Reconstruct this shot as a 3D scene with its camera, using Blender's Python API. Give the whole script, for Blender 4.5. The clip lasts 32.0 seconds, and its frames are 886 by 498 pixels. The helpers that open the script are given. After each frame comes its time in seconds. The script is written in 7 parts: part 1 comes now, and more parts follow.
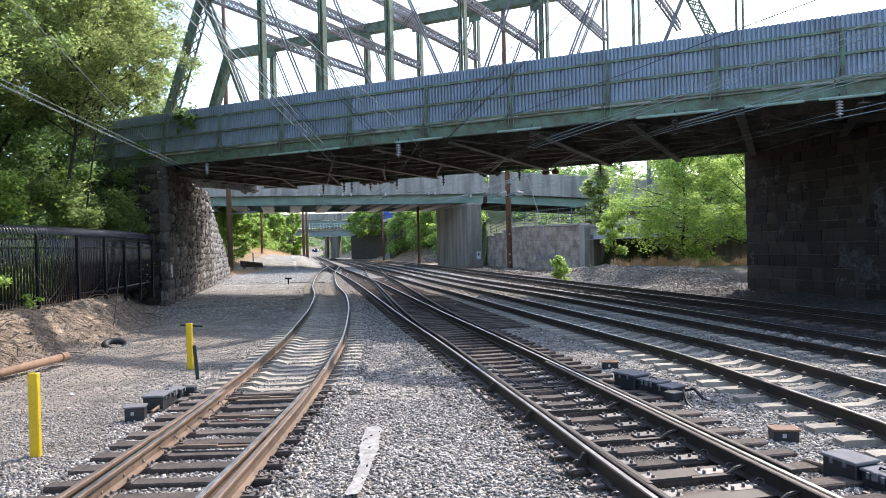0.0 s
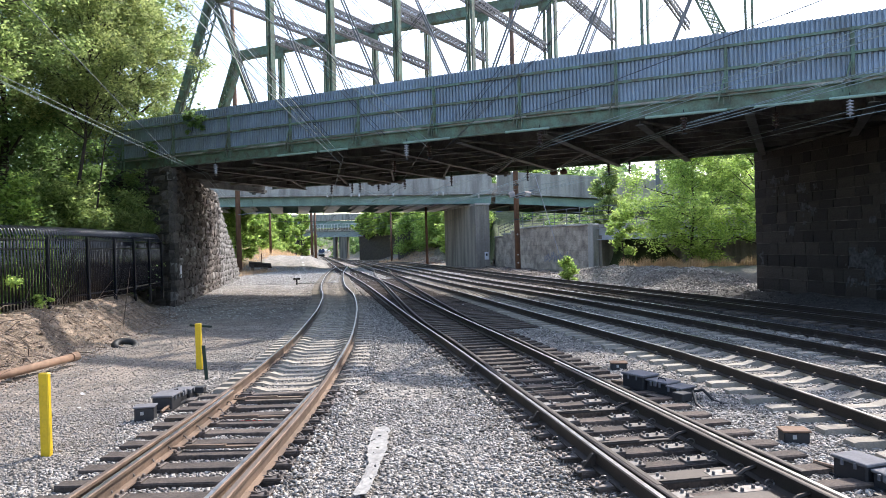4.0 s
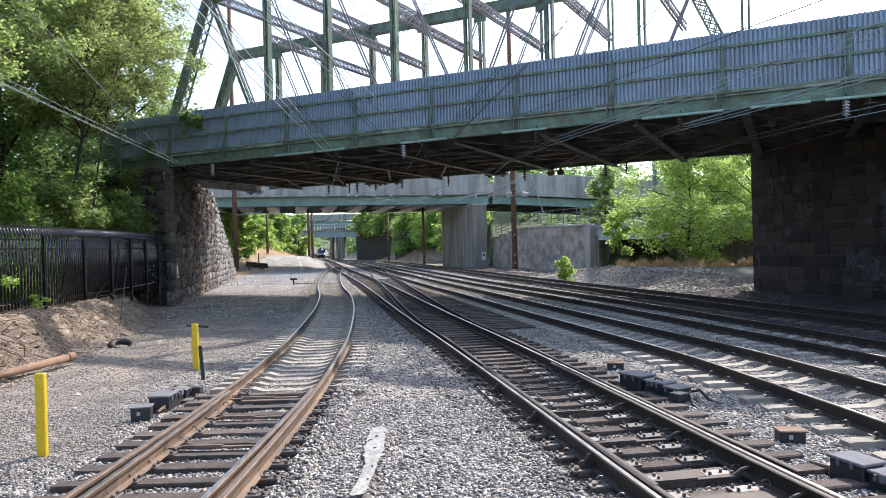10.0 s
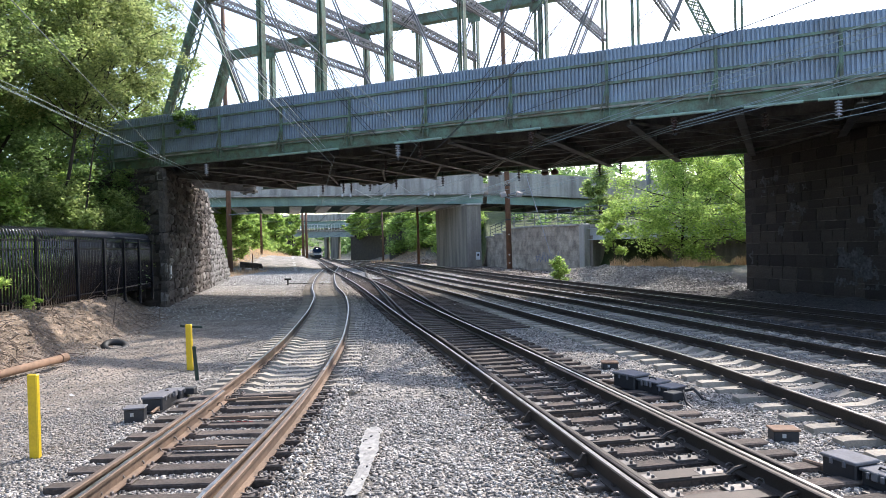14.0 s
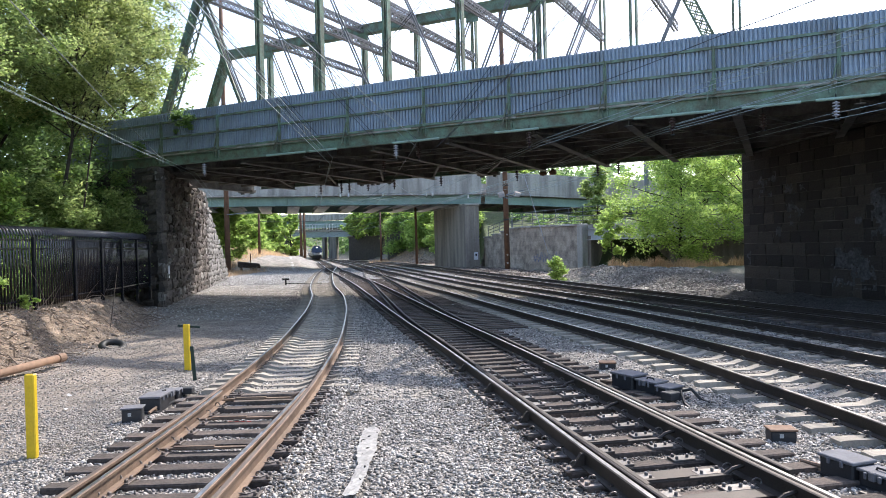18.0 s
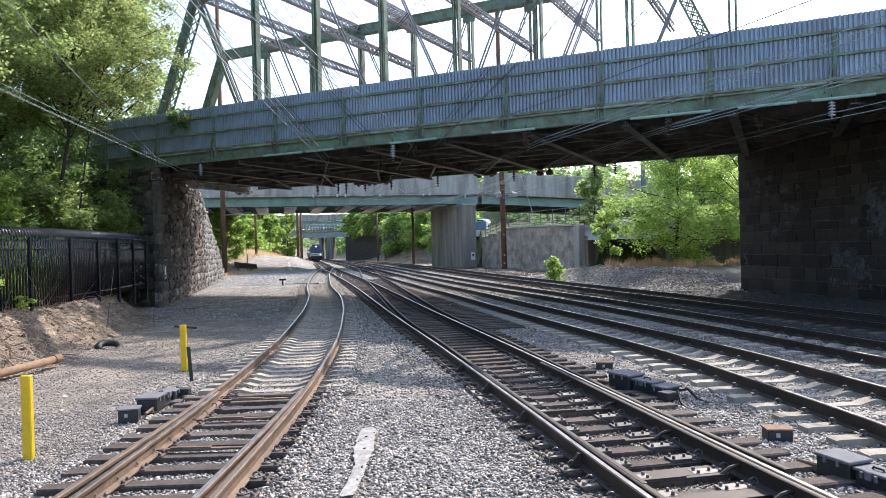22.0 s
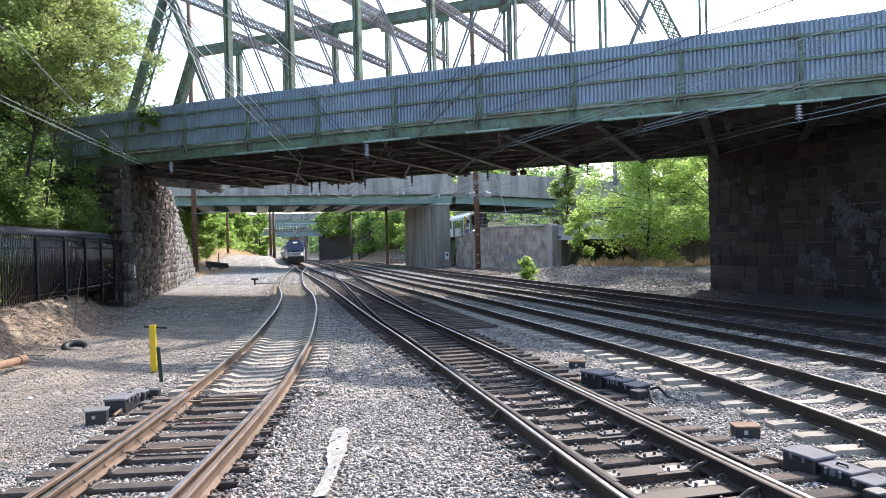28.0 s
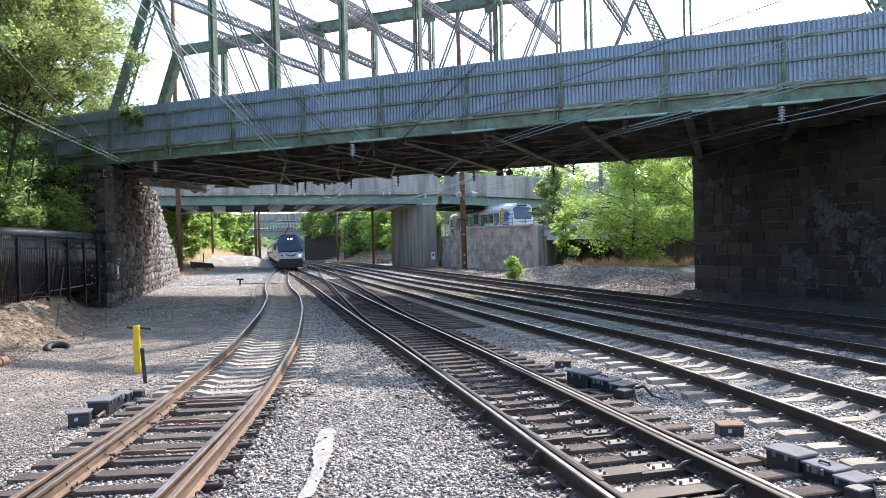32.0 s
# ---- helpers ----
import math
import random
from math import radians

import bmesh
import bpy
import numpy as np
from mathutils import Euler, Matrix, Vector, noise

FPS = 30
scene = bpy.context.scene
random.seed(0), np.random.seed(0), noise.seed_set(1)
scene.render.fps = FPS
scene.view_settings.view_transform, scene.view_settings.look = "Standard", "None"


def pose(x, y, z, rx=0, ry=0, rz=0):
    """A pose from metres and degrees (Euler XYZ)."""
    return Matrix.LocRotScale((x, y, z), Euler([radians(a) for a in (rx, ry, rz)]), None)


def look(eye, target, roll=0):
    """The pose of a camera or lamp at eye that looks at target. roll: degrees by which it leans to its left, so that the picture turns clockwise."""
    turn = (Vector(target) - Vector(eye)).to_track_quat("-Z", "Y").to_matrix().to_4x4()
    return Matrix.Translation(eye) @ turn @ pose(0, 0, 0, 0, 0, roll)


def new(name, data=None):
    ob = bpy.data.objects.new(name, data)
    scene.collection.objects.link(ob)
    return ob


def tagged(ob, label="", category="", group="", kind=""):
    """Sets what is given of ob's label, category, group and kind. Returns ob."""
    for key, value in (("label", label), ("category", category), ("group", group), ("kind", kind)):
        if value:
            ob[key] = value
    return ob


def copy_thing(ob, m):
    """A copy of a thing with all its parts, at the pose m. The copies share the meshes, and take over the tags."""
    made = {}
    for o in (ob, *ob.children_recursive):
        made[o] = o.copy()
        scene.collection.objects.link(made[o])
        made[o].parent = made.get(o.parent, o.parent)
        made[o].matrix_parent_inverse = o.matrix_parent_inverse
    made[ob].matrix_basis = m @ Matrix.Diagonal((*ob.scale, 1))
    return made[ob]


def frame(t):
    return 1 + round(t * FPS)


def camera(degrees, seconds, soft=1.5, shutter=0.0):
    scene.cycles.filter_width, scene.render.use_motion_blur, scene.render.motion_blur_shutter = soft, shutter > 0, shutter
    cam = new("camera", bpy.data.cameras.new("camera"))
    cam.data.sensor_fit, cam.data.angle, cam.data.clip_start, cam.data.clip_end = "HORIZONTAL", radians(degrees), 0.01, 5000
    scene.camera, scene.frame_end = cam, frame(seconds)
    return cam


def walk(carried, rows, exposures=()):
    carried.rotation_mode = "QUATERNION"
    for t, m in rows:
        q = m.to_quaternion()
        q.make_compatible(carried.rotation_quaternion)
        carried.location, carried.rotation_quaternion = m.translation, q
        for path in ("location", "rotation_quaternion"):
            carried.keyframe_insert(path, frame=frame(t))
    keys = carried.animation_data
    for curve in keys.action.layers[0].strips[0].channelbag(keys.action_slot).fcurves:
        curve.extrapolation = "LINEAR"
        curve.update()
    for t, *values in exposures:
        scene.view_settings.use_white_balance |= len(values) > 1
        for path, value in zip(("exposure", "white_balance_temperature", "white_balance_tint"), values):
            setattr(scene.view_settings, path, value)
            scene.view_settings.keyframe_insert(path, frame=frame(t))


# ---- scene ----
cam = camera(65.0, 32.0, soft=0.85)
EYE = (0.0, 0.0, 2.25)


def aim(yaw, tilt, lean):
    return Matrix.Translation(EYE) @ pose(0, 0, 0, 0, 0, yaw) @ pose(0, 0, 0, 90 + tilt) @ pose(0, 0, 0, 0, 0, lean)


# seconds, yaw, tilt and lean of the camera on its stand, in degrees
PATH = [
    (0,-0.00,-0.23,-1.41),(0.5,0.09,-0.23,-1.41),(1,0.16,-0.22,-1.41),(1.5,0.23,-0.21,-1.42),(2,0.33,-0.20,-1.41),(2.5,0.40,-0.20,-1.42),
    (3,0.51,-0.19,-1.42),(3.5,0.59,-0.18,-1.44),(5.5,0.85,-0.16,-1.49),(6,0.86,-0.14,-1.55),(6.5,0.85,-0.13,-1.56),(7,0.86,-0.13,-1.52),
    (7.5,0.79,-0.13,-1.46),(8,0.73,-0.14,-1.44),(8.5,0.65,-0.15,-1.42),(9,0.62,-0.15,-1.42),(9.5,0.58,-0.15,-1.41),(10,0.42,-0.16,-1.40),
    (10.5,0.28,-0.17,-1.41),(10.6,0.25,-0.17,-1.41),(10.7,-1.34,-0.18,-1.42),(10.8,-1.27,-0.18,-1.42),(11,-1.09,-0.19,-1.43),(11.5,-0.68,-0.20,-1.43),(12,-0.67,-0.19,-1.42),(12.5,-0.58,-0.19,-1.42),(13,-0.31,-0.19,-1.45),
    (13.5,-0.17,-0.19,-1.48),(14,-0.04,-0.18,-1.49),(14.5,0.04,-0.18,-1.46),(16.5,0.09,-0.17,-1.42),(17,-0.05,-0.17,-1.41),(17.5,-0.14,-0.18,-1.43),
    (18,-0.20,-0.18,-1.44),(18.5,-0.24,-0.18,-1.43),(19,-0.25,-0.19,-1.45),(19.5,-0.25,-0.19,-1.51),(20,-0.26,-0.19,-1.53),(20.5,-0.31,-0.18,-1.55),
    (21,-0.34,-0.17,-1.56),(21.5,-0.38,-0.17,-1.55),(22,-0.45,-0.17,-1.51),(22.5,-0.52,-0.17,-1.48),(23,-0.60,-0.17,-1.45),(23.5,-0.67,-0.18,-1.44),
    (24,-0.74,-0.18,-1.43),(24.5,-0.82,-0.19,-1.42),(25,-1.07,-0.20,-1.38),(25.5,-1.47,-0.23,-1.36),(27.5,-2.48,-0.25,-1.36),(28,-2.60,-0.26,-1.36),
    (28.5,-2.80,-0.27,-1.36),(29,-2.92,-0.28,-1.38),(29.5,-3.04,-0.28,-1.40),(30,-3.13,-0.28,-1.41),(30.5,-3.22,-0.28,-1.42),(31,-3.31,-0.28,-1.42),
    (31.5,-3.42,-0.28,-1.41),(32,-3.73,-0.28,-1.38)]
walk(cam, [(t, aim(a, b, c)) for t, a, b, c in PATH], [(0, 1.66, 6580, 12), (10, 1.66, 6580, 12), (24.5, 1.66, 6580, 12), (28, 1.83, 6580, 12), (32, 1.87, 6580, 12)])

# ---- world, sun, exposure ----
SUN_TO = Vector((0.566, 0.78, 1.0)).normalized()   # towards the sun: high beyond the bridge
world = bpy.data.worlds.new("world")
scene.world = world
world.use_nodes = True
wn = world.node_tree
sky = wn.nodes.new("ShaderNodeTexSky")
sky.sky_type = "NISHITA"
sky.sun_disc = False
sky.sun_elevation = math.asin(SUN_TO.z)
sky.sun_rotation = math.atan2(SUN_TO.x, SUN_TO.y)
sky.air_density, sky.dust_density, sky.ozone_density = 1.0, 1.8, 1.2
wn.links.new(sky.outputs[0], wn.nodes["Background"].inputs[0])
wn.nodes["Background"].inputs[1].default_value = 0.14
sun_data = bpy.data.lights.new("sun", "SUN")
sun_data.energy, sun_data.angle, sun_data.color = 2.1, radians(0.6), (1.0, 0.965, 0.91)
sun = new("sun", sun_data)
sun.matrix_world = look(SUN_TO * 50, (0, 0, 0))

# ---- materials ----
def material(name, base, rough=0.8, metal=0.0, grain=30.0, amount=0.25, dark=None, blotch=2.0, blotch_amount=0.3, bump=0.0, vary=0.0, island=False, streak=None):
    """A surface with fine grain, larger blotches and, where asked, a change from piece to piece."""
    m = bpy.data.materials.new(name)
    m.use_nodes = True
    t = m.node_tree
    N, L = t.nodes, t.links
    b = N["Principled BSDF"]
    b.inputs["Roughness"].default_value, b.inputs["Metallic"].default_value = rough, metal
    co = N.new("ShaderNodeTexCoord")
    n1 = N.new("ShaderNodeTexNoise")
    n1.inputs["Scale"].default_value, n1.inputs["Detail"].default_value = grain, 5
    n2 = N.new("ShaderNodeTexNoise")
    n2.inputs["Scale"].default_value, n2.inputs["Detail"].default_value = blotch, 4
    L.new(co.outputs["Object"], n1.inputs["Vector"])
    if streak:
        mp = N.new("ShaderNodeMapping")
        mp.inputs["Scale"].default_value = streak
        L.new(co.outputs["Object"], mp.inputs["Vector"]); L.new(mp.outputs[0], n2.inputs["Vector"])
    else:
        L.new(co.outputs["Object"], n2.inputs["Vector"])
    if dark is None:
        dark = tuple(c * 0.45 for c in base)
    r2 = N.new("ShaderNodeValToRGB")
    r2.color_ramp.elements[0].position, r2.color_ramp.elements[1].position = 0.38, 0.66
    L.new(n2.outputs["Fac"], r2.inputs["Fac"])
    k = N.new("ShaderNodeMath"); k.operation = "MULTIPLY"; k.inputs[1].default_value = blotch_amount
    L.new(r2.outputs["Color"], k.inputs[0])
    mix = N.new("ShaderNodeMixRGB")
    mix.inputs[1].default_value, mix.inputs[2].default_value = (*base, 1), (*dark, 1)
    L.new(k.outputs[0], mix.inputs[0])
    v = N.new("ShaderNodeMapRange")
    v.inputs["From Min"].default_value, v.inputs["From Max"].default_value = 0.25, 0.75
    v.inputs["To Min"].default_value, v.inputs["To Max"].default_value = 1 - amount, 1 + amount
    L.new(n1.outputs["Fac"], v.inputs["Value"])
    h = N.new("ShaderNodeHueSaturation")
    L.new(mix.outputs[0], h.inputs["Color"])
    last = v.outputs[0]
    if vary:
        if island:
            g = N.new("ShaderNodeNewGeometry"); rnd = g.outputs["Random Per Island"]
        else:
            g = N.new("ShaderNodeObjectInfo"); rnd = g.outputs["Random"]
        w = N.new("ShaderNodeMapRange")
        w.inputs["To Min"].default_value, w.inputs["To Max"].default_value = 1 - vary, 1 + vary
        L.new(rnd, w.inputs["Value"])
        x = N.new("ShaderNodeMath"); x.operation = "MULTIPLY"
        L.new(last, x.inputs[0]); L.new(w.outputs[0], x.inputs[1])
        last = x.outputs[0]
    L.new(last, h.inputs["Value"])
    L.new(h.outputs[0], b.inputs["Base Color"])
    if bump:
        bp = N.new("ShaderNodeBump")
        bp.inputs["Strength"].default_value, bp.inputs["Distance"].default_value = 0.8, bump
        L.new(n1.outputs["Fac"], bp.inputs["Height"])
        L.new(bp.outputs[0], b.inputs["Normal"])
    return m


def leaf_material(name, base, light, sat=0.9):
    m = bpy.data.materials.new(name)
    m.use_nodes = True
    t = m.node_tree
    N, L = t.nodes, t.links
    b = N["Principled BSDF"]
    b.inputs["Roughness"].default_value = 0.55
    g = N.new("ShaderNodeNewGeometry")
    r = N.new("ShaderNodeValToRGB")
    r.color_ramp.elements[0].color, r.color_ramp.elements[1].color = (*base, 1), (*light, 1)
    L.new(g.outputs["Random Per Island"], r.inputs["Fac"])
    L.new(r.outputs[0], b.inputs["Base Color"])
    tr = N.new("ShaderNodeBsdfTranslucent")
    hs = N.new("ShaderNodeHueSaturation")
    hs.inputs["Value"].default_value, hs.inputs["Saturation"].default_value = 1.9, sat
    L.new(r.outputs[0], hs.inputs["Color"])
    L.new(hs.outputs[0], tr.inputs["Color"])
    mx = N.new("ShaderNodeMixShader")
    mx.inputs[0].default_value = 0.55
    L.new(b.outputs[0], mx.inputs[1]); L.new(tr.outputs[0], mx.inputs[2])
    L.new(mx.outputs[0], N["Material Output"].inputs["Surface"])
    return m


def glow_material(name, colour, strength):
    m = bpy.data.materials.new(name)
    m.use_nodes = True
    b = m.node_tree.nodes["Principled BSDF"]
    b.inputs["Base Color"].default_value = (*colour, 1)
    b.inputs["Emission Color"].default_value = (*colour, 1)
    b.inputs["Emission Strength"].default_value = strength
    return m


M_RAIL = material("rusty_rail_steel", (0.195, 0.128, 0.085), 0.75, 0.15, 60, 0.3, (0.06, 0.04, 0.03), 3, 0.6)
M_RAILTOP = material("polished_rail_head", (0.58, 0.57, 0.57), 0.3, 0.95, 40, 0.15, (0.22, 0.2, 0.185), 4, 0.7)
M_RAILDULL = material("dull_brown_rail_head", (0.15, 0.116, 0.092), 0.55, 0.3, 40, 0.3, (0.09, 0.062, 0.047), 2, 0.7)
M_RAILDARK = material("dark_rail_steel", (0.055, 0.043, 0.036), 0.6, 0.4, 60, 0.3, (0.03, 0.025, 0.022), 3, 0.6)
M_WOOD = material("weathered_tie_wood", (0.10, 0.078, 0.064), 0.92, 0, 25, 0.45, (0.04, 0.032, 0.027), 4, 0.7, 0.012, 0.35)
M_WOODDARK = material("creosoted_tie_wood", (0.09, 0.066, 0.052), 0.9, 0, 25, 0.5, (0.028, 0.023, 0.02), 4, 0.7, 0.012, 0.4)
M_CONC = material("tie_concrete", (0.36, 0.315, 0.25), 0.9, 0, 40, 0.2, (0.2, 0.175, 0.15), 3, 0.6, 0.004, 0.18)
M_CONCRETE = material("weathered_concrete", (0.43, 0.405, 0.365), 0.92, 0, 9, 0.14, (0.17, 0.155, 0.14), 1.6, 0.75, 0.004, streak=(1, 1, 0.12))
M_CONCDARK = material("stained_pier_concrete", (0.32, 0.28, 0.235), 0.92, 0, 7, 0.18, (0.12, 0.105, 0.09), 1.8, 0.85, 0.004, streak=(1, 1, 0.07))
M_GREEN = material("green_bridge_paint", (0.15, 0.235, 0.17), 0.65, 0, 14, 0.22, (0.10, 0.065, 0.04), 2.6, 0.7)
M_GREENDARK = material("dark_underdeck_paint", (0.15, 0.145, 0.13), 0.75, 0, 10, 0.25, (0.03, 0.022, 0.018), 1.2, 0.6)
M_TEAL = material("pale_teal_girder_paint", (0.265, 0.375, 0.325), 0.6, 0, 8, 0.12, (0.13, 0.2, 0.18), 0.8, 0.5)
M_SHEET = material("corrugated_galvanised_sheet", (0.275, 0.345, 0.435), 0.7, 0.0, 10, 0.12, (0.2, 0.225, 0.245), 1.0, 0.6, 0, 0.1)
# Dark copy of the quarry stone, with the road bridge's shade in its colour.
M_STONEDARK = material("dark_shaded_quarry_stone", (0.108, 0.09, 0.076), 0.95, 0, 14, 0.35, (0.045, 0.039, 0.034), 2.2, 0.6, 0.02, 0.4)
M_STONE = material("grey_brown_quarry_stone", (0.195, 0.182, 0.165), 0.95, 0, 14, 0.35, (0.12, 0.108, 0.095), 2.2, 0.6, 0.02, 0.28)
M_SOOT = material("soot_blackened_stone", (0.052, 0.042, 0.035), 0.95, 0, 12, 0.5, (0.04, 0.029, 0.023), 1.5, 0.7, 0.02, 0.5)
M_MORTARPALE = material("sooty_lime_mortar", (0.12, 0.105, 0.09), 0.95, 0, 6, 0.5, (0.03, 0.026, 0.022), 0.9, 0.9, 0.01)
M_CHALK = material("worn_chalky_smears", (0.10, 0.097, 0.1), 0.95, 0, 9, 0.6, (0.05, 0.047, 0.046), 3, 0.8)
M_CLOD = material("brown_dirt_clods", (0.32, 0.25, 0.19), 0.95, 0, 30, 0.3, (0.13, 0.09, 0.065), 4, 0.6, 0.003, 0.6, True)
M_STICK = material("dead_grey_wood", (0.2, 0.15, 0.115), 0.95, 0, 30, 0.3, (0.09, 0.07, 0.055), 4, 0.6, 0, 0.5, True)
M_STONESDARK = material("dark_ballast_stone", (0.066, 0.06, 0.058), 0.9, 0, 30, 0.25, (0.05, 0.045, 0.04), 4, 0.6, 0.003, 0.7, True)
M_STONESBROWN = material("oily_brown_ballast_stone", (0.15, 0.125, 0.105), 0.9, 0, 30, 0.25, (0.06, 0.05, 0.042), 4, 0.6, 0.003, 0.7, True)
# Struts and eyebars: their backlit purple-grey look is put into the paint colour.
M_LACING = material("backlit_purple_grey_lacing", (0.2, 0.2, 0.215), 0.8, 0, 14, 0.2, (0.06, 0.07, 0.06), 1.6, 0.5)
# Gravel for the distance, its colour paled in place of haze.
M_PALEGRAVEL = material("haze_pale_gravel", (0.47, 0.45, 0.42), 0.6, 0, 30, 0.25, (0.3, 0.28, 0.25), 4, 0.6, 0.003, 0.4, True)
M_YARDSTONE = material("dusty_yard_gravel", (0.29, 0.266, 0.24), 0.95, 0, 30, 0.25, (0.22, 0.185, 0.15), 4, 0.6, 0.003, 0.4, True)
M_MORTAR = material("dark_mortar", (0.06, 0.052, 0.046), 0.95, 0, 20, 0.3, None, 3, 0.5, 0.01)
M_BLACK = material("black_powder_coat", (0.012, 0.012, 0.016), 0.2, 0, 40, 0.1, None, 3, 0.2)
M_BLACK.node_tree.nodes["Principled BSDF"].inputs["IOR"].default_value = 1.6
M_YELLOW = material("yellow_plastic_post", (0.74, 0.49, 0.02), 0.5, 0, 30, 0.08, (0.5, 0.33, 0.02), 6, 0.5)
M_DARKGREEN = material("dark_green_plastic", (0.01, 0.03, 0.022), 0.5, 0, 30, 0.1)
M_BOXGREY = material("grey_painted_casing", (0.15, 0.147, 0.158), 0.9, 0.0, 30, 0.15, (0.09, 0.087, 0.085), 5, 0.5)
M_BOXDARK = material("dark_painted_casing", (0.028, 0.028, 0.031), 0.55, 0.1, 30, 0.15)
M_POLE = material("rust_brown_steel_pole", (0.17, 0.09, 0.055), 0.8, 0.1, 12, 0.25, (0.08, 0.045, 0.03), 1.5, 0.6)
M_POLEGREY = material("grey_steel_pole", (0.2, 0.22, 0.25), 0.6, 0.4, 12, 0.15)
M_RAILING = material("dark_galvanised_pipe", (0.15, 0.165, 0.18), 0.6, 0.3, 12, 0.2)
M_PORCPALE = material("white_porcelain", (0.78, 0.78, 0.8), 0.25, 0, 20, 0.1)
M_WIRE = material("weathered_copper_wire", (0.16, 0.18, 0.19), 0.8, 0.1, 20, 0.1)
M_WIREPALE = material("pale_oxidised_wire", (0.28, 0.34, 0.335), 0.75, 0, 20, 0.1)
M_WIREDARK = material("dark_steel_cable", (0.05, 0.057, 0.075), 0.8, 0.05, 20, 0.1)
M_PORC = material("grey_porcelain", (0.42, 0.42, 0.45), 0.25, 0, 20, 0.1)
M_PORCBROWN = material("brown_porcelain", (0.06, 0.035, 0.028), 0.3, 0, 20, 0.1)
M_BARK = material("tree_bark", (0.055, 0.043, 0.034), 0.95, 0, 14, 0.4, None, 3, 0.5, 0.02)
M_LEAF = leaf_material("broad_green_leaves", (0.09, 0.145, 0.036), (0.30, 0.37, 0.115))
M_LEAFOLIVE = leaf_material("olive_sunlit_leaves", (0.085, 0.125, 0.034), (0.33, 0.375, 0.125), 0.9)
# Darker leaf tones; the wooded bank's shade is put into this colour.
M_LEAFDARK = leaf_material("darkened_green_leaves", (0.06, 0.115, 0.032), (0.19, 0.29, 0.085))
# Brighter leaf tones: sunlight and distant haze are put into this colour.
M_LEAFBRIGHT = leaf_material("brightened_green_leaves", (0.11, 0.19, 0.036), (0.36, 0.46, 0.115), 0.95)
M_GRASS = leaf_material("dry_tan_grass_blades", (0.30, 0.19, 0.10), (0.52, 0.36, 0.21))
M_STONES = material("crushed_ballast_stone", (0.35, 0.318, 0.28), 0.75, 0, 30, 0.25, (0.13, 0.115, 0.105), 4, 0.6, 0.003, 0.72, True)
M_RUBBLE = material("pale_broken_rubble", (0.37, 0.34, 0.3), 0.95, 0, 30, 0.25, (0.2, 0.185, 0.17), 4, 0.6, 0.003, 0.6, True)
M_RUBBER = material("black_rubber", (0.012, 0.012, 0.012), 0.6, 0, 30, 0.2)
M_PIPE = material("rusty_pipe", (0.24, 0.145, 0.09), 0.8, 0, 12, 0.25, (0.14, 0.08, 0.05), 3, 0.6)
M_FILM = material("dirty_translucent_sheeting", (0.33, 0.315, 0.29), 0.85, 0, 20, 0.25, (0.17, 0.16, 0.15), 6, 0.6)
M_WHITE = material("chalky_white_paint", (0.40, 0.39, 0.375), 0.8, 0, 20, 0.12, (0.5, 0.48, 0.45), 4, 0.5)


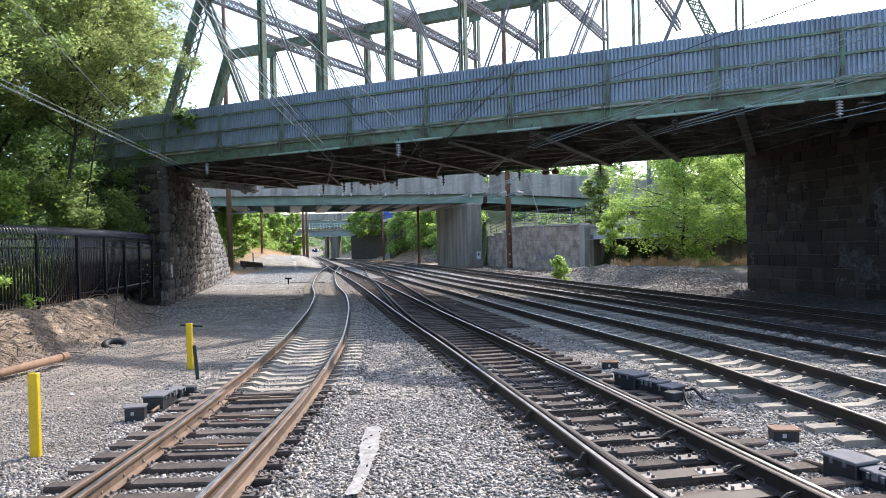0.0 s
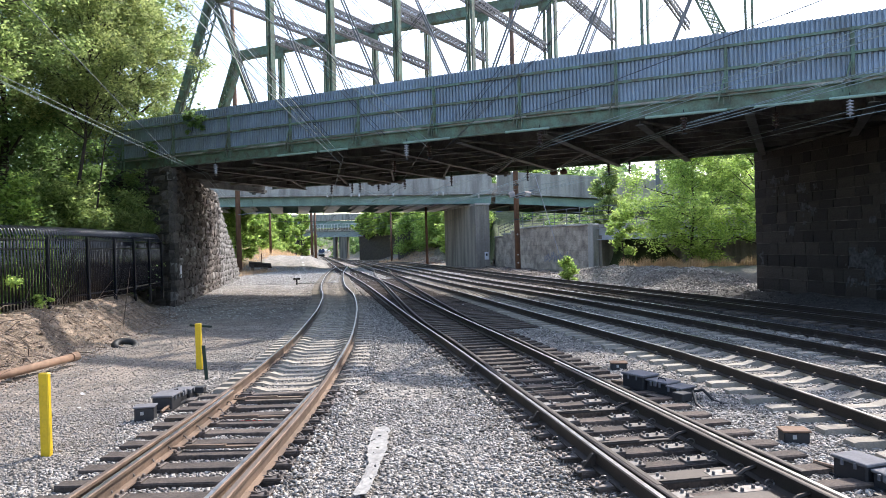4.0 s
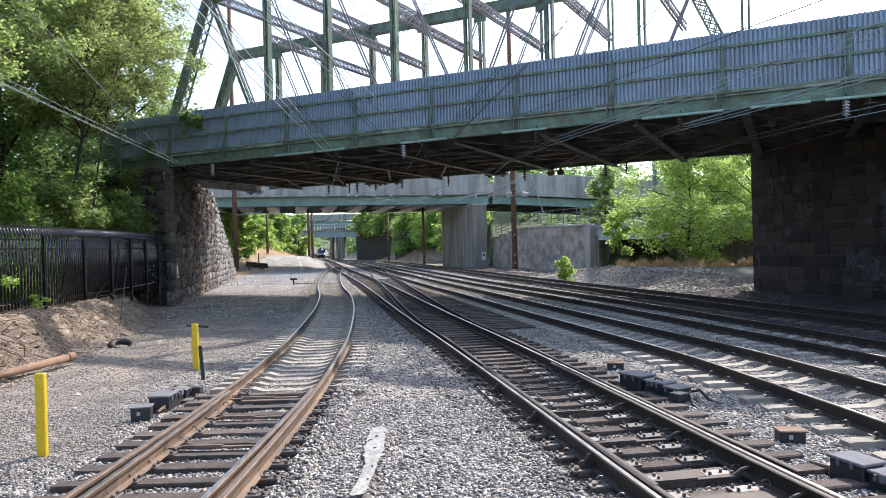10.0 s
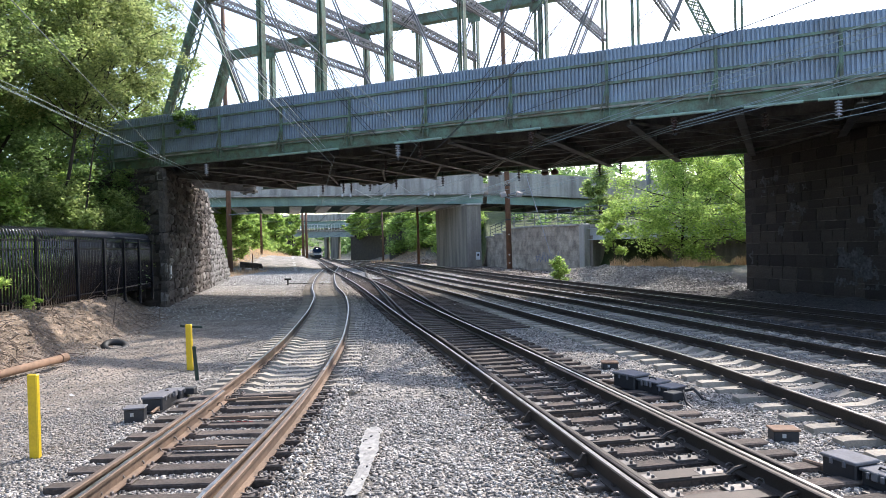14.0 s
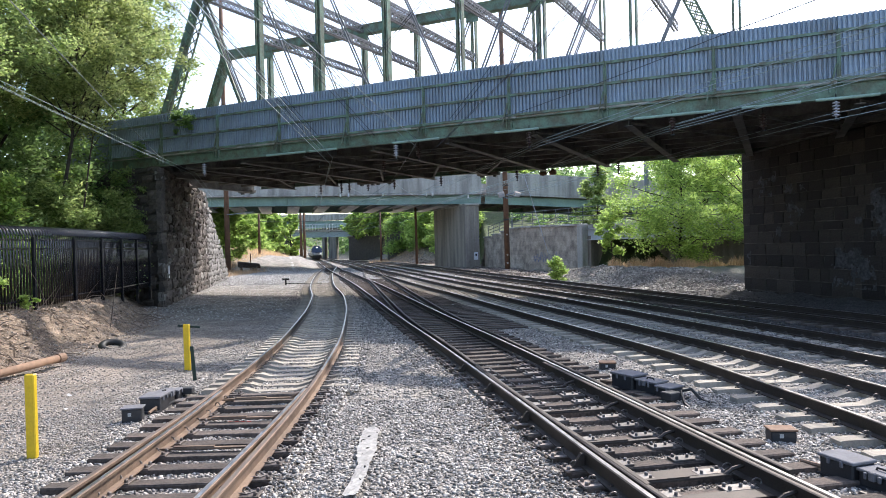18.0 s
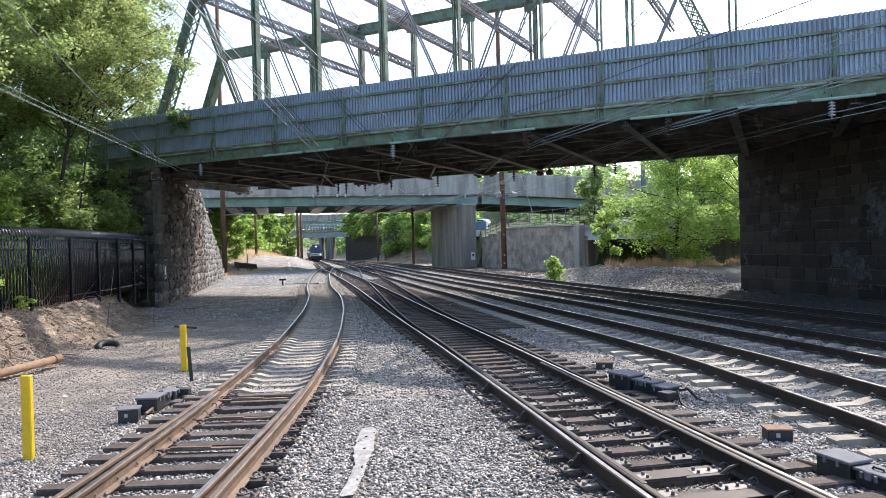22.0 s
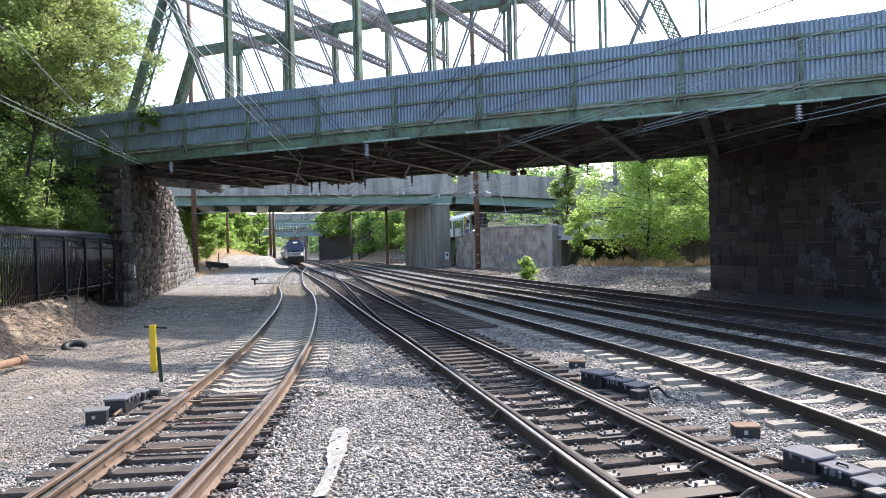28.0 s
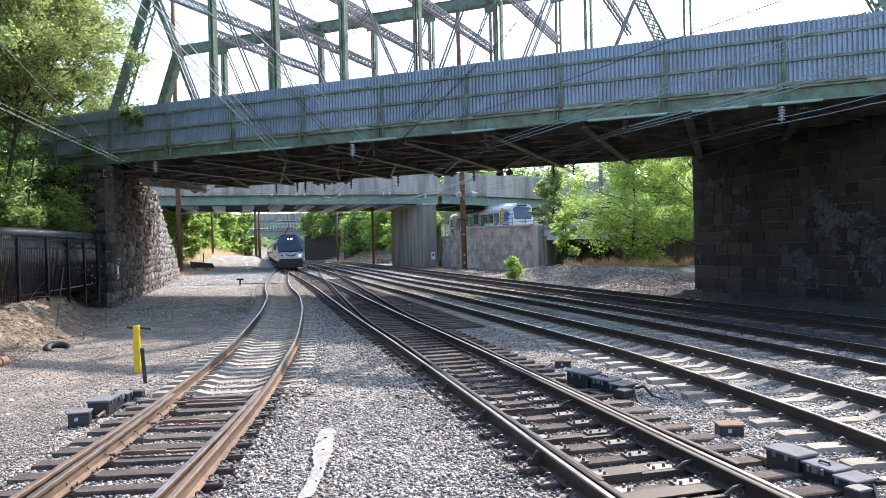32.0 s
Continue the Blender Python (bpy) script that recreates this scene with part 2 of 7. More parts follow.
def ground_material():
    """Crushed stone along the tracks, dirt on the yard to their left, weeds farther out."""
    m = bpy.data.materials.new("ballast_and_dirt")
    m.use_nodes = True
    t = m.node_tree
    N, L = t.nodes, t.links
    b = N["Principled BSDF"]
    b.inputs["Roughness"].default_value = 0.95
    co = N.new("ShaderNodeTexCoord")
    vo = N.new("ShaderNodeTexVoronoi"); vo.inputs["Scale"].default_value = 17
    L.new(co.outputs["Object"], vo.inputs["Vector"])
    sep = N.new("ShaderNodeSeparateColor")
    L.new(vo.outputs["Color"], sep.inputs[0])
    r = N.new("ShaderNodeValToRGB")
    e = r.color_ramp.elements
    e[0].color, e[1].color = (0.06, 0.054, 0.049, 1), (0.36, 0.328, 0.288, 1)
    L.new(sep.outputs[0], r.inputs["Fac"])
    n = N.new("ShaderNodeTexNoise"); n.inputs["Scale"].default_value, n.inputs["Detail"].default_value = 0.35, 6
    L.new(co.outputs["Object"], n.inputs["Vector"])
    n2 = N.new("ShaderNodeTexNoise"); n2.inputs["Scale"].default_value, n2.inputs["Detail"].default_value = 9, 8
    L.new(co.outputs["Object"], n2.inputs["Vector"])
    dirt = N.new("ShaderNodeValToRGB")
    dirt.color_ramp.elements[0].color, dirt.color_ramp.elements[1].color = (0.115, 0.093, 0.075, 1), (0.37, 0.31, 0.255, 1)
    L.new(n2.outputs["Fac"], dirt.inputs["Fac"])
    at = N.new("ShaderNodeAttribute"); at.attribute_name = "dirt"
    mk = N.new("ShaderNodeMath"); mk.operation = "ADD"
    ns = N.new("ShaderNodeMapRange")
    ns.inputs["From Min"].default_value, ns.inputs["From Max"].default_value = 0.35, 0.65
    ns.inputs["To Min"].default_value, ns.inputs["To Max"].default_value = -0.3, 0.3
    L.new(n.outputs["Fac"], ns.inputs["Value"])
    L.new(at.outputs["Fac"], mk.inputs[0]); L.new(ns.outputs[0], mk.inputs[1]); mk.use_clamp = True
    earth = N.new("ShaderNodeValToRGB")
    earth.color_ramp.elements[0].color, earth.color_ramp.elements[1].color = (0.09, 0.062, 0.042, 1), (0.34, 0.258, 0.185, 1)
    earth.color_ramp.elements[0].position, earth.color_ramp.elements[1].position = 0.3, 0.72
    n4 = N.new("ShaderNodeTexNoise"); n4.inputs["Scale"].default_value, n4.inputs["Detail"].default_value = 3.5, 9
    L.new(co.outputs["Object"], n4.inputs["Vector"]); L.new(n4.outputs["Fac"], earth.inputs["Fac"])
    bank = N.new("ShaderNodeAttribute"); bank.attribute_name = "earth"
    me_ = N.new("ShaderNodeMixRGB")
    L.new(bank.outputs["Fac"], me_.inputs[0]); L.new(dirt.outputs[0], me_.inputs[1]); L.new(earth.outputs[0], me_.inputs[2])
    mx = N.new("ShaderNodeMixRGB")
    L.new(mk.outputs[0], mx.inputs[0]); L.new(r.outputs[0], mx.inputs[1]); L.new(me_.outputs[0], mx.inputs[2])
    # far yard mixed paler: the haze of distance is put into its colour
    pale = N.new("ShaderNodeAttribute"); pale.attribute_name = "pale"
    pr = N.new("ShaderNodeValToRGB")
    pr.color_ramp.elements[0].color, pr.color_ramp.elements[1].color = (0.16, 0.15, 0.135, 1), (0.42, 0.4, 0.37, 1)
    L.new(sep.outputs[1], pr.inputs["Fac"])
    mp = N.new("ShaderNodeMixRGB")
    L.new(pale.outputs["Fac"], mp.inputs[0]); L.new(mx.outputs[0], mp.inputs[1]); L.new(pr.outputs[0], mp.inputs[2])
    weed = N.new("ShaderNodeAttribute"); weed.attribute_name = "weeds"
    mw = N.new("ShaderNodeMixRGB"); mw.inputs[2].default_value = (0.055, 0.075, 0.025, 1)
    L.new(weed.outputs["Fac"], mw.inputs[0]); L.new(mp.outputs[0], mw.inputs[1])
    outer_dark = N.new("ShaderNodeAttribute"); outer_dark.attribute_name = "outer_dark"
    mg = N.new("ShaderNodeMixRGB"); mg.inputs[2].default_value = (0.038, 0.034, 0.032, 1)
    L.new(outer_dark.outputs["Fac"], mg.inputs[0]); L.new(mw.outputs[0], mg.inputs[1])
    mul = N.new("ShaderNodeMixRGB"); mul.blend_type = "MULTIPLY"; mul.inputs[0].default_value = 0.6
    rr = N.new("ShaderNodeValToRGB")
    rr.color_ramp.elements[0].position, rr.color_ramp.elements[1].position = 0.3, 0.7
    rr.color_ramp.elements[0].color, rr.color_ramp.elements[1].color = (0.3, 0.29, 0.28, 1), (1.5, 1.47, 1.43, 1)
    n3 = N.new("ShaderNodeTexNoise"); n3.inputs["Scale"].default_value, n3.inputs["Detail"].default_value = 1.1, 7
    L.new(co.outputs["Object"], n3.inputs["Vector"]); L.new(n3.outputs["Fac"], rr.inputs["Fac"])
    L.new(mg.outputs[0], mul.inputs[1]); L.new(rr.outputs[0], mul.inputs[2])
    L.new(mul.outputs[0], b.inputs["Base Color"])
    bp = N.new("ShaderNodeBump"); bp.inputs["Strength"].default_value, bp.inputs["Distance"].default_value = 1.0, 0.035
    L.new(vo.outputs["Distance"], bp.inputs["Height"])
    bp.invert = True
    L.new(bp.outputs[0], b.inputs["Normal"])
    return m


M_LRVPOST = material("white_post_paint", (0.7, 0.7, 0.72), 0.5, 0, 12, 0.1)
M_PALEGREY = material("pale_grey_girder_paint", (0.42, 0.45, 0.48), 0.6, 0, 10, 0.12, (0.3, 0.28, 0.25), 1, 0.4)
M_PALEPLATE = material("pale_painted_floor_plate", (0.62, 0.62, 0.6), 0.7, 0, 10, 0.12, (0.4, 0.38, 0.35), 1, 0.5)
M_FARGREY = material("pale_blue_grey_girder_paint", (0.40, 0.47, 0.48), 0.8, 0, 8, 0.2)
M_BLOCKWALL = material("board_marked_concrete", (0.43, 0.36, 0.29), 0.92, 0, 11, 0.3, (0.2, 0.165, 0.135), 1.3, 0.9, 0.03, 0.14)
M_RUST = material("orange_rust", (0.2, 0.12, 0.075), 0.85, 0, 16, 0.3, (0.15, 0.08, 0.05), 4, 0.6)
M_BOARD = material("grey_weathered_board", (0.36, 0.31, 0.27), 0.9, 0, 30, 0.25)
M_PLATE = material("worn_steel_plate", (0.17, 0.15, 0.14), 0.6, 0.4, 25, 0.3, (0.1, 0.07, 0.05), 5, 0.6, 0, 0.3)
M_CLIP = material("worn_spring_steel", (0.15, 0.135, 0.125), 0.5, 0.5, 40, 0.25, (0.08, 0.06, 0.05), 8, 0.6)
M_SLIDE = material("scuffed_steel_plate", (0.17, 0.16, 0.15), 0.55, 0.4, 25, 0.3, (0.1, 0.075, 0.06), 6, 0.75, 0, 0.35)
M_REDPAINT = material("red_paint_marks", (0.45, 0.06, 0.04), 0.7, 0, 20, 0.15)
M_GREENPALE = material("pale_green_paint", (0.30, 0.43, 0.35), 0.6, 0, 12, 0.14, (0.2, 0.2, 0.15), 2, 0.4)
M_GROUND = ground_material()

# ---- building helpers ----
def empty(name, m=None):
    ob = new(name)
    ob.empty_display_size = 0.3
    if m is not None:
        ob.matrix_basis = m
    return ob


def hang(ob, parent, label=""):
    if parent is not None:
        ob.parent = parent
    if label:
        ob["label"] = label
    return ob


def mesh_of(name, verts, faces, mat, smooth=False):
    me = bpy.data.meshes.new(name)
    me.from_pydata([tuple(v) for v in verts], [], faces)
    me.materials.append(mat)
    if smooth:
        me.polygons.foreach_set("use_smooth", [True] * len(me.polygons))
    me.update()
    return me


def part(name, bm, mat, parent=None, label="", m=None, smooth=False):
    """One bmesh, or one finished mesh, as one object under a thing or a part."""
    if isinstance(bm, bmesh.types.BMesh):
        me = bpy.data.meshes.new(name)
        bmesh.ops.recalc_face_normals(bm, faces=bm.faces)
        bm.to_mesh(me)
        bm.free()
        me.materials.append(mat)
        if smooth:
            me.polygons.foreach_set("use_smooth", [True] * len(me.polygons))
    else:
        me = bm
    ob = new(name, me)
    if m is not None:
        ob.matrix_basis = m
    return hang(ob, parent, label)


def add_box(bm, c, size, rot=None, bevel=0.0, taper=None):
    """A box of that size about c; taper: (x, y) scale of its top."""
    m = Matrix.Translation(c)
    if rot is not None:
        m = m @ rot.to_4x4()
    vs = bmesh.ops.create_cube(bm, size=1.0, matrix=m @ Matrix.Diagonal((*size, 1)))["verts"]
    if taper:
        inv = m.inverted()
        for v in vs:
            p = inv @ v.co
            if p.z > 0:
                p.x *= taper[0]; p.y *= taper[1]
                v.co = m @ p
    if bevel:
        es = list({e for v in vs for e in v.link_edges})
        bmesh.ops.bevel(bm, geom=es, offset=bevel, segments=1, affect="EDGES", profile=0.5)
    return bm


def box(c, size, rot=None, bevel=0.0, taper=None):
    return add_box(bmesh.new(), c, size, rot, bevel, taper)


def along(p, q):
    """A rotation whose x axis runs from p to q, z up."""
    x = (Vector(q) - Vector(p)).normalized()
    up = Vector((0, 0, 1)) if abs(x.z) < 0.98 else Vector((0, 1, 0))
    y = up.cross(x).normalized()
    return Matrix((x, y, x.cross(y))).transposed()


def add_beam(bm, p, q, w, h, bevel=0.0):
    p, q = Vector(p), Vector(q)
    return add_box(bm, (p + q) / 2, ((q - p).length, w, h), along(p, q), bevel)


def beam(p, q, w, h, bevel=0.0):
    return add_beam(bmesh.new(), p, q, w, h, bevel)


def add_ibeam(bm, p, q, w, h, t):
    """Web and two flanges."""
    p, q = Vector(p), Vector(q)
    r = along(p, q)
    up = r @ Vector((0, 0, 1))
    add_beam(bm, p, q, t, h - 2 * t)
    add_beam(bm, p + up * (h - t) / 2, q + up * (h - t) / 2, w, t)
    add_beam(bm, p - up * (h - t) / 2, q - up * (h - t) / 2, w, t)
    return bm


def add_tube(bm, pts, radius, sides=6, caps=True):
    """A round bar through points; radius: one, or one a point."""
    rings = []
    pts = [Vector(p) for p in pts]
    for i, p in enumerate(pts):
        d = (pts[min(i + 1, len(pts) - 1)] - pts[max(i - 1, 0)]).normalized()
        up = Vector((0, 0, 1)) if abs(d.z) < 0.95 else Vector((1, 0, 0))
        x = up.cross(d).normalized()
        y = d.cross(x)
        rr = radius[i] if isinstance(radius, (list, tuple)) else radius
        rings.append([bm.verts.new(p + (x * math.cos(a) + y * math.sin(a)) * rr) for a in [2 * math.pi * k / sides for k in range(sides)]])
    for a, b in zip(rings, rings[1:]):
        for k in range(sides):
            bm.faces.new((a[k], a[(k + 1) % sides], b[(k + 1) % sides], b[k]))
    if caps:
        bm.faces.new(rings[0][::-1]); bm.faces.new(rings[-1])
    return bm


def tube(pts, radius, sides=6):
    return add_tube(bmesh.new(), pts, radius, sides)


def lathe(bm, profile, base, sides=12):
    """Turned round the upright axis at base: rows of radius, height."""
    base = Vector(base)
    rings = [[bm.verts.new(base + Vector((r * math.cos(2 * math.pi * k / sides), r * math.sin(2 * math.pi * k / sides), z))) for k in range(sides)] for r, z in profile]
    for a, b in zip(rings, rings[1:]):
        for k in range(sides):
            bm.faces.new((a[k], a[(k + 1) % sides], b[(k + 1) % sides], b[k]))
    bm.faces.new(rings[0][::-1]); bm.faces.new(rings[-1])
    return bm


def spline(ctrl, step):
    """Points along a smooth curve through the control points, at even steps, with their headings."""
    c = np.array([(*p, 0)[:3] if len(p) == 2 else p for p in ctrl], float)
    c = np.vstack([2 * c[0] - c[1], c, 2 * c[-1] - c[-2]])
    fine = []
    for i in range(1, len(c) - 2):
        for u in np.linspace(0, 1, 40, endpoint=False):
            p0, p1, p2, p3 = c[i - 1:i + 3]
            fine.append(0.5 * (2 * p1 + (p2 - p0) * u + (2 * p0 - 5 * p1 + 4 * p2 - p3) * u * u + (3 * p1 - p0 - 3 * p2 + p3) * u ** 3))
    fine.append(c[-2])
    fine = np.array(fine)
    s = np.r_[0, np.cumsum(np.linalg.norm(np.diff(fine, axis=0), axis=1))]
    at = np.arange(0, s[-1], step)
    pts = np.c_[[np.interp(at, s, fine[:, k]) for k in range(3)]].T
    tan = np.gradient(pts, axis=0)
    return pts, tan / np.linalg.norm(tan, axis=1)[:, None]

# ---- plan ----
BRIDGE_O = Vector((-13.15, 33.7, 0))          # foot of the road bridge's near left corner
BRIDGE_TURN = -25.9
BM = pose(*BRIDGE_O, 0, 0, BRIDGE_TURN)       # local x along the bridge to the right, y away across its width
WIDTH = 13.0
SKEW = -0.759                                 # shift along the bridge for each metre across it
TRACK_A = [(-2.9, -9), (-2.9, 2), (-2.9, 8), (-2.95, 11), (-3.1, 14), (-3.4, 18), (-4.0, 23.3), (-4.62, 28), (-5.75, 35), (-7.4, 43.3), (-9.2, 54), (-10.9, 65), (-12.7, 78), (-14.2, 90)]
TRACK_B = [(5.3, -8), (3.85, 0), (2.6, 6), (1.83, 10.2), (0.6, 16.7), (-0.95, 24.5), (-4.85, 45), (-9.0, 65), (-14.2, 90), (-28.9, 166), (-53, 290), (-63.5, 340), (-69.5, 385), (-71, 430), (-66, 480)]
TRACK_X = [(2.62, 6.6), (1.93, 10.2), (0.8, 16.6), (-0.6, 24.2), (-3.55, 44.5), (-5.6, 58), (-7.5, 74), (-9.0, 84)]
TRACK_C = [(6.3, -8), (6.2, 2), (6.1, 6), (6.0, 8.6), (5.82, 10.5), (5.42, 14), (4.6, 18), (3.2, 24.6), (1.1, 34.8), (-0.3, 41), (-2.85, 53.3), (-9.0, 84), (-25.3, 166), (-49.4, 290), (-59.9, 340), (-66, 385), (-67.4, 430)]
TRACK_D = [(11.4, -4), (10.3, 6), (9.3, 12), (8.75, 15), (8.05, 18.5), (6.6, 26), (5.25, 32), (3.25, 40), (0.35, 53), (-10.2, 105), (-19.6, 150), (-25.3, 172), (-29.4, 189), (-31.6, 198)]
TRACK_E = [(16.0, -2), (13.9, 10), (12.3, 17), (10.9, 23), (9.4, 30), (8.25, 35), (6.65, 42.4), (4.25, 53.4), (-6.5, 105), (-14.6, 138), (-20.2, 155), (-24.6, 170)]


def smooth(a, b, x):
    u = np.clip((x - a) / (b - a), 0, 1)
    return u * u * (3 - 2 * u)


def dip(y):
    """The line falls away gently beyond the second bridge."""
    return -0.0047 * np.maximum(y - 100, 0)


BANK_Y = [-10, 4, 10, 14, 20, 24, 27, 30, 33, 40, 50, 66, 80, 120, 300]
BANK_X = [-9.0, -9.0, -9.0, -9.3, -9.9, -10.4, -11.4, -12.6, -14.2, -16.5, -17.5, -21.0, -25, -36, -75]


def lumps(x, y, s):
    x, y = np.asarray(x, float) * s, np.asarray(y, float) * s
    return (np.sin(1.7 * x + 2.3 * np.sin(0.9 * y)) + np.sin(2.1 * y + 1.9 * np.sin(1.3 * x) + 1) + np.sin(3.9 * x - 2.7 * y) * 0.5) / 2.5


def ground_z(x, y):
    x, y = np.asarray(x, float), np.asarray(y, float)
    z = -0.265 + 0 * x + dip(y)
    z = z - 0.05 * smooth(-4.6, -6.5, x + 0.0) * smooth(45, 30, y)
    toe = np.interp(y, BANK_Y, BANK_X)
    d = toe - x
    bank = 0.95 * smooth(-0.1, 1.9, d) + (0.15 * lumps(x, y, 1.4) + 0.1 * lumps(x, y, 3.7) + 0.05 * lumps(y, x, 8.3)) * smooth(-0.8, 1.5, d)
    z = z + bank * smooth(58, 40, y) + 0.02 * lumps(x, y, 2.3)
    hill = np.maximum(d - 4.6, 0)
    z = z + np.minimum(hill * 0.85, 7.5) * smooth(52, 46, y)
    left = np.maximum(3.87 - 0.199 * y - 7.0 - x, 0)
    z = z + np.minimum(left * 0.25, 2.2) * smooth(80, 130, y) + np.minimum(np.maximum(left - 9, 0) * 0.5, 7) * smooth(70, 110, y)
    line = np.interp(y, [p[1] for p in TRACK_B], [p[0] for p in TRACK_B])
    z = z + 1.5 * smooth(86, 114, y) * smooth(2.0, 4.6, line - x) * smooth(190, 150, y)
    right = x - (12.4 - 0.21 * (y - 30))
    z = z + 0.75 * smooth(0.2, 3.2, right) * smooth(36, 42, y) * smooth(60, 50, y) + 0.14 * lumps(x, y, 1.1) * smooth(0.5, 2.0, right) * smooth(20, 26, y)
    shelf = x - np.where(y < 87.75, 6.55 - 0.31 * (y - 83.07), 5.1 + 0.05 * (y - 87.75))
    z = z + 3.3 * smooth(0.0, 0.8, shelf) * smooth(58.5, 62, y) * smooth(180, 145, y)
    far = np.maximum(x - (1.2 - 0.205 * (y - 84)), 0)
    z = z + np.minimum(far * 0.5, 6.2) * smooth(104, 140, y)
    middle = np.interp(y, [p[1] for p in TRACK_C], [p[0] for p in TRACK_C])
    z = z + 14 * smooth(200, 290, y) * smooth(14, 40, np.abs(x - middle))
    return z


def outer_dark(x, y):
    """Darker ballast from the fourth track outwards, fading out from y 36 to 44."""
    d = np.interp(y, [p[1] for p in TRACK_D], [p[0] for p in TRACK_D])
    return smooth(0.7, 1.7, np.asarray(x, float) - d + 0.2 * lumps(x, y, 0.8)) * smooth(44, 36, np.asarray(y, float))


def build_ground():
    xs = np.r_[np.linspace(-900, -60, 12), np.arange(-56, -24, 2.0), np.arange(-24, -14, 0.4), np.arange(-14, -5, 0.16), np.arange(-5, 24, 0.4), np.arange(24, 60, 3.0), np.linspace(62, 900, 12)]
    ys = np.r_[np.linspace(-300, -12, 6), np.arange(-10, 4, 0.4), np.arange(4, 34, 0.2), np.arange(34, 60, 0.4), np.arange(60, 130, 2.0), np.linspace(132, 400, 40), np.linspace(430, 3000, 10)]
    X, Y = np.meshgrid(xs, ys)
    Zv = ground_z(X, Y)
    nx, ny = len(xs), len(ys)
    verts = np.c_[X.ravel(), Y.ravel(), Zv.ravel()]
    i = np.arange(nx * ny).reshape(ny, nx)
    faces = np.c_[i[:-1, :-1].ravel(), i[:-1, 1:].ravel(), i[1:, 1:].ravel(), i[1:, :-1].ravel()]
    me = bpy.data.meshes.new("ground")
    me.from_pydata(verts.tolist(), [], faces.tolist())
    me.materials.append(M_GROUND)
    me.polygons.foreach_set("use_smooth", [True] * len(me.polygons))
    x, y = verts[:, 0], verts[:, 1]
    toe = np.interp(y, BANK_Y, BANK_X)
    dirt = 0.9 * smooth(-5.0, -7.4, x) * smooth(40, 16, y) + 0.3 * smooth(1.6, 3.0, np.interp(y, [p[1] for p in TRACK_A], [p[0] for p in TRACK_A]) - x) * smooth(34, 44, y) * smooth(140, 110, y) + 1.0 * smooth(-0.8, 0.5, toe - x) * smooth(50, 40, y) + 0.5 * smooth(0.0, 1.5, x - (12.4 - 0.21 * (y - 30))) * smooth(38, 46, y) + 0.9 * smooth(-1.0, 1.0, x - (0.8 - 0.205 * (y - 84))) * smooth(102, 116, y) * smooth(150, 130, y)
    weeds = smooth(3.5, 6.0, toe - x) * smooth(70, 50, y) + smooth(16, 19, 3.87 - 0.199 * y - x) * smooth(60, 80, y) + smooth(3.5, 7, x - (12.4 - 0.21 * (y - 30))) * smooth(20, 60, y) + smooth(180, 220, y) * smooth(7, 12, np.abs(x - np.interp(y, [p[1] for p in TRACK_C], [p[0] for p in TRACK_C])))
    # where the ground is paled for haze: left of the main track, farther out
    pale = 0.8 * smooth(1.3, 2.2, np.interp(y, [p[1] for p in TRACK_B], [p[0] for p in TRACK_B]) - x) * smooth(38, 52, y) * smooth(175, 155, y) * smooth(14, 10, np.interp(y, [p[1] for p in TRACK_B], [p[0] for p in TRACK_B]) - x)
    for name, val in (("pale", pale), ("dirt", dirt), ("weeds", np.clip(weeds, 0, 1)), ("outer_dark", outer_dark(x, y)), ("earth", smooth(-0.3, 0.5, toe - x + 0.3 * lumps(x, y, 1.3)) * smooth(50, 40, y))):
        at = me.attributes.new(name, "FLOAT", "POINT")
        at.data.foreach_set("value", val.astype(np.float32))
    return tagged(new("ground", me), "grey crushed-stone ballast and tan dirt of a rail yard", "ground", kind="structure")


build_ground()


# ---- tracks ----
RAIL_PROFILE = [(-0.075, -0.186), (0.075, -0.186), (0.075, -0.172), (0.012, -0.155), (0.009, -0.05), (0.036, -0.04), (0.037, -0.008), (0.022, 0.0), (-0.022, 0.0), (-0.037, -0.008), (-0.036, -0.04), (-0.009, -0.05), (-0.012, -0.155), (-0.075, -0.172)]


def rail_mesh(name, pts, tan, off, mat, zs=0.0, top=None, bright=1e9):
    """One rail swept along the line, a few centimetres wide on top, its running surface bright."""
    n = len(RAIL_PROFILE)
    side = np.c_[tan[:, 1], -tan[:, 0]]
    verts, faces = [], []
    for p, s in zip(pts, side):
        for u, v in RAIL_PROFILE:
            verts.append((p[0] + s[0] * (off + u), p[1] + s[1] * (off + u), p[2] + v + zs))
    for k in range(len(pts) - 1):
        for j in range(n):
            a, b = k * n + j, k * n + (j + 1) % n
            faces.append((a, b, b + n, a + n))
    faces.append(tuple(range(n - 1, -1, -1)))
    faces.append(tuple(range((len(pts) - 1) * n, len(pts) * n)))
    me = mesh_of(name, verts, faces, mat)
    me.materials.append(top or M_RAILTOP)
    me.materials.append(M_RAILTOP)
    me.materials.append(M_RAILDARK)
    # past bright the running top is polished; five metres on, the sides are darker
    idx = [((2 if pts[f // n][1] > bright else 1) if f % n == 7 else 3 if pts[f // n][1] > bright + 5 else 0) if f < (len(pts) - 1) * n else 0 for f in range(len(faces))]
    me.polygons.foreach_set("material_index", idx)
    return me


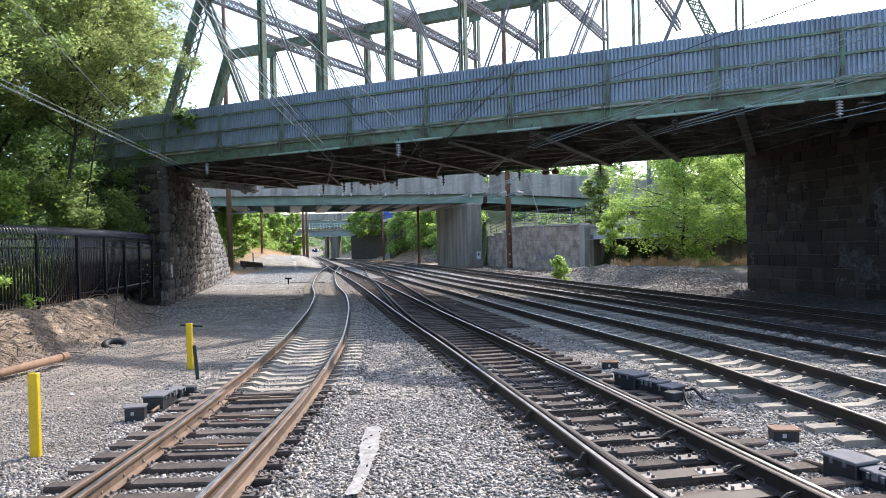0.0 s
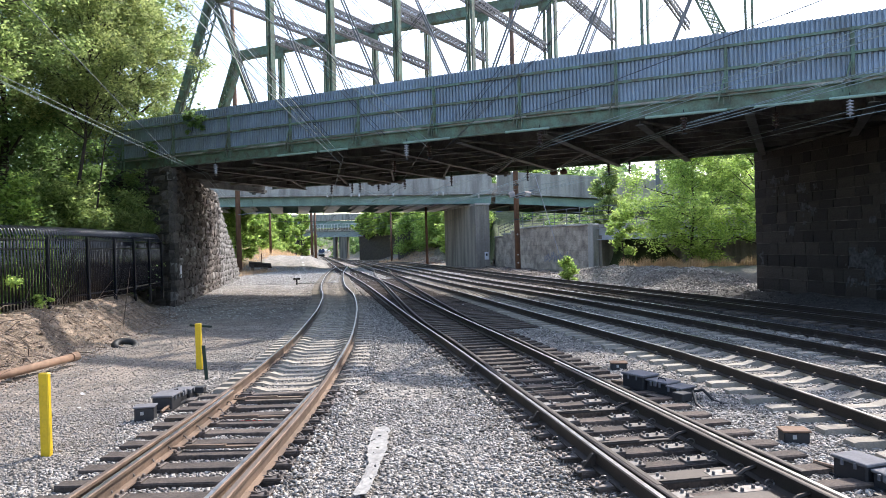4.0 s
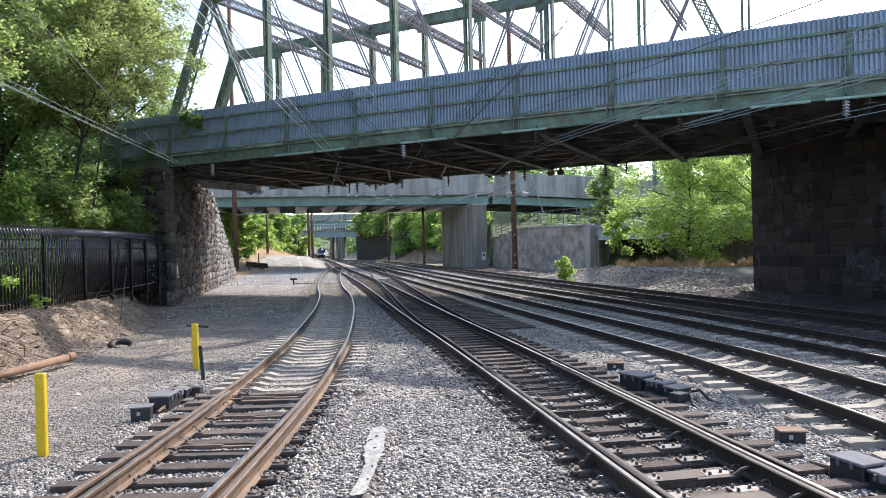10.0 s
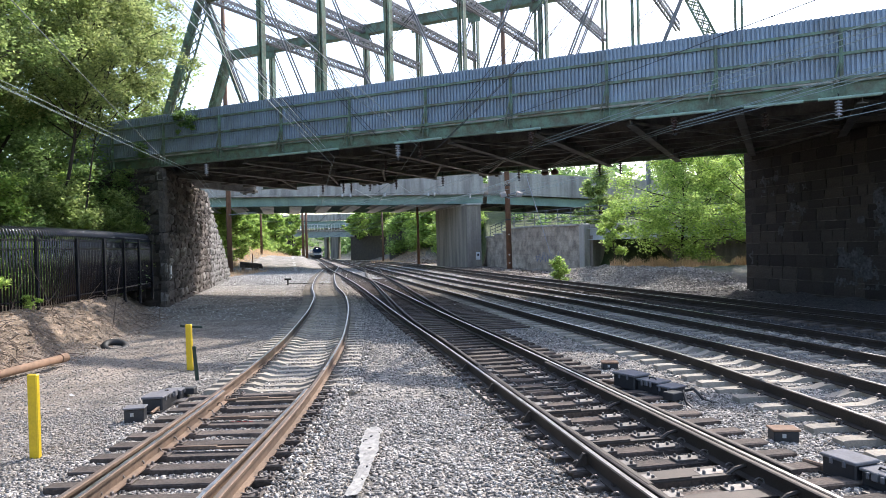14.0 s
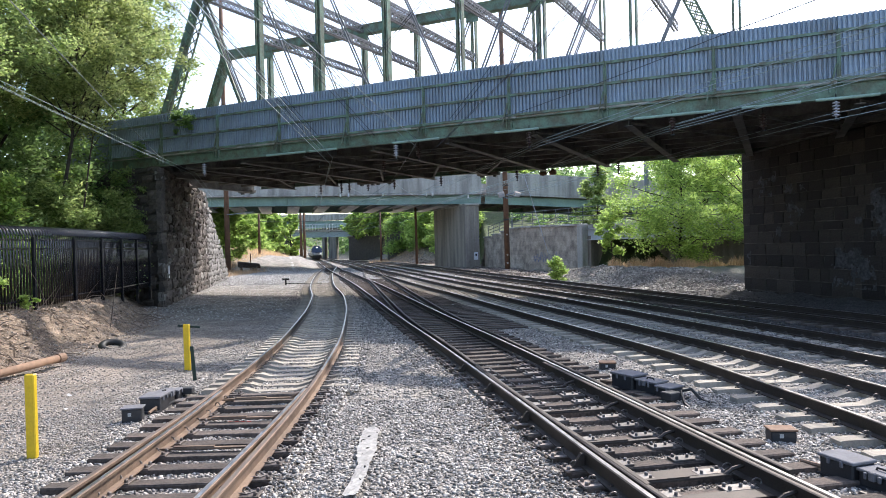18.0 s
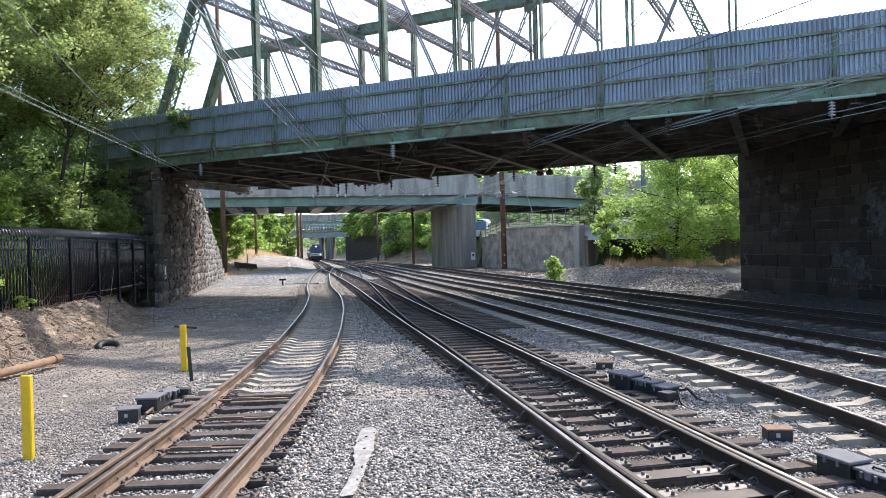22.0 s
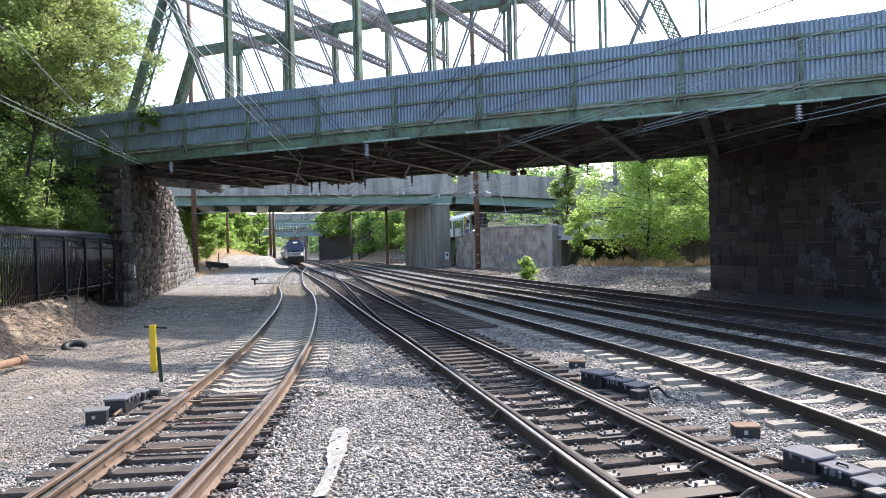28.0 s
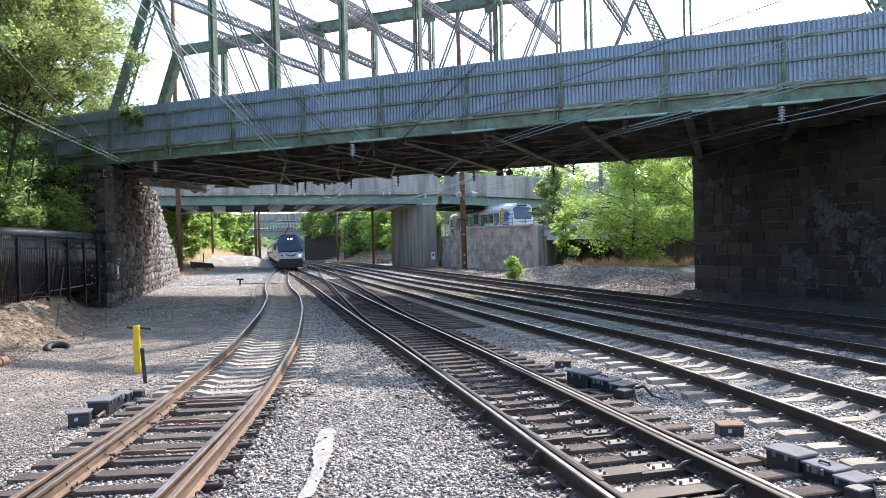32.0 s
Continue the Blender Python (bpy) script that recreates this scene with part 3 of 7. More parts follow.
def wood_tie_mesh(length, seed):
    rng = random.Random(seed)
    bm = box((0, 0, -0.085), (length, 0.225, 0.17), bevel=0.012)
    for v in bm.verts:
        v.co += Vector((rng.uniform(-.012, .012), rng.uniform(-.008, .008), rng.uniform(-.006, .006)))
    me = bpy.data.meshes.new("wooden_tie")
    bm.to_mesh(me); bm.free()
    me.materials.append(M_WOOD if length < 2.65 else M_WOODDARK)
    return me


def concrete_tie_mesh():
    """Thick ends, dished middle."""
    prof = [(-1.3, 0.0), (-1.25, 0.012), (-0.55, 0.012), (-0.35, -0.045), (0.35, -0.045), (0.55, 0.012), (1.25, 0.012), (1.3, 0.0)]
    verts, faces = [], []
    for x, z in prof:
        for y, zz in ((-0.14, -0.2), (-0.105, z), (0.105, z), (0.14, -0.2)):
            verts.append((x, y, zz))
    for k in range(len(prof) - 1):
        for j in range(3):
            faces.append((k * 4 + j, k * 4 + j + 1, k * 4 + j + 5, k * 4 + j + 4))
    faces.append((0, 1, 2, 3)); e = (len(prof) - 1) * 4
    faces.append((e + 3, e + 2, e + 1, e))
    return mesh_of("concrete_tie", verts, faces, M_CONC)


WOOD_TIES = {L: [wood_tie_mesh(L, k) for k in range(4)] for L in (2.6, 2.7, 3.2, 3.8, 4.6)}
CONC_TIE = concrete_tie_mesh()
GAUGE = 0.755
rng = random.Random(5)


def build_track(label, ctrl, tie, near, far, rail_mat, ties=True, spacing=0.61, zs=0.0, rails=(-GAUGE, GAUGE), top=None, bright=1e9):
    """Two rails and their ties; the ties between near and far are pieces of their own, the rest joined."""
    pts, tan = spline(ctrl, 0.5)
    pts[:, 2] = dip(pts[:, 1]) + zs
    tr = empty("railway_track")
    tagged(tr, label, "railway track", "tracks of the yard", "structure")
    for r in rails:
        part("rail", rail_mesh("rail", pts, tan, r, rail_mat, 0.0, top, bright), None, tr)
    if not ties:
        return tr
    tp, tt = spline(ctrl, spacing)
    bm_v, bm_f = [], []
    for i, (p, t) in enumerate(zip(tp, tt)):
        kind, shift = tie(p[1])
        if kind is None or p[1] < -8:
            continue
        me = CONC_TIE if kind == 0 else rng.choice(WOOD_TIES[kind])
        z = dip(p[1]) + zs - 0.186 - (0.012 if kind == 0 else 0.018)
        turn = math.degrees(math.atan2(t[1], t[0])) - 90 + (rng.uniform(-1.2, 1.2) if kind else rng.uniform(-.3, .3))
        m = pose(p[0] + shift * t[1], p[1] - shift * t[0], z, 0, 0, turn)
        if near <= p[1] <= far:
            part("tie", me, None, tr, m=m)
        else:
            o = len(bm_v)
            bm_v += [m @ v.co for v in me.vertices]
            bm_f += [tuple(o + k for k in f.vertices) for f in me.polygons]
    if bm_v:
        rest = part("far_ties", mesh_of("far_ties", bm_v, bm_f, M_CONC if tie(200)[0] == 0 else M_WOOD), None, tr)
        tagged(rest, kind="stuff")
    return tr


def tie_a(y):
    return (2.6, -0.12) if y < 12.2 else (0, 0)


def tie_b(y):
    return (2.7, 0.36) if y < 20 else (3.8, 0.88) if y < 34 else (4.6, 1.28) if y < 56 else (2.6, 0)


def tie_e(y):
    return (2.6, 0)


def tie_c(y):
    return (0, 0) if y < 60 else (2.6, 0)


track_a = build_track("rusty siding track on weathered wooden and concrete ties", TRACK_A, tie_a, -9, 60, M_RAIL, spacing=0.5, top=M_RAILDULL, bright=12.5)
track_b = build_track("main track with switch on dark wooden ties", TRACK_B, tie_b, -9, 60, M_RAILDARK, spacing=0.5)
build_track("crossover rails branching off the main track", TRACK_X, tie_a, 0, 0, M_RAILDARK, ties=False, top=M_RAILDARK)
track_c = build_track("dark rails on pale concrete ties", TRACK_C, tie_c, -9, 60, M_RAILDARK)
track_d = build_track("dark rails on grey concrete ties", TRACK_D, tie_c, 2, 60, M_RAILDARK, zs=-0.04)
build_track("outermost track beside the stone abutment", TRACK_E, tie_e, 6, 60, M_RAILDARK)


# ---- stone walls ----
def rock_meshes(mat, rough, count, seed):
    """Rock-faced blocks one metre long, high and deep; the face bulges towards -y."""
    out = []
    r = random.Random(seed)
    for k in range(count):
        bm = bmesh.new()
        n = 3
        g = [[None] * (n + 1) for _ in range(n + 1)]
        for i in range(n + 1):
            for j in range(n + 1):
                u, v = i / n, j / n
                edge = min(u, 1 - u, v, 1 - v)
                bulge = -rough * (0.25 + 1.0 * r.random()) if edge > 0 else -rough * 0.45 * r.random()
                ju, jv = (r.uniform(-.07, .07), r.uniform(-.07, .07)) if edge > 0 else (0, 0)
                if edge == 0:
                    u = min(max(u + r.uniform(-.05, .05), 0.0), 1.0); v = min(max(v + r.uniform(-.05, .05), 0.0), 1.0)
                g[i][j] = bm.verts.new((u - 0.5 + ju, bulge, v - 0.5 + jv))
        for i in range(n):
            for j in range(n):
                bm.faces.new((g[i][j], g[i + 1][j], g[i + 1][j + 1], g[i][j + 1]))
        rim = [g[i][0] for i in range(n + 1)] + [g[n][j] for j in range(1, n + 1)] + [g[i][n] for i in range(n - 1, -1, -1)] + [g[0][j] for j in range(n - 1, 0, -1)]
        back = [bm.verts.new((v.co.x, 0.3, v.co.z)) for v in rim]
        for a in range(len(rim)):
            b = (a + 1) % len(rim)
            bm.faces.new((rim[b], rim[a], back[a], back[b]))
        bmesh.ops.recalc_face_normals(bm, faces=bm.faces)
        me = bpy.data.meshes.new("stone")
        bm.to_mesh(me); bm.free()
        me.materials.append(mat)
        out.append(me)
    return out


ROCKS = rock_meshes(M_STONE, 0.16, 14, 3)
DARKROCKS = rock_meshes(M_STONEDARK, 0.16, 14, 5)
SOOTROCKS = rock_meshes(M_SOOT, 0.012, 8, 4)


def stone_face(parent, p, q, bottom, top, course, lengths, rocks, seed, batter=0.0, pale=0.0, loose=0.0, jog=0.05):
    """Courses of blocks on an upright face from p to q, its front to the right of that way. top: height by metres along."""
    p, q = Vector((*p, 0)), Vector((*q, 0))
    L = (q - p).length
    x = (q - p) / L
    out = Vector((x.y, -x.x, 0))
    turn = math.degrees(math.atan2(x.y, x.x))
    r = random.Random(seed)
    z = bottom
    while z < max(top(0), top(L)):
        h = course * r.uniform(0.75, 1.25)
        s = -r.uniform(0, 0.5)
        while s < L:
            w = r.uniform(*lengths)
            a, b = max(s, 0), min(s + w, L)
            s += w
            t = min(top(a), top(b))
            if b - a < 0.12 or z + 0.5 * h > t:
                continue
            hh = min(h * (1 + loose * r.uniform(-0.28, 0.3)), t - z)
            c = p + x * (a + b) / 2 + out * (r.uniform(-.012, .012) * (1 + 3 * loose) - batter * (z - bottom))
            ob = part("stone", r.choice(rocks) if r.random() > pale else r.choice(ROCKS), None, parent)
            ob.matrix_basis = pose(c.x, c.y, z + hh / 2 + r.uniform(-jog, jog), 0, r.uniform(-1, 1) * (0.5 + 3 * loose), turn) @ Matrix.Diagonal((b - a - 0.015, 0.8, hh - 0.015, 1))
        z += h


def prism(plan, bottom, tops):
    """A solid over a plan polygon, with a height for each corner."""
    bm = bmesh.new()
    lo = [bm.verts.new((x, y, bottom)) for x, y in plan]
    hi = [bm.verts.new((x, y, z)) for (x, y), z in zip(plan, tops)]
    bm.faces.new(lo[::-1]); bm.faces.new(hi)
    for k in range(len(plan)):
        j = (k + 1) % len(plan)
        bm.faces.new((lo[k], lo[j], hi[j], hi[k]))
    return bm


ab = empty("bridge_abutment")
tagged(ab, "rough grey quarry-stone abutment with a sloping wing wall", "abutment", "abutments of the road bridge", "structure")
LA, LB, LC = (-13.4, 33.6), (-16.75, 50.0), (-20.3, 66.0)
part("core", prism([(-13.5, 33.75), (-16.85, 50.1), (-24, 50.1), (-24, 38.3)], -0.6, [6.5] * 4), M_MORTAR, ab)
part("wing_core", prism([(-16.85, 50.1), (-20.4, 66.1), (-22.6, 66.1), (-19.6, 50.1)], -0.6, [6.3, 0.8, 0.8, 6.3]), M_MORTAR, ab)
# the two faces in DARKROCKS carry the bridge's shade in their stone colour
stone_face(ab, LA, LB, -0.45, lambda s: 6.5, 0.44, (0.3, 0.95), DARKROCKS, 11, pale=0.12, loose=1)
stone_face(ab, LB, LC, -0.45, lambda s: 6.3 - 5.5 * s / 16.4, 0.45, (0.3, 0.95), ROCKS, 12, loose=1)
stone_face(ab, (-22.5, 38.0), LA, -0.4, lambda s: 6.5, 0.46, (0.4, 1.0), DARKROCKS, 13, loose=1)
ar = empty("bridge_abutment")
tagged(ar, "soot-blackened ashlar stone abutment under the bridge", "abutment", "abutments of the road bridge", "structure")
RA, RB, RC = (15.1, 34.6), (19.45, 12.6), (15.1, 34.6)
part("core", prism([(15.125, 34.61), (19.475, 12.6), (40, 12.6), (40, 30)], -0.8, [6.5] * 4), M_MORTARPALE, ar)
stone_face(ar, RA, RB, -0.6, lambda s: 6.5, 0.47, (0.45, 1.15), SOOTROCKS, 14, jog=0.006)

# worn chalky smears on the sooty face
rs_ = random.Random(9)
fx = (Vector((*RB, 0)) - Vector((*RA, 0))).normalized()
fo_ = Vector((fx.y, -fx.x, 0))
def smear(s0, z0, w, h, need, seed, soft=0.35):
    """A ragged patch of flat scales on the face, where a noise is high; thin at its rim."""
    bm = bmesh.new()
    d = 0.045
    for i in range(int(w / d)):
        for j in range(int(h / d)):
            u, v = (i + 0.5) * d, (j + 0.5) * d
            rim = min(u, w - u) / w + min(v, h - v) / h
            q = noise.noise(Vector((s0 + u, seed, z0 + v)) * 2.1) + 0.6 * noise.noise(Vector((s0 + u, seed + 7, z0 + v)) * 7.0)
            if q + soft * (rim - 0.5) < need:
                continue
            c = Vector((*RA, 0)) + fx * (s0 + u) + fo_ * 0.041 + Vector((0, 0, z0 + v))
            bm.faces.new([bm.verts.new(c + fx * a * d * 0.52 * rs_.uniform(0.8, 1.2) + Vector((0, 0, b * d * 0.52 * rs_.uniform(0.8, 1.2)))) for a, b in ((-1, -1), (1, -1), (1, 1), (-1, 1))])
    if bm.faces:
        tagged(part("chalk_smear", bm, M_CHALK, ar, "worn pale smears"), kind="stuff")


for s0, z0, w, h, need, sd in ((6.1, 1.0, 2.0, 0.85, -0.15, 1.3), (5.9, 0.15, 2.3, 1.0, 0.02, 2.7), (8.0, 1.7, 1.9, 2.4, 0.0, 3.1), (7.2, 2.75, 0.4, 0.3, -0.1, 4.9), (2.5, 2.3, 0.4, 0.5, 0.0, 5.3), (0.25, 1.0, 0.4, 0.7, 0.0, 6.1), (3.0, 2.8, 1.6, 1.9, 0.3, 7.7), (9.6, 0.2, 3.5, 3.0, 0.15, 8.2), (1.2, 4.2, 1.4, 1.2, 0.28, 9.4)):
    smear(s0, z0, w, h, need, sd)

# ---- road bridge ----
bridge = empty("road_bridge", BM)
tagged(bridge, "green riveted truss road bridge with corrugated sheet fence", "bridge", kind="structure")
S0, S1 = -5.2, 47.0
part("deck", box(((S0 + S1) / 2, WIDTH / 2, 7.06), (S1 - S0, WIDTH - 0.3, 0.24)), M_CONCDARK, bridge)
for n in (0.02, WIDTH - 0.02):
    bm = bmesh.new()
    add_beam(bm, (S0, n, 6.72), (S1, n, 6.72), 0.03, 0.44)
    add_beam(bm, (S0, n - 0.06, 6.5), (S1, n - 0.06, 6.5), 0.24, 0.035)
    add_beam(bm, (S0, n - 0.04, 6.95), (S1, n - 0.04, 6.95), 0.18, 0.03)
    part("edge_girder", bm, M_GREEN, bridge)
    part("kerb", beam((S0, n + 0.12, 7.05), (S1, n + 0.12, 7.05), 0.3, 0.16, 0.015), M_CONCRETE, bridge)
POSTS = [3.40 + 3.565 * k for k in range(-2, 13)]


def sheet_mesh(length):
    """Corrugated sheet, ribs upright, one bay long."""
    pitch, depth = 0.142, 0.07
    verts, faces = [], []
    ribs = int(length / pitch)
    for k in range(ribs + 1):
        for du, dv in ((0, 0), (0.5, 0), (0.6, 1), (0.90, 1)):
            s = (k + du) * length / (ribs + 1)
            verts += [(s, dv * depth, 0.0), (s, dv * depth, 1.98)]
    verts += [(length, 0, 0), (length, 0, 1.98)]
    n = len(verts) // 2
    for k in range(n - 1):
        faces.append((2 * k, 2 * k + 2, 2 * k + 3, 2 * k + 1))
    return mesh_of("fence_sheet", verts, faces, M_SHEET)


SHEET = sheet_mesh(3.565)


def stiffener(s):
    bm = bmesh.new()
    add_beam(bm, (s, -0.12, 7.0), (s, -0.12, 8.6), 0.11, 0.06)
    add_box(bm, (s, -0.12, 7.8), (0.03, 0.18, 1.6))
    add_box(bm, (s - 0.1, -0.17, 6.78), (0.025, 0.12, 0.33))
    add_box(bm, (s + 0.1, -0.17, 6.78), (0.025, 0.12, 0.33))
    add_beam(bm, (s - 0.28, -0.2, 6.68), (s - 0.06, -0.14, 7.55), 0.05, 0.05)
    return bm


for s in POSTS:
    part("fence_post", stiffener(s), M_GREEN, bridge)
for k, s in enumerate([POSTS[0] - 3.565] + POSTS):
    part("fence_sheet", SHEET, None, bridge, m=pose(s, -0.06, 7.04))
    part("fence_sheet", SHEET, None, bridge, m=pose(s, WIDTH + 0.02, 7.04))
for z in (7.08, 7.82, 8.55):
    part("fence_rail", beam((S0, -0.09, z), (S1, -0.09, z), 0.07, 0.09), M_GREEN, bridge)
bm = bmesh.new()
for k in range(240):
    for z in (6.6, 6.87):
        add_box(bm, (S0 + 0.1 + 0.2 * k, -0.005, z), (0.035, 0.03, 0.035))
tagged(part("rivets", bm, M_GREEN, bridge), kind="stuff")
for a_, b_ in ((6.3, 8.4), (8.6, 10.0), (12.7, 14.8), (17.1, 18.8), (22.2, 24.8), (25.6, 27.3), (27.7, 29.4)):
    part("conduit", tube([(a_, -0.2, 6.47), (b_, -0.2, 6.47)], 0.05, 8), M_GREENPALE, bridge, "pale green conduit")
for k, s in enumerate((-0.6, 4.4, 11.2, 15.6, 20.4, 26.0, 30.5)):
    part("cover_plate", box((s + 1.2, -0.03, 7.0), (2.2, 0.16, 0.07), None, 0.01), M_CONCRETE, bridge)
# floor beams, stringers and bracing under the deck, darker than the edge girders
TRUSS_N = (1.5, 10.2)
PANEL = 3.47
NEAR0 = 1.15
for k in range(-2, 13):
    s = NEAR0 + PANEL * k
    bm = add_ibeam(bmesh.new(), (s, 0.1, 6.6), (s + SKEW * 0 , WIDTH - 0.1, 6.6), 0.3, 0.62, 0.03)
    part("floor_beam", bm, M_GREENDARK, bridge)
for n in (2.6, 4.2, 5.8, 7.4, 9.0, 11.0):
    part("stringer", add_ibeam(bmesh.new(), (S0, n, 6.72), (S1, n, 6.72), 0.2, 0.42, 0.025), M_GREENDARK, bridge)
for k in range(-1, 12):
    s = NEAR0 + PANEL * k
    part("lateral_brace", beam((s, 0.3, 6.42), (s + PANEL, WIDTH / 2, 6.42), 0.1, 0.08), M_GREENDARK, bridge)
    part("lateral_brace", beam((s + PANEL, WIDTH / 2, 6.44), (s, WIDTH - 0.3, 6.44), 0.1, 0.08), M_GREENDARK, bridge)


def lattice(p, q, w, h, bars, flange=0.05):
    """A built-up member: four corner angles laced with flat bars on both wide faces."""
    bm = bmesh.new()
    p, q = Vector(p), Vector(q)
    r = along(p, q)
    y, z = r @ Vector((0, 1, 0)), r @ Vector((0, 0, 1))
    for a in (-1, 1):
        for b in (-1, 1):
            o = y * a * (w / 2 - flange / 2) + z * b * (h / 2 - flange / 2)
            add_beam(bm, p + o, q + o, flange, flange)
    n = max(2, int((q - p).length / bars))
    for a in (-1, 1):
        o = y * a * (w / 2)
        for k in range(n):
            u, v = p + (q - p) * (k / n), p + (q - p) * ((k + 1) / n)
            e = z * (h / 2 - flange / 2) * (1 if k % 2 else -1)
            add_beam(bm, u + o + e, v + o - e, 0.012, 0.062)
            add_beam(bm, u + o - e, v + o + e, 0.012, 0.062)
    return bm


def chord(p, q, w, h):
    """A closed box member with riveted cover plate edges."""
    bm = beam(p, q, w, h)
    p, q = Vector(p), Vector(q)
    r = along(p, q)
    z = r @ Vector((0, 0, 1))
    add_beam(bm, p + z * h / 2, q + z * h / 2, w + 0.12, 0.03)
    add_beam(bm, p - z * h / 2, q - z * h / 2, w + 0.08, 0.03)
    return bm


CHORD_Z, FOOT_Z = 15.0, 7.2
PANELS = 8
for n, tops in zip(TRUSS_N, (NEAR0, NEAR0 - 6.5)):
    top = [(tops + PANEL * k, n, CHORD_Z) for k in range(PANELS + 1)]
    lo, hi = (tops - PANEL, n, FOOT_Z), (tops + PANEL * (PANELS + 1), n, FOOT_Z)
    part("top_chord", chord(top[0], top[-1], 0.42, 0.5), M_GREEN, bridge)
    part("bottom_chord", beam(lo, hi, 0.3, 0.4), M_GREEN, bridge)
    for foot, head in ((lo, top[0]), (hi, top[-1])):
        bm = lattice(foot, head, 0.5, 0.5, 0.5, 0.07)
        p, q = Vector(foot), Vector(head)
        zz = along(p, q) @ Vector((0, 0, 1))
        add_beam(bm, p + zz * 0.25, q + zz * 0.25, 0.56, 0.03)
        if n > 5:
            add_beam(bm, p - zz * 0.25, q - zz * 0.25, 0.4, 0.03)
        else:
            add_beam(bm, p + zz * 0.08 + Vector((0, -0.27, 0)), q + zz * 0.08 + Vector((0, -0.27, 0)), 0.025, 0.36)
        part("end_post", bm, M_GREEN, bridge)
    for k in range(1, PANELS):
        s = tops + PANEL * k
        bm = lattice((s, n, FOOT_Z), (s, n, CHORD_Z), 0.26, 0.26, 0.36, 0.06)
        for a in (-1, 1):
            add_beam(bm, (s + a * 0.13, n, FOOT_Z), (s + a * 0.13, n, CHORD_Z), 0.02, 0.3)
        add_box(bm, (s, n - 0.2, CHORD_Z - 0.35), (0.7, 0.03, 0.7))
        part("upright", bm, M_GREEN, bridge)
    for k in range(PANELS - 1):
        a = tops + PANEL * k if k < PANELS / 2 else tops + PANEL * (k + 1)
        b = tops + PANEL * (k + 1) if k < PANELS / 2 else tops + PANEL * k
        for o in (-0.13, 0.13):
            part("eyebar", beam((a, n + o, CHORD_Z), (b, n + o, FOOT_Z), 0.025, 0.07), M_LACING, bridge)
for k in range(PANELS + 1):
    s = NEAR0 + PANEL * k
    if k + 2 <= PANELS:
        part("top_strut", lattice((s, TRUSS_N[0], CHORD_Z), (s + 0.44, TRUSS_N[1], CHORD_Z), 0.26, 0.44, 0.36, 0.07), M_LACING, bridge)
        if k > 0:
            part("sway_strut", lattice((s, TRUSS_N[0], 12.4), (s + 0.44, TRUSS_N[1], 12.4), 0.22, 0.4, 0.34, 0.065), M_LACING, bridge)
part("portal_strut", lattice((NEAR0, TRUSS_N[0], CHORD_Z - 0.2), (NEAR0 - 6.5, TRUSS_N[1], CHORD_Z - 0.2), 0.26, 0.6, 0.5, 0.06), M_GREEN, bridge)
part("portal_brace", beam((NEAR0 + 0.1, TRUSS_N[0], 14.4), (NEAR0 + 2.6, TRUSS_N[0] + 0.3, 8.0), 0.16, 0.14), M_GREEN, bridge)

# ---- second bridge, farther down the line ----
B2 = pose(-26.4, 83.9, -0.234, 0, 0.73, 0) @ Matrix.Diagonal((1.232, 1.6, 1.2, 1))
far_bridge = empty("girder_bridge", B2)
tagged(far_bridge, "pale teal plate-girder bridge with concrete parapet", "bridge", kind="structure")
for n in (0.0, 10.4):
    bm = bmesh.new()
    add_ibeam(bm, (-14, n, 7.07), (25.4, n, 7.07), 0.4, 0.86, 0.04)
    for k in range(26):
        add_box(bm, (-13 + 1.5 * k, n - 0.1, 7.07), (0.02, 0.05, 0.8))
    part("girder", bm, M_TEAL, far_bridge)
    part("parapet", beam((-14, n - 0.35, 8.72), (25.45, n - 0.35, 8.72), 0.3, 2.0, 0.02), M_CONCRETE, far_bridge)
    part("kerb", beam((-14, n - 0.42, 7.62), (25.45, n - 0.42, 7.62), 0.4, 0.16, 0.01), M_CONCRETE, far_bridge)
part("deck", box((5.7, 5.2, 7.66), (39.4, 11.0, 0.3)), M_CONCDARK, far_bridge)
RIGHT = Matrix.Translation(B2 @ Vector((25.55, 0, -0.22))) @ pose(0, 0, 0, 0, 0, 12.9) @ pose(0, 0, 0, 0, 3.0, 0) @ Matrix.Diagonal((1.2, 1.3, 1.24, 1))
for n in (0.0, 10.4):
    for name, bm, mat in (("girder", add_ibeam(bmesh.new(), (0, n, 7.05), (40, n, 7.05), 0.4, 0.8, 0.04), M_TEAL), ("parapet", beam((0, n - 0.35, 8.72), (40, n - 0.35, 8.72), 0.3, 2.0, 0.02), M_CONCRETE), ("kerb", beam((0, n - 0.42, 7.62), (40, n - 0.42, 7.62), 0.4, 0.16, 0.01), M_CONCRETE)):
        bm.transform(B2.inverted() @ RIGHT)
        part(name, bm, mat, far_bridge)
for name, bm, mat in [("deck", box((20, 5.2, 7.66), (40, 11.0, 0.3)), M_CONCDARK)] + [("floor_beam", add_ibeam(bmesh.new(), (2 + 3 * k, 0.2, 6.9), (2 + 3 * k, 10.2, 6.9), 0.5, 0.5, 0.05), M_GREENDARK) for k in range(12)]:
    bm.transform(B2.inverted() @ RIGHT)
    part(name, bm, mat, far_bridge)
for k in range(13):
    part("floor_beam", add_ibeam(bmesh.new(), (-10.6 + 2.94 * k, 0.3, 6.78), (-10.6 + 2.94 * k - 2.9, 10.2, 6.78), 1.15, 0.5, 0.05), M_PALEPLATE, far_bridge)
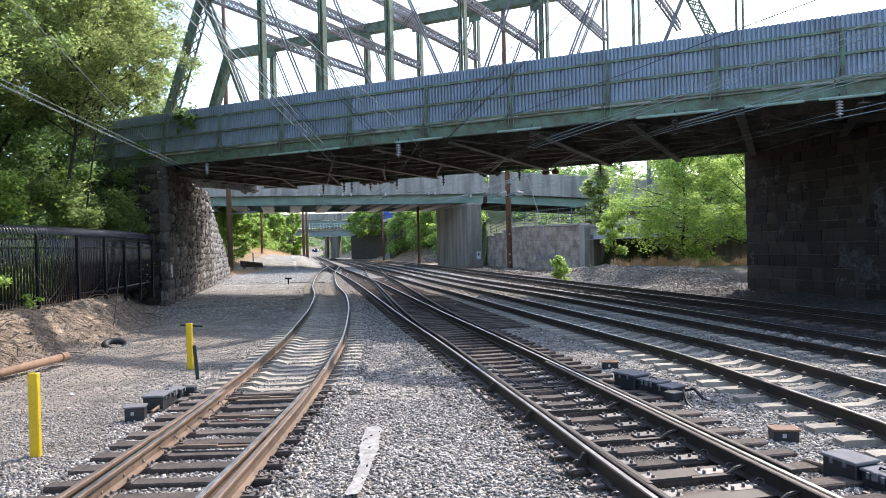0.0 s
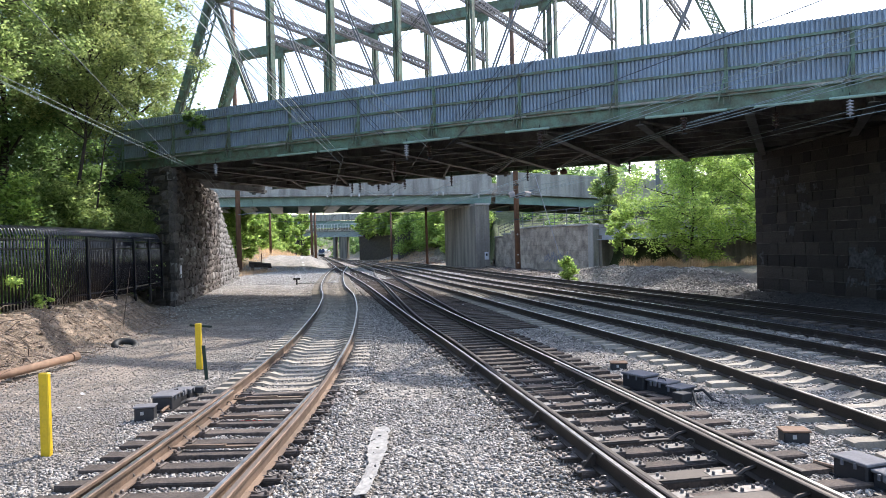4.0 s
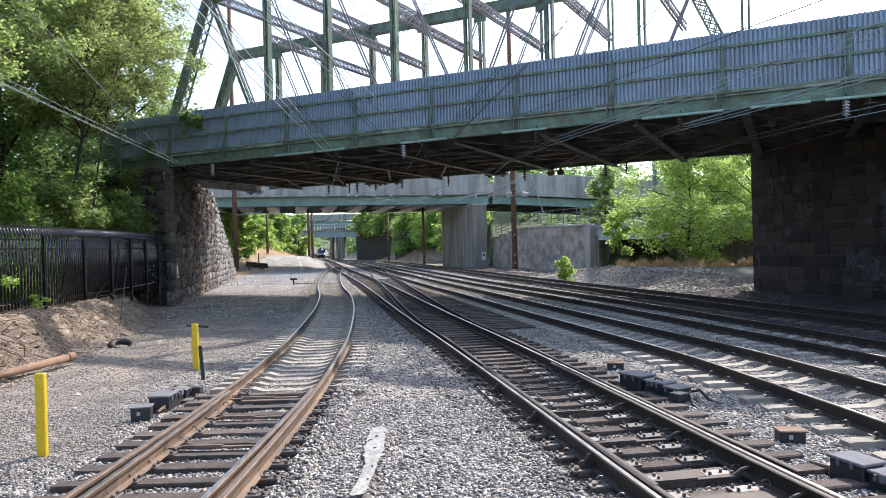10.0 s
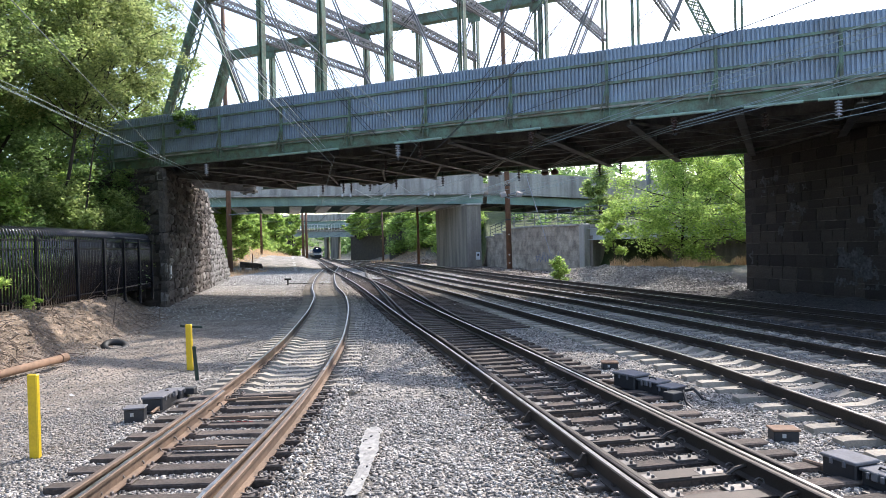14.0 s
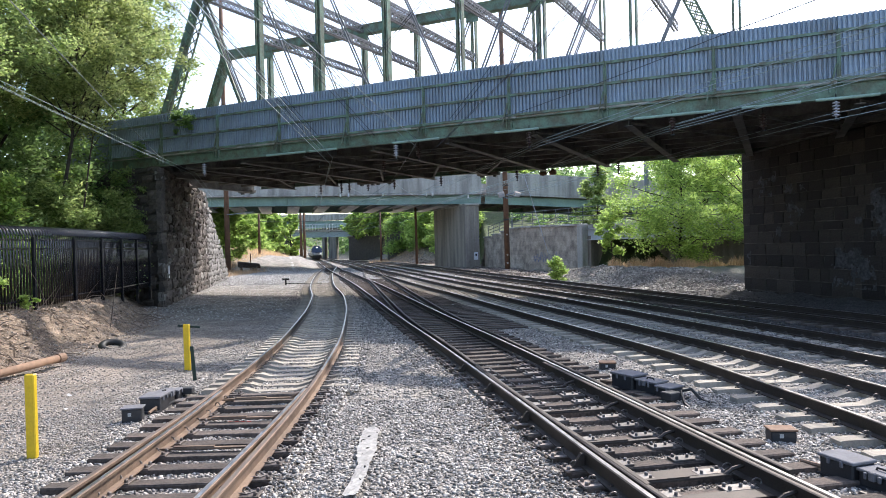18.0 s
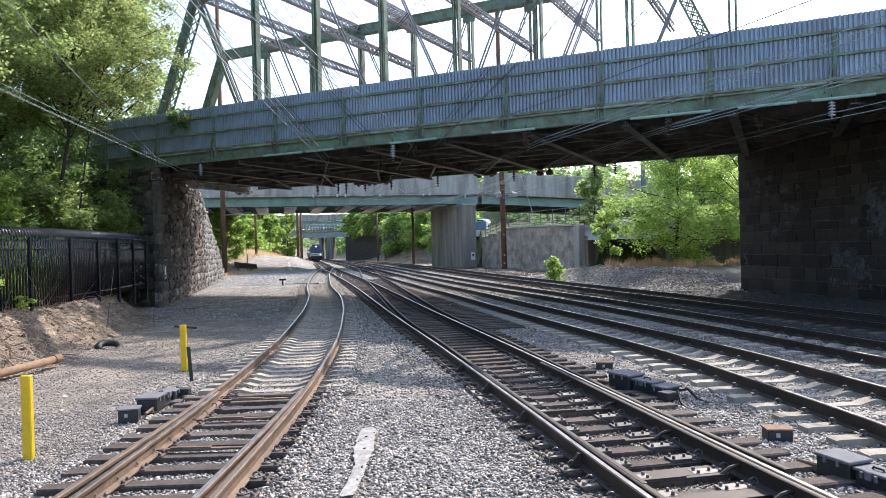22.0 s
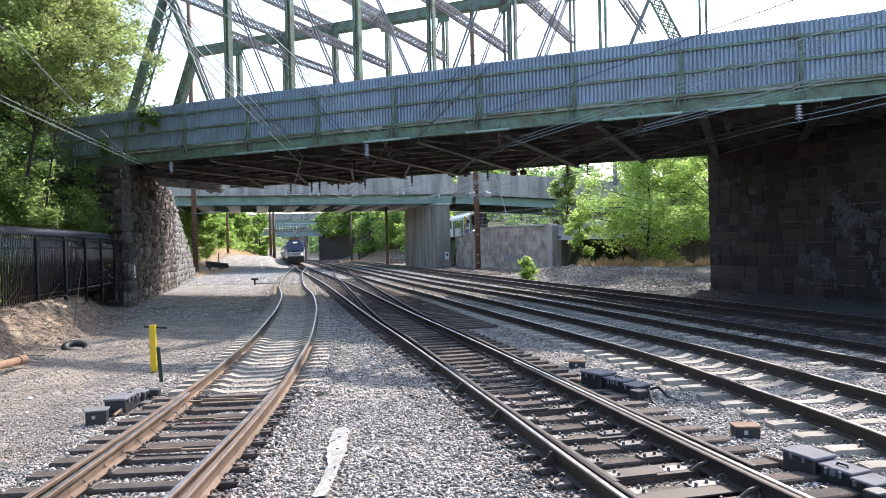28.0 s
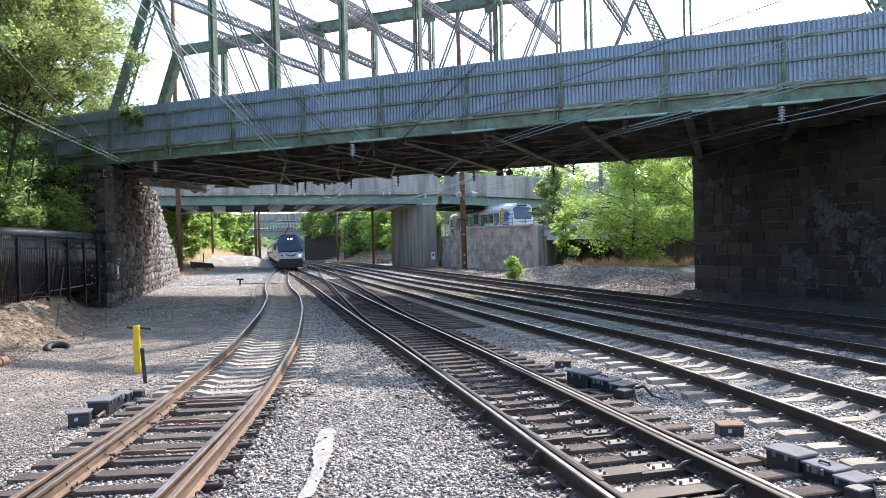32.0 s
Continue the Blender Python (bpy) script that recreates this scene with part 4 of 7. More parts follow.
# the wall pier stands parallel to the tracks
PIER = pose(-24.1, 74.88, -0.38, 0, 0, 18.5) @ Matrix.Diagonal((1.17, 1.17, 1.17, 1))
TO_B2 = B2.inverted() @ PIER
for name, bm, mat, lab in (("pier", prism([(23.9, -1.5), (25.4, -1.5), (25.4, 8.6), (23.9, 8.6)], -0.8, [6.5] * 4), M_CONCDARK, "rain-streaked concrete wall pier"),
                           ("post", box((24.6, -0.7, 8.6), (0.16, 0.16, 2.8), None, 0.01), M_LRVPOST, "white steel post"),
                           ("pier_cap", box((24.65, 3.6, 6.45), (1.6, 10.4, 0.2), bevel=0.03), M_CONCRETE, "")):
    bm.transform(TO_B2)
    part(name, bm, mat, far_bridge, lab)


# ---- retaining wall of the light-rail line ----
SPREAD = Matrix.Translation(EYE) @ Matrix.Scale(1.17, 4) @ Matrix.Translation(-Vector(EYE))
WA, WB = Vector((4.5, 71.2, 0)), Vector((10.4, 52.0, 0))
wall = empty("retaining_wall", SPREAD @ pose(WA.x, WA.y, 0))
tagged(wall, "weathered concrete retaining wall with faded blue paint marks", "retaining wall", kind="structure")
wd = (WB - WA)
wl = wd.length
wu = wd / wl
wo = Vector((-wu.y, wu.x, 0)) * -1        # towards the tracks
if wo.x > 0:
    wo = -wo
steps = 9
for k in range(steps):
    p, q = wu * wl * k / steps, wu * wl * (k + 1) / steps - wu * 0.012
    h = 3.9 - 0.35 * k / steps - max(0.0, 0.85 - 0.26 * k)
    b = -wo * 0.7
    part("wall_core", prism([tuple((p - wo * 0.05).xy), tuple((q - wo * 0.05 + wu * 0.012).xy), tuple((q + b).xy), tuple((p + b).xy)], -0.6, [h - 0.01] * 4), M_MORTAR, wall)
    for j in range(11):
        z0, z1 = -0.6 + (h + 0.6) * j / 11, -0.6 + (h + 0.6) * (j + 1) / 11
        for half in (0, 1, 2):
            a_, b_ = p.lerp(q, (half + 0.4 * (j % 2)) / 3 if half or j % 2 == 0 else 0), p.lerp(q, min(1, (half + 1 + 0.4 * (j % 2)) / 3))
            part("block", box((a_ + b_) / 2 - wo * 0.1 + Vector((0, 0, (z0 + z1) / 2)), ((b_ - a_).length - 0.008, 0.2, z1 - z0 - 0.008), along(p, q), 0.003), M_BLOCKWALL, wall)
    part("coping", box(((p + q) / 2 - wo * 0.3 + Vector((0, 0, h + 0.07))), ((q - p).length, 0.85, 0.14), along(p, q), 0.015), M_CONCRETE, wall)
part("end_pilaster", box(wu * (wl + 0.4) + Vector((0, 0, 1.5)) - wo * 0.25, (0.8, 0.9, 4.2), along((0, 0, 0), wu), 0.02), M_CONCRETE, wall)
M_TAG = material("faded_blue_spray_paint", (0.13, 0.155, 0.24), 0.8, 0, 20, 0.3, (0.32, 0.29, 0.26), 5, 0.7)
rg = random.Random(21)
for k in range(15):
    at = wu * (11.9 + 0.33 * k) + wo * 0.008 + Vector((0, 0, 0.75 + rg.uniform(0, 0.2)))
    bm = bmesh.new()
    for _ in range(2):
        add_beam(bm, at + wu * rg.uniform(-0.12, 0.12), at + wu * rg.uniform(-0.2, 0.3) + Vector((0, 0, rg.uniform(0.25, 0.75))), 0.012, rg.uniform(0.05, 0.1))
    add_beam(bm, at + Vector((0, 0, 0.4)), at + wu * 0.3 + Vector((0, 0, rg.uniform(0.2, 0.6))), 0.012, 0.06)
    part("paint_mark", bm, M_TAG, wall)


def railing(label, pts, posts, heights, mat, h):
    ob = empty("railing", SPREAD @ pose(*pts[0]))
    tagged(ob, label, "railing", "railings of the light-rail line")
    o = Vector(pts[0])
    for a, b in zip(pts, pts[1:]):
        a, b = Vector(a) - o, Vector(b) - o
        n = max(1, round((b - a).length / posts))
        for k in range(n + 1):
            p = a + (b - a) * k / n
            part("post", tube([p, p + Vector((0, 0, h))], 0.034, 6), mat, ob)
        for z in heights:
            part("rail", tube([a + Vector((0, 0, z)), b + Vector((0, 0, z))], 0.026, 6), mat, ob)
    return ob


back = -wo * 0.35
railing("grey steel pipe railing on top of the retaining wall", [tuple(WA + back + wu * 0.3 + Vector((0, 0, 3.2))), tuple(WA + back + wu * 6.4 + Vector((0, 0, 3.9)))], 1.6, (0.3, 0.62, 0.95), M_RAILING, 1.0)
railing("grey four-bar pipe railing along the light-rail line", [tuple(WA + back + wu * 6.6 + Vector((0, 0, 3.85))), tuple(WB + back + Vector((0, 0, 3.68))), (17.5, 42.0, 3.5)], 2.2, (0.3, 0.63, 0.96, 1.3), M_RAILING, 1.35)
lb = empty("light_rail_bridge", SPREAD @ pose(10.7, 51.6, 0))
tagged(lb, "short light-rail bridge with pale grey steel girder", "bridge", kind="structure")
part("girder", add_ibeam(bmesh.new(), (0.1, -0.1, 2.9), (8.0, -10.6, 2.9), 0.4, 0.85, 0.04), M_PALEGREY, lb)
part("deck", prism([(0, 0), (8.0, -10.5), (12, -7.5), (4, 3)], 3.36, [3.62] * 4), M_CONCRETE, lb)
part("back_wall", prism([(3.6, 2.6), (11.8, -8.2), (12.2, -7.9), (4.0, 2.9)], -1.2, [3.36] * 4), M_CONCDARK, lb)
part("bearing_pier", box((0.6, 0.3, 1.1), (1.0, 1.4, 3.4), along((0, 0, 0), (8, -10.5, 0)), 0.02), M_CONCDARK, lb)

# ---- far bridges ----
fb = empty("girder_bridge", pose(-34, 186, dip(186)))
tagged(fb, "distant grey-blue girder bridge with pale railing on a dark stone abutment", "bridge", kind="structure")
part("girder", add_ibeam(bmesh.new(), (-6, 0, 6.75), (12, 0, 6.75), 0.5, 1.5, 0.06), M_FARGREY, fb)
bm = bmesh.new()
for k in range(13):
    add_box(bm, (-5.4 + 1.35 * k, -0.16, 6.75), (0.1, 0.2, 1.36))
part("stiffeners", bm, M_FARGREY, fb)
part("deck", box((3, 4.5, 7.62), (18, 9, 0.22)), M_CONCDARK, fb)
part("kerb", box((3, -0.3, 7.68), (18, 0.3, 0.3)), M_CONCRETE, fb)
rl = part("railing", beam((-6, -0.3, 9.5), (12, -0.3, 9.5), 0.1, 0.12), M_LRVPOST, fb, "pale steel railing")
part("rail", beam((-6, -0.3, 8.7), (12, -0.3, 8.7), 0.08, 0.08), M_LRVPOST, rl)
for k in range(25):
    part("post", box((-6 + 0.75 * k, -0.3, 8.7), (0.1, 0.1, 1.7)), M_LRVPOST, rl)
part("abutment", prism([(9.6, -0.8), (27, -24), (32, -20), (22, 8), (9.6, 8)], -0.8, [5.8, 8.3, 8.3, 5.8, 5.8]), M_STONEDARK, fb)
part("coping", beam((9.6, -0.8, 5.9), (27, -24, 8.4), 0.7, 0.3), M_CONCDARK, fb)
part("abutment", box((-8.2, 4, 2.5), (5, 9, 6)), M_STONEDARK, fb)
fc = empty("girder_bridge", pose(-46, 236, dip(236)))
tagged(fc, "distant teal highway bridge with concrete parapet", "bridge", kind="structure")
part("girder", box((8, 0, 11.4), (34, 0.6, 2.4)), M_TEAL, fc)
part("parapet", box((8, -0.5, 13.8), (34, 0.4, 2.2)), M_CONCRETE, fc)
part("deck", box((8, 6, 12.4), (34, 12, 0.5)), M_CONCDARK, fc)
bm = bmesh.new()
for k in range(16):
    add_box(bm, (-8 + 2.2 * k, -0.35, 11.4), (0.14, 0.12, 2.2))
part("stiffeners", bm, M_TEAL, fc)
for s, w in ((6.0, 0.8), (9.0, 2.6), (-8, 1.2), (20, 1.2)):
    part("column", box((s, 5, 5.0), (w, 6, 10.6)), M_CONCDARK, fc)
part("crossbeam", box((4, 2, 9.4), (24, 1.0, 1.2)), M_CONCRETE, fc)

# ---- plants ----
def leaf_cloud(name, centres, radii, count, size, mat, seed, flat=0.75):
    """Many small leaves scattered through overlapping clumps; thin towards their rims."""
    r = np.random.RandomState(seed)
    centres, radii = np.array(centres, float), np.array(radii, float)
    w = radii ** 2
    pick = r.choice(len(centres), count, p=w / w.sum())
    d = r.normal(size=(count, 3))
    d /= np.linalg.norm(d, axis=1)[:, None]
    rad = r.uniform(0.0, 1.0, count) ** 0.5 * (1 + 0.25 * r.normal(size=count))
    c = centres[pick] + d * (rad * radii[pick])[:, None] * np.array([1, 1, flat])
    a = r.normal(size=(count, 3)); a[:, 2] = a[:, 2] * 0.45 - 0.15
    a /= np.linalg.norm(a, axis=1)[:, None]
    b = np.cross(a, r.normal(size=(count, 3)) * np.array([0.6, 0.6, 1]))
    b /= np.linalg.norm(b, axis=1)[:, None]
    s = size * r.uniform(0.55, 1.45, count)[:, None]
    rows = [c - a * s, c + b * s * 0.55 - a * s * 0.15, c + a * s * 0.9, c - b * s * 0.5 + a * s * 0.05] if size < 0.2 else [c + b * s * 0.5 - a * s * 0.8, c + a * s, c - b * s * 0.5 - a * s * 0.6]
    k = len(rows)
    v = np.stack(rows, 1).reshape(-1, 3)
    me = bpy.data.meshes.new(name)
    me.vertices.add(k * count); me.loops.add(k * count); me.polygons.add(count)
    me.vertices.foreach_set("co", v.astype(np.float32).ravel())
    me.loops.foreach_set("vertex_index", np.arange(k * count, dtype=np.int32))
    me.polygons.foreach_set("loop_start", np.arange(0, k * count, k, dtype=np.int32))
    me.update(calc_edges=True)
    me.materials.append(mat)
    return me


def tree(x, y, height, spread, mat, label, seed, leaves=9000, size=0.12, base=None, trunk=0.16, low=0.3, limbs=14, lean=(0, 0), clump=0.17):
    """A tapered, slightly crooked trunk, limbs that fork into twigs, and a clump of leaves at each twig."""
    r = random.Random(seed)
    z0 = float(ground_z(x, y)) - 0.1 if base is None else base
    ob = empty("tree", pose(x, y, z0))
    tagged(ob, label, "tree", "trees along the line")
    bm = bmesh.new()
    top = Vector((lean[0], lean[1], height * 0.9))
    path = [Vector((0, 0, 0))]
    for u in (0.25, 0.5, 0.75, 1.0):
        path.append(top * u + Vector((r.uniform(-.03, .03), r.uniform(-.03, .03), 0)) * height * (u < 1))
    add_tube(bm, path, [trunk * 1.3, trunk, trunk * 0.7, trunk * 0.4, trunk * 0.1], 8)

    def on_trunk(u):
        f = u * 4
        i = min(int(f), 3)
        return path[i].lerp(path[i + 1], f - i)

    cs, rs = [], []
    for k in range(limbs):
        u = low + (1 - low) * (k + r.random()) / limbs
        a = k * 2.399 + r.uniform(-.5, .5)
        shape = math.sin(math.pi * (0.16 + 0.84 * ((u - low) / (1 - low)) ** 0.8))
        reach = spread * (0.35 + 0.72 * shape) * r.uniform(0.65, 1.1)
        root = on_trunk(max(0.12, u * 0.86))
        tip = Vector((math.cos(a) * reach + lean[0] * u, math.sin(a) * reach + lean[1] * u, height * u + r.uniform(-.3, .5)))
        mid = root.lerp(tip, 0.5) + Vector((0, 0, 0.06 * height * r.uniform(-.2, 1)))
        add_tube(bm, [root, mid, tip], [trunk * 0.42, trunk * 0.26, trunk * 0.07], 5)
        for j in range(5):
            v = 0.3 + 0.7 * (j + r.random()) / 5
            p = root.lerp(mid, v * 2) if v < 0.5 else mid.lerp(tip, v * 2 - 1)
            q = p + Vector((r.uniform(-1, 1), r.uniform(-1, 1), r.uniform(-.55, .8))) * spread * 0.28
            add_tube(bm, [p, q], [trunk * 0.12, trunk * 0.03], 3, False)
            cs.append(q); rs.append(spread * clump * r.uniform(0.7, 1.35))
        cs.append(tip); rs.append(spread * clump * r.uniform(0.8, 1.3))
    part("trunk", bm, M_BARK, ob)
    part("crown", leaf_cloud("crown", cs, rs, leaves, size, mat, seed), None, ob)
    return ob


def thicket(name, boxes, mat, label, seed, leaves, size, category="shrubs", top=None):
    """A tangle of undergrowth over the ground: clumps set at random in plan boxes (x0, x1, y0, y1, clumps, radius, lift)."""
    r = random.Random(seed)
    cs, rs = [], []
    for x0, x1, y0, y1, k, rad, lift in boxes:
        for _ in range(k):
            x, y = r.uniform(x0, x1), r.uniform(y0, y1)
            q = rad * r.uniform(0.6, 1.3)
            cs.append((x, y, float(ground_z(x, y)) + q * 0.45 + r.random() * lift)); rs.append(q)
    ob = new(name, leaf_cloud(name, cs, rs, leaves, size, mat, seed))
    return tagged(ob, label, category, kind="stuff")


# the wooded bank behind the fence
tree(-15.75, 28.5, 14.5, 3.7, M_LEAFOLIVE, "tall sunlit olive-green tree rising behind the black fence", 1, 60000, 0.06, low=0.56, limbs=30, lean=(1.3, 0.2), trunk=0.085, clump=0.15)
tree(-15.2, 29.3, 13.5, 2.9, M_LEAFOLIVE, "slender twin-stemmed olive-green tree behind the black fence", 102, 22000, 0.06, low=0.6, limbs=20, lean=(1.2, 0.6), trunk=0.045, clump=0.17)
tree(-19.6, 37.5, 17, 4.4, M_LEAF, "tall leafy tree beside the bridge approach", 31, 15000, 0.13, base=0.6, low=0.5, limbs=22, lean=(0.8, 0.3), trunk=0.2)
tree(-16.4, 21.0, 13, 4.0, M_LEAF, "tall leafy tree behind the black fence", 2, 46000, 0.062, low=0.45, limbs=20, trunk=0.18, clump=0.14)
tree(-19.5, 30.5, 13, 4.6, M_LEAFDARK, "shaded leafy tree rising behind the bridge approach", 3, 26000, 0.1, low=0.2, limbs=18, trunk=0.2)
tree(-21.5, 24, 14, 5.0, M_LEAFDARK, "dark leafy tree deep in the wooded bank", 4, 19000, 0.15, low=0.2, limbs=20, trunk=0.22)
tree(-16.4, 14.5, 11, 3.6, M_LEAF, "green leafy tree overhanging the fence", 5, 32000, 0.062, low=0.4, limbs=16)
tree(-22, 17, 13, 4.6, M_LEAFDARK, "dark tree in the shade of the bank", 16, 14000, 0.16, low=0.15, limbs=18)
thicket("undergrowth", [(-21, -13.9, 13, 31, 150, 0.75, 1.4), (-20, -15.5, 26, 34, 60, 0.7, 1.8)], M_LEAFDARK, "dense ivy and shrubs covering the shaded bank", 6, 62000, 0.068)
# brambles in the brightened leaves, sun on them put into the colour
thicket("bramble", [(-16.8, -14.2, 22, 26.5, 34, 0.5, 1.9), (-15.2, -13.9, 28, 31.5, 20, 0.42, 1.5)], M_LEAFBRIGHT, "sunlit brambles on the bank above the fence", 26, 13000, 0.07)


def draping(name, boxes, mat, label, seed, leaves, size):
    """Ivy and creepers over steep faces: clumps in boxes (x0, x1, y0, y1, z0, z1, clumps, radius)."""
    r = random.Random(seed)
    cs, rs = [], []
    for x0, x1, y0, y1, z0, z1, k, rad in boxes:
        for _ in range(k):
            u = r.random()
            cs.append((x0 + (x1 - x0) * u, y0 + (y1 - y0) * u + r.uniform(-.4, .4), r.uniform(z0, z1))); rs.append(rad * r.uniform(0.6, 1.4))
    return tagged(new(name, leaf_cloud(name, cs, rs, leaves, size, mat, seed)), label, "ivy", kind="stuff")


draping("ivy", [(-23.5, -15.0, 37.6, 33.9, 0.6, 6.0, 95, 0.5), (-21, -15.2, 31, 32, 0.5, 3.6, 70, 0.6), (-20, -13.9, 24, 24, 0.5, 3.6, 60, 0.6), (-20, -13.6, 19, 19.5, 0.5, 4.5, 60, 0.8)], M_LEAFDARK, "dark ivy covering the bank and abutment end", 61, 62000, 0.064)
# dark-leaved filling: deep shade behind the fence, put into the leaf colour
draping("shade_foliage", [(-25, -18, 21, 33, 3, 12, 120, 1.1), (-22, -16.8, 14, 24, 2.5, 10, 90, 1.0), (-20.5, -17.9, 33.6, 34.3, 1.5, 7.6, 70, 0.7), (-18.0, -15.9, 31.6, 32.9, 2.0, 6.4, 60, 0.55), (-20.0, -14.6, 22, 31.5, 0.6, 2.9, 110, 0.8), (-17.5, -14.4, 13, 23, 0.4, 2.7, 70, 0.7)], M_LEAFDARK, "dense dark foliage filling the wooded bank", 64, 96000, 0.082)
draping("bank_shrubs", [(-16.8, -14.1, 29.2, 31.4, 2.0, 5.0, 46, 0.42), (-15.6, -13.95, 25.5, 28.5, 1.6, 3.9, 26, 0.38)], M_LEAF, "green shrubs crowding the bank above the fence", 68, 26000, 0.068)
draping("bank_shrubs", [(-16.4, -14.5, 25.8, 27.6, 2.2, 5.2, 52, 0.42), (-15.8, -14.2, 29.6, 30.6, 2.0, 4.4, 24, 0.4)], M_LEAF, "green shrubs hiding the foot of the bank trees", 69, 26000, 0.064)
# creepers lit by colour: the brightened leaves stand in for sun here
draping("ivy", [(-16.6, -15.5, 30.5, 31.2, 3.0, 6.0, 14, 0.3), (-18.5, -15.0, 23, 24.5, 2.6, 5.2, 22, 0.5)], M_LEAFBRIGHT, "sunlit creepers on the bank above the fence", 62, 12000, 0.075)
draping("ivy", [(-12.6, -11.5, 33.1, 32.5, 8.0, 8.9, 12, 0.2), (-14.6, -14.3, 34.0, 33.9, 6.9, 7.5, 5, 0.25)], M_LEAFDARK, "creeper hanging over the bridge fence", 63, 2200, 0.06)
tree(-20.5, 20.5, 14, 4.6, M_LEAF, "leafy tree high on the wooded bank", 17, 17000, 0.12, low=0.3, limbs=18, trunk=0.18)
tree(-25.5, 30.5, 15, 5.2, M_LEAFDARK, "leafy tree at the back of the wooded bank", 18, 16000, 0.2, low=0.2, limbs=18, trunk=0.2)
tree(-28, 22, 15, 5.5, M_LEAFDARK, "dark tree at the back of the wooded bank", 20, 16000, 0.2, low=0.15, limbs=18, trunk=0.2)
tree(-19.6, 43.5, 13.5, 4.2, M_LEAF, "leafy tree rising behind the bridge approach fence", 21, 13000, 0.13, base=5.5, low=0.15, limbs=20, trunk=0.18)
draping("ivy", [(-19, -14.3, 36.0, 33.4, 0.4, 6.4, 70, 0.3), (-15.8, -14.1, 33.8, 33.1, 1.6, 3.8, 30, 0.3)], M_LEAF, "green ivy climbing the end of the stone abutment", 67, 17000, 0.07)
draping("back_foliage", [(-44, -27, 20, 42, 2, 15, 150, 1.9), (-36, -28, 12, 24, 1, 12, 90, 1.7), (-32, -24, 34, 44, 3, 11, 90, 1.6)], M_LEAFDARK, "deep green foliage at the back of the wooded bank", 65, 50000, 0.26)
# right of the tracks
tree(16.9, 48.8, 9.8, 4.2, M_LEAFBRIGHT, "bright green sunlit tree among dry grass", 7, 36000, 0.092, clump=0.19, low=0.09, limbs=30, trunk=0.12)
tree(20.9, 46.8, 10.6, 3.4, M_LEAFBRIGHT, "broad bright green tree beside the stone abutment", 8, 22000, 0.09, clump=0.15, low=0.1, limbs=24, trunk=0.12)
tree(12.95, 52.4, 4.8, 1.3, M_LEAFBRIGHT, "slender bright green sapling before the light-rail bridge", 9, 4200, 0.11, clump=0.24, low=0.2, limbs=11, trunk=0.05)
tree(30.5, 72.5, 14.8, 5.8, M_LEAFBRIGHT, "tall green tree behind the light-rail line", 10, 16000, 0.22, low=0.1, limbs=18)
tree(15.0, 66.5, 6.4, 1.9, M_LEAF, "olive-green tree behind the light-rail railing", 11, 7000, 0.14, low=0.1, limbs=16, trunk=0.08, clump=0.22)
tree(23.5, 62.0, 10.5, 3.8, M_LEAF, "green tree behind the light-rail line", 14, 12000, 0.16, low=0.1, limbs=18, clump=0.18)
tree(14.3, 138, 12.5, 5.0, M_LEAFBRIGHT, "distant green tree on the far slope", 12, 12000, 0.32, low=0.1, limbs=14)
tree(15.2, 131, 9.6, 2.8, M_LEAFBRIGHT, "distant slender green tree beyond the second bridge", 13, 9000, 0.3, low=0.1, limbs=12)
thicket("slope_shrubs", [(12.8, 30, 96, 128, 64, 0.9, 0.3), (16, 34, 68, 92, 50, 1.0, 0.4)], M_LEAFDARK, "green shrubs on the slope behind the light-rail line", 33, 20000, 0.2)
tree(7.55, 45.2, 1.55, 0.55, M_LEAFBRIGHT, "small bright green bush beside the outer track", 27, 2600, 0.075, low=0.08, limbs=16, trunk=0.03, clump=0.42)
# on top of the far wall; brightened leaf colour stands in for haze
for x, y, h, s, sd in ((-20.5, 173, 7.0, 3.0, 71), (-17.0, 168, 7.5, 3.0, 72), (-22.3, 179, 6.0, 2.4, 73), (-13.5, 166, 7.5, 3.2, 74)):
    tree(x, y, h, s, M_LEAFBRIGHT, "leafy tree on top of the far stone wall", sd, 7000, 0.28, base=5.3, low=0.06, limbs=16, trunk=0.12, clump=0.2)
# far woods, both sides; backlight and haze are put into the brighter leaves
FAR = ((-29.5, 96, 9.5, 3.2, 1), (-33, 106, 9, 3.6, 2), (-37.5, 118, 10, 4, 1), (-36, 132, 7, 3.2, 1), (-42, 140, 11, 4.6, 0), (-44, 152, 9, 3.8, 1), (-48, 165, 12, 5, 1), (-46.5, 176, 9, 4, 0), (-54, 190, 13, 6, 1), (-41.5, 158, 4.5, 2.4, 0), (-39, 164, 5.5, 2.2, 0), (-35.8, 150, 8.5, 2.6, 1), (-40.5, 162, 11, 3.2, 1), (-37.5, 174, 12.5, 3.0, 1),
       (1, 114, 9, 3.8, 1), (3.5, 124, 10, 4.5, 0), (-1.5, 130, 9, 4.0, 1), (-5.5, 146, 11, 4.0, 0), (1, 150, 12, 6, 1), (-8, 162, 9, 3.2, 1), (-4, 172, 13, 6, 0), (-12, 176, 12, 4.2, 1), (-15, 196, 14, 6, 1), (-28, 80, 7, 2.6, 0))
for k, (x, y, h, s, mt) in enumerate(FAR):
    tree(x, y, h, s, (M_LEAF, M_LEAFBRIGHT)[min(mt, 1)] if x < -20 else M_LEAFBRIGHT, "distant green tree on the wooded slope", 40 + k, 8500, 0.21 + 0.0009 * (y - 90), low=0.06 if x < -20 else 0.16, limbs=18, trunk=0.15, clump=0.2)
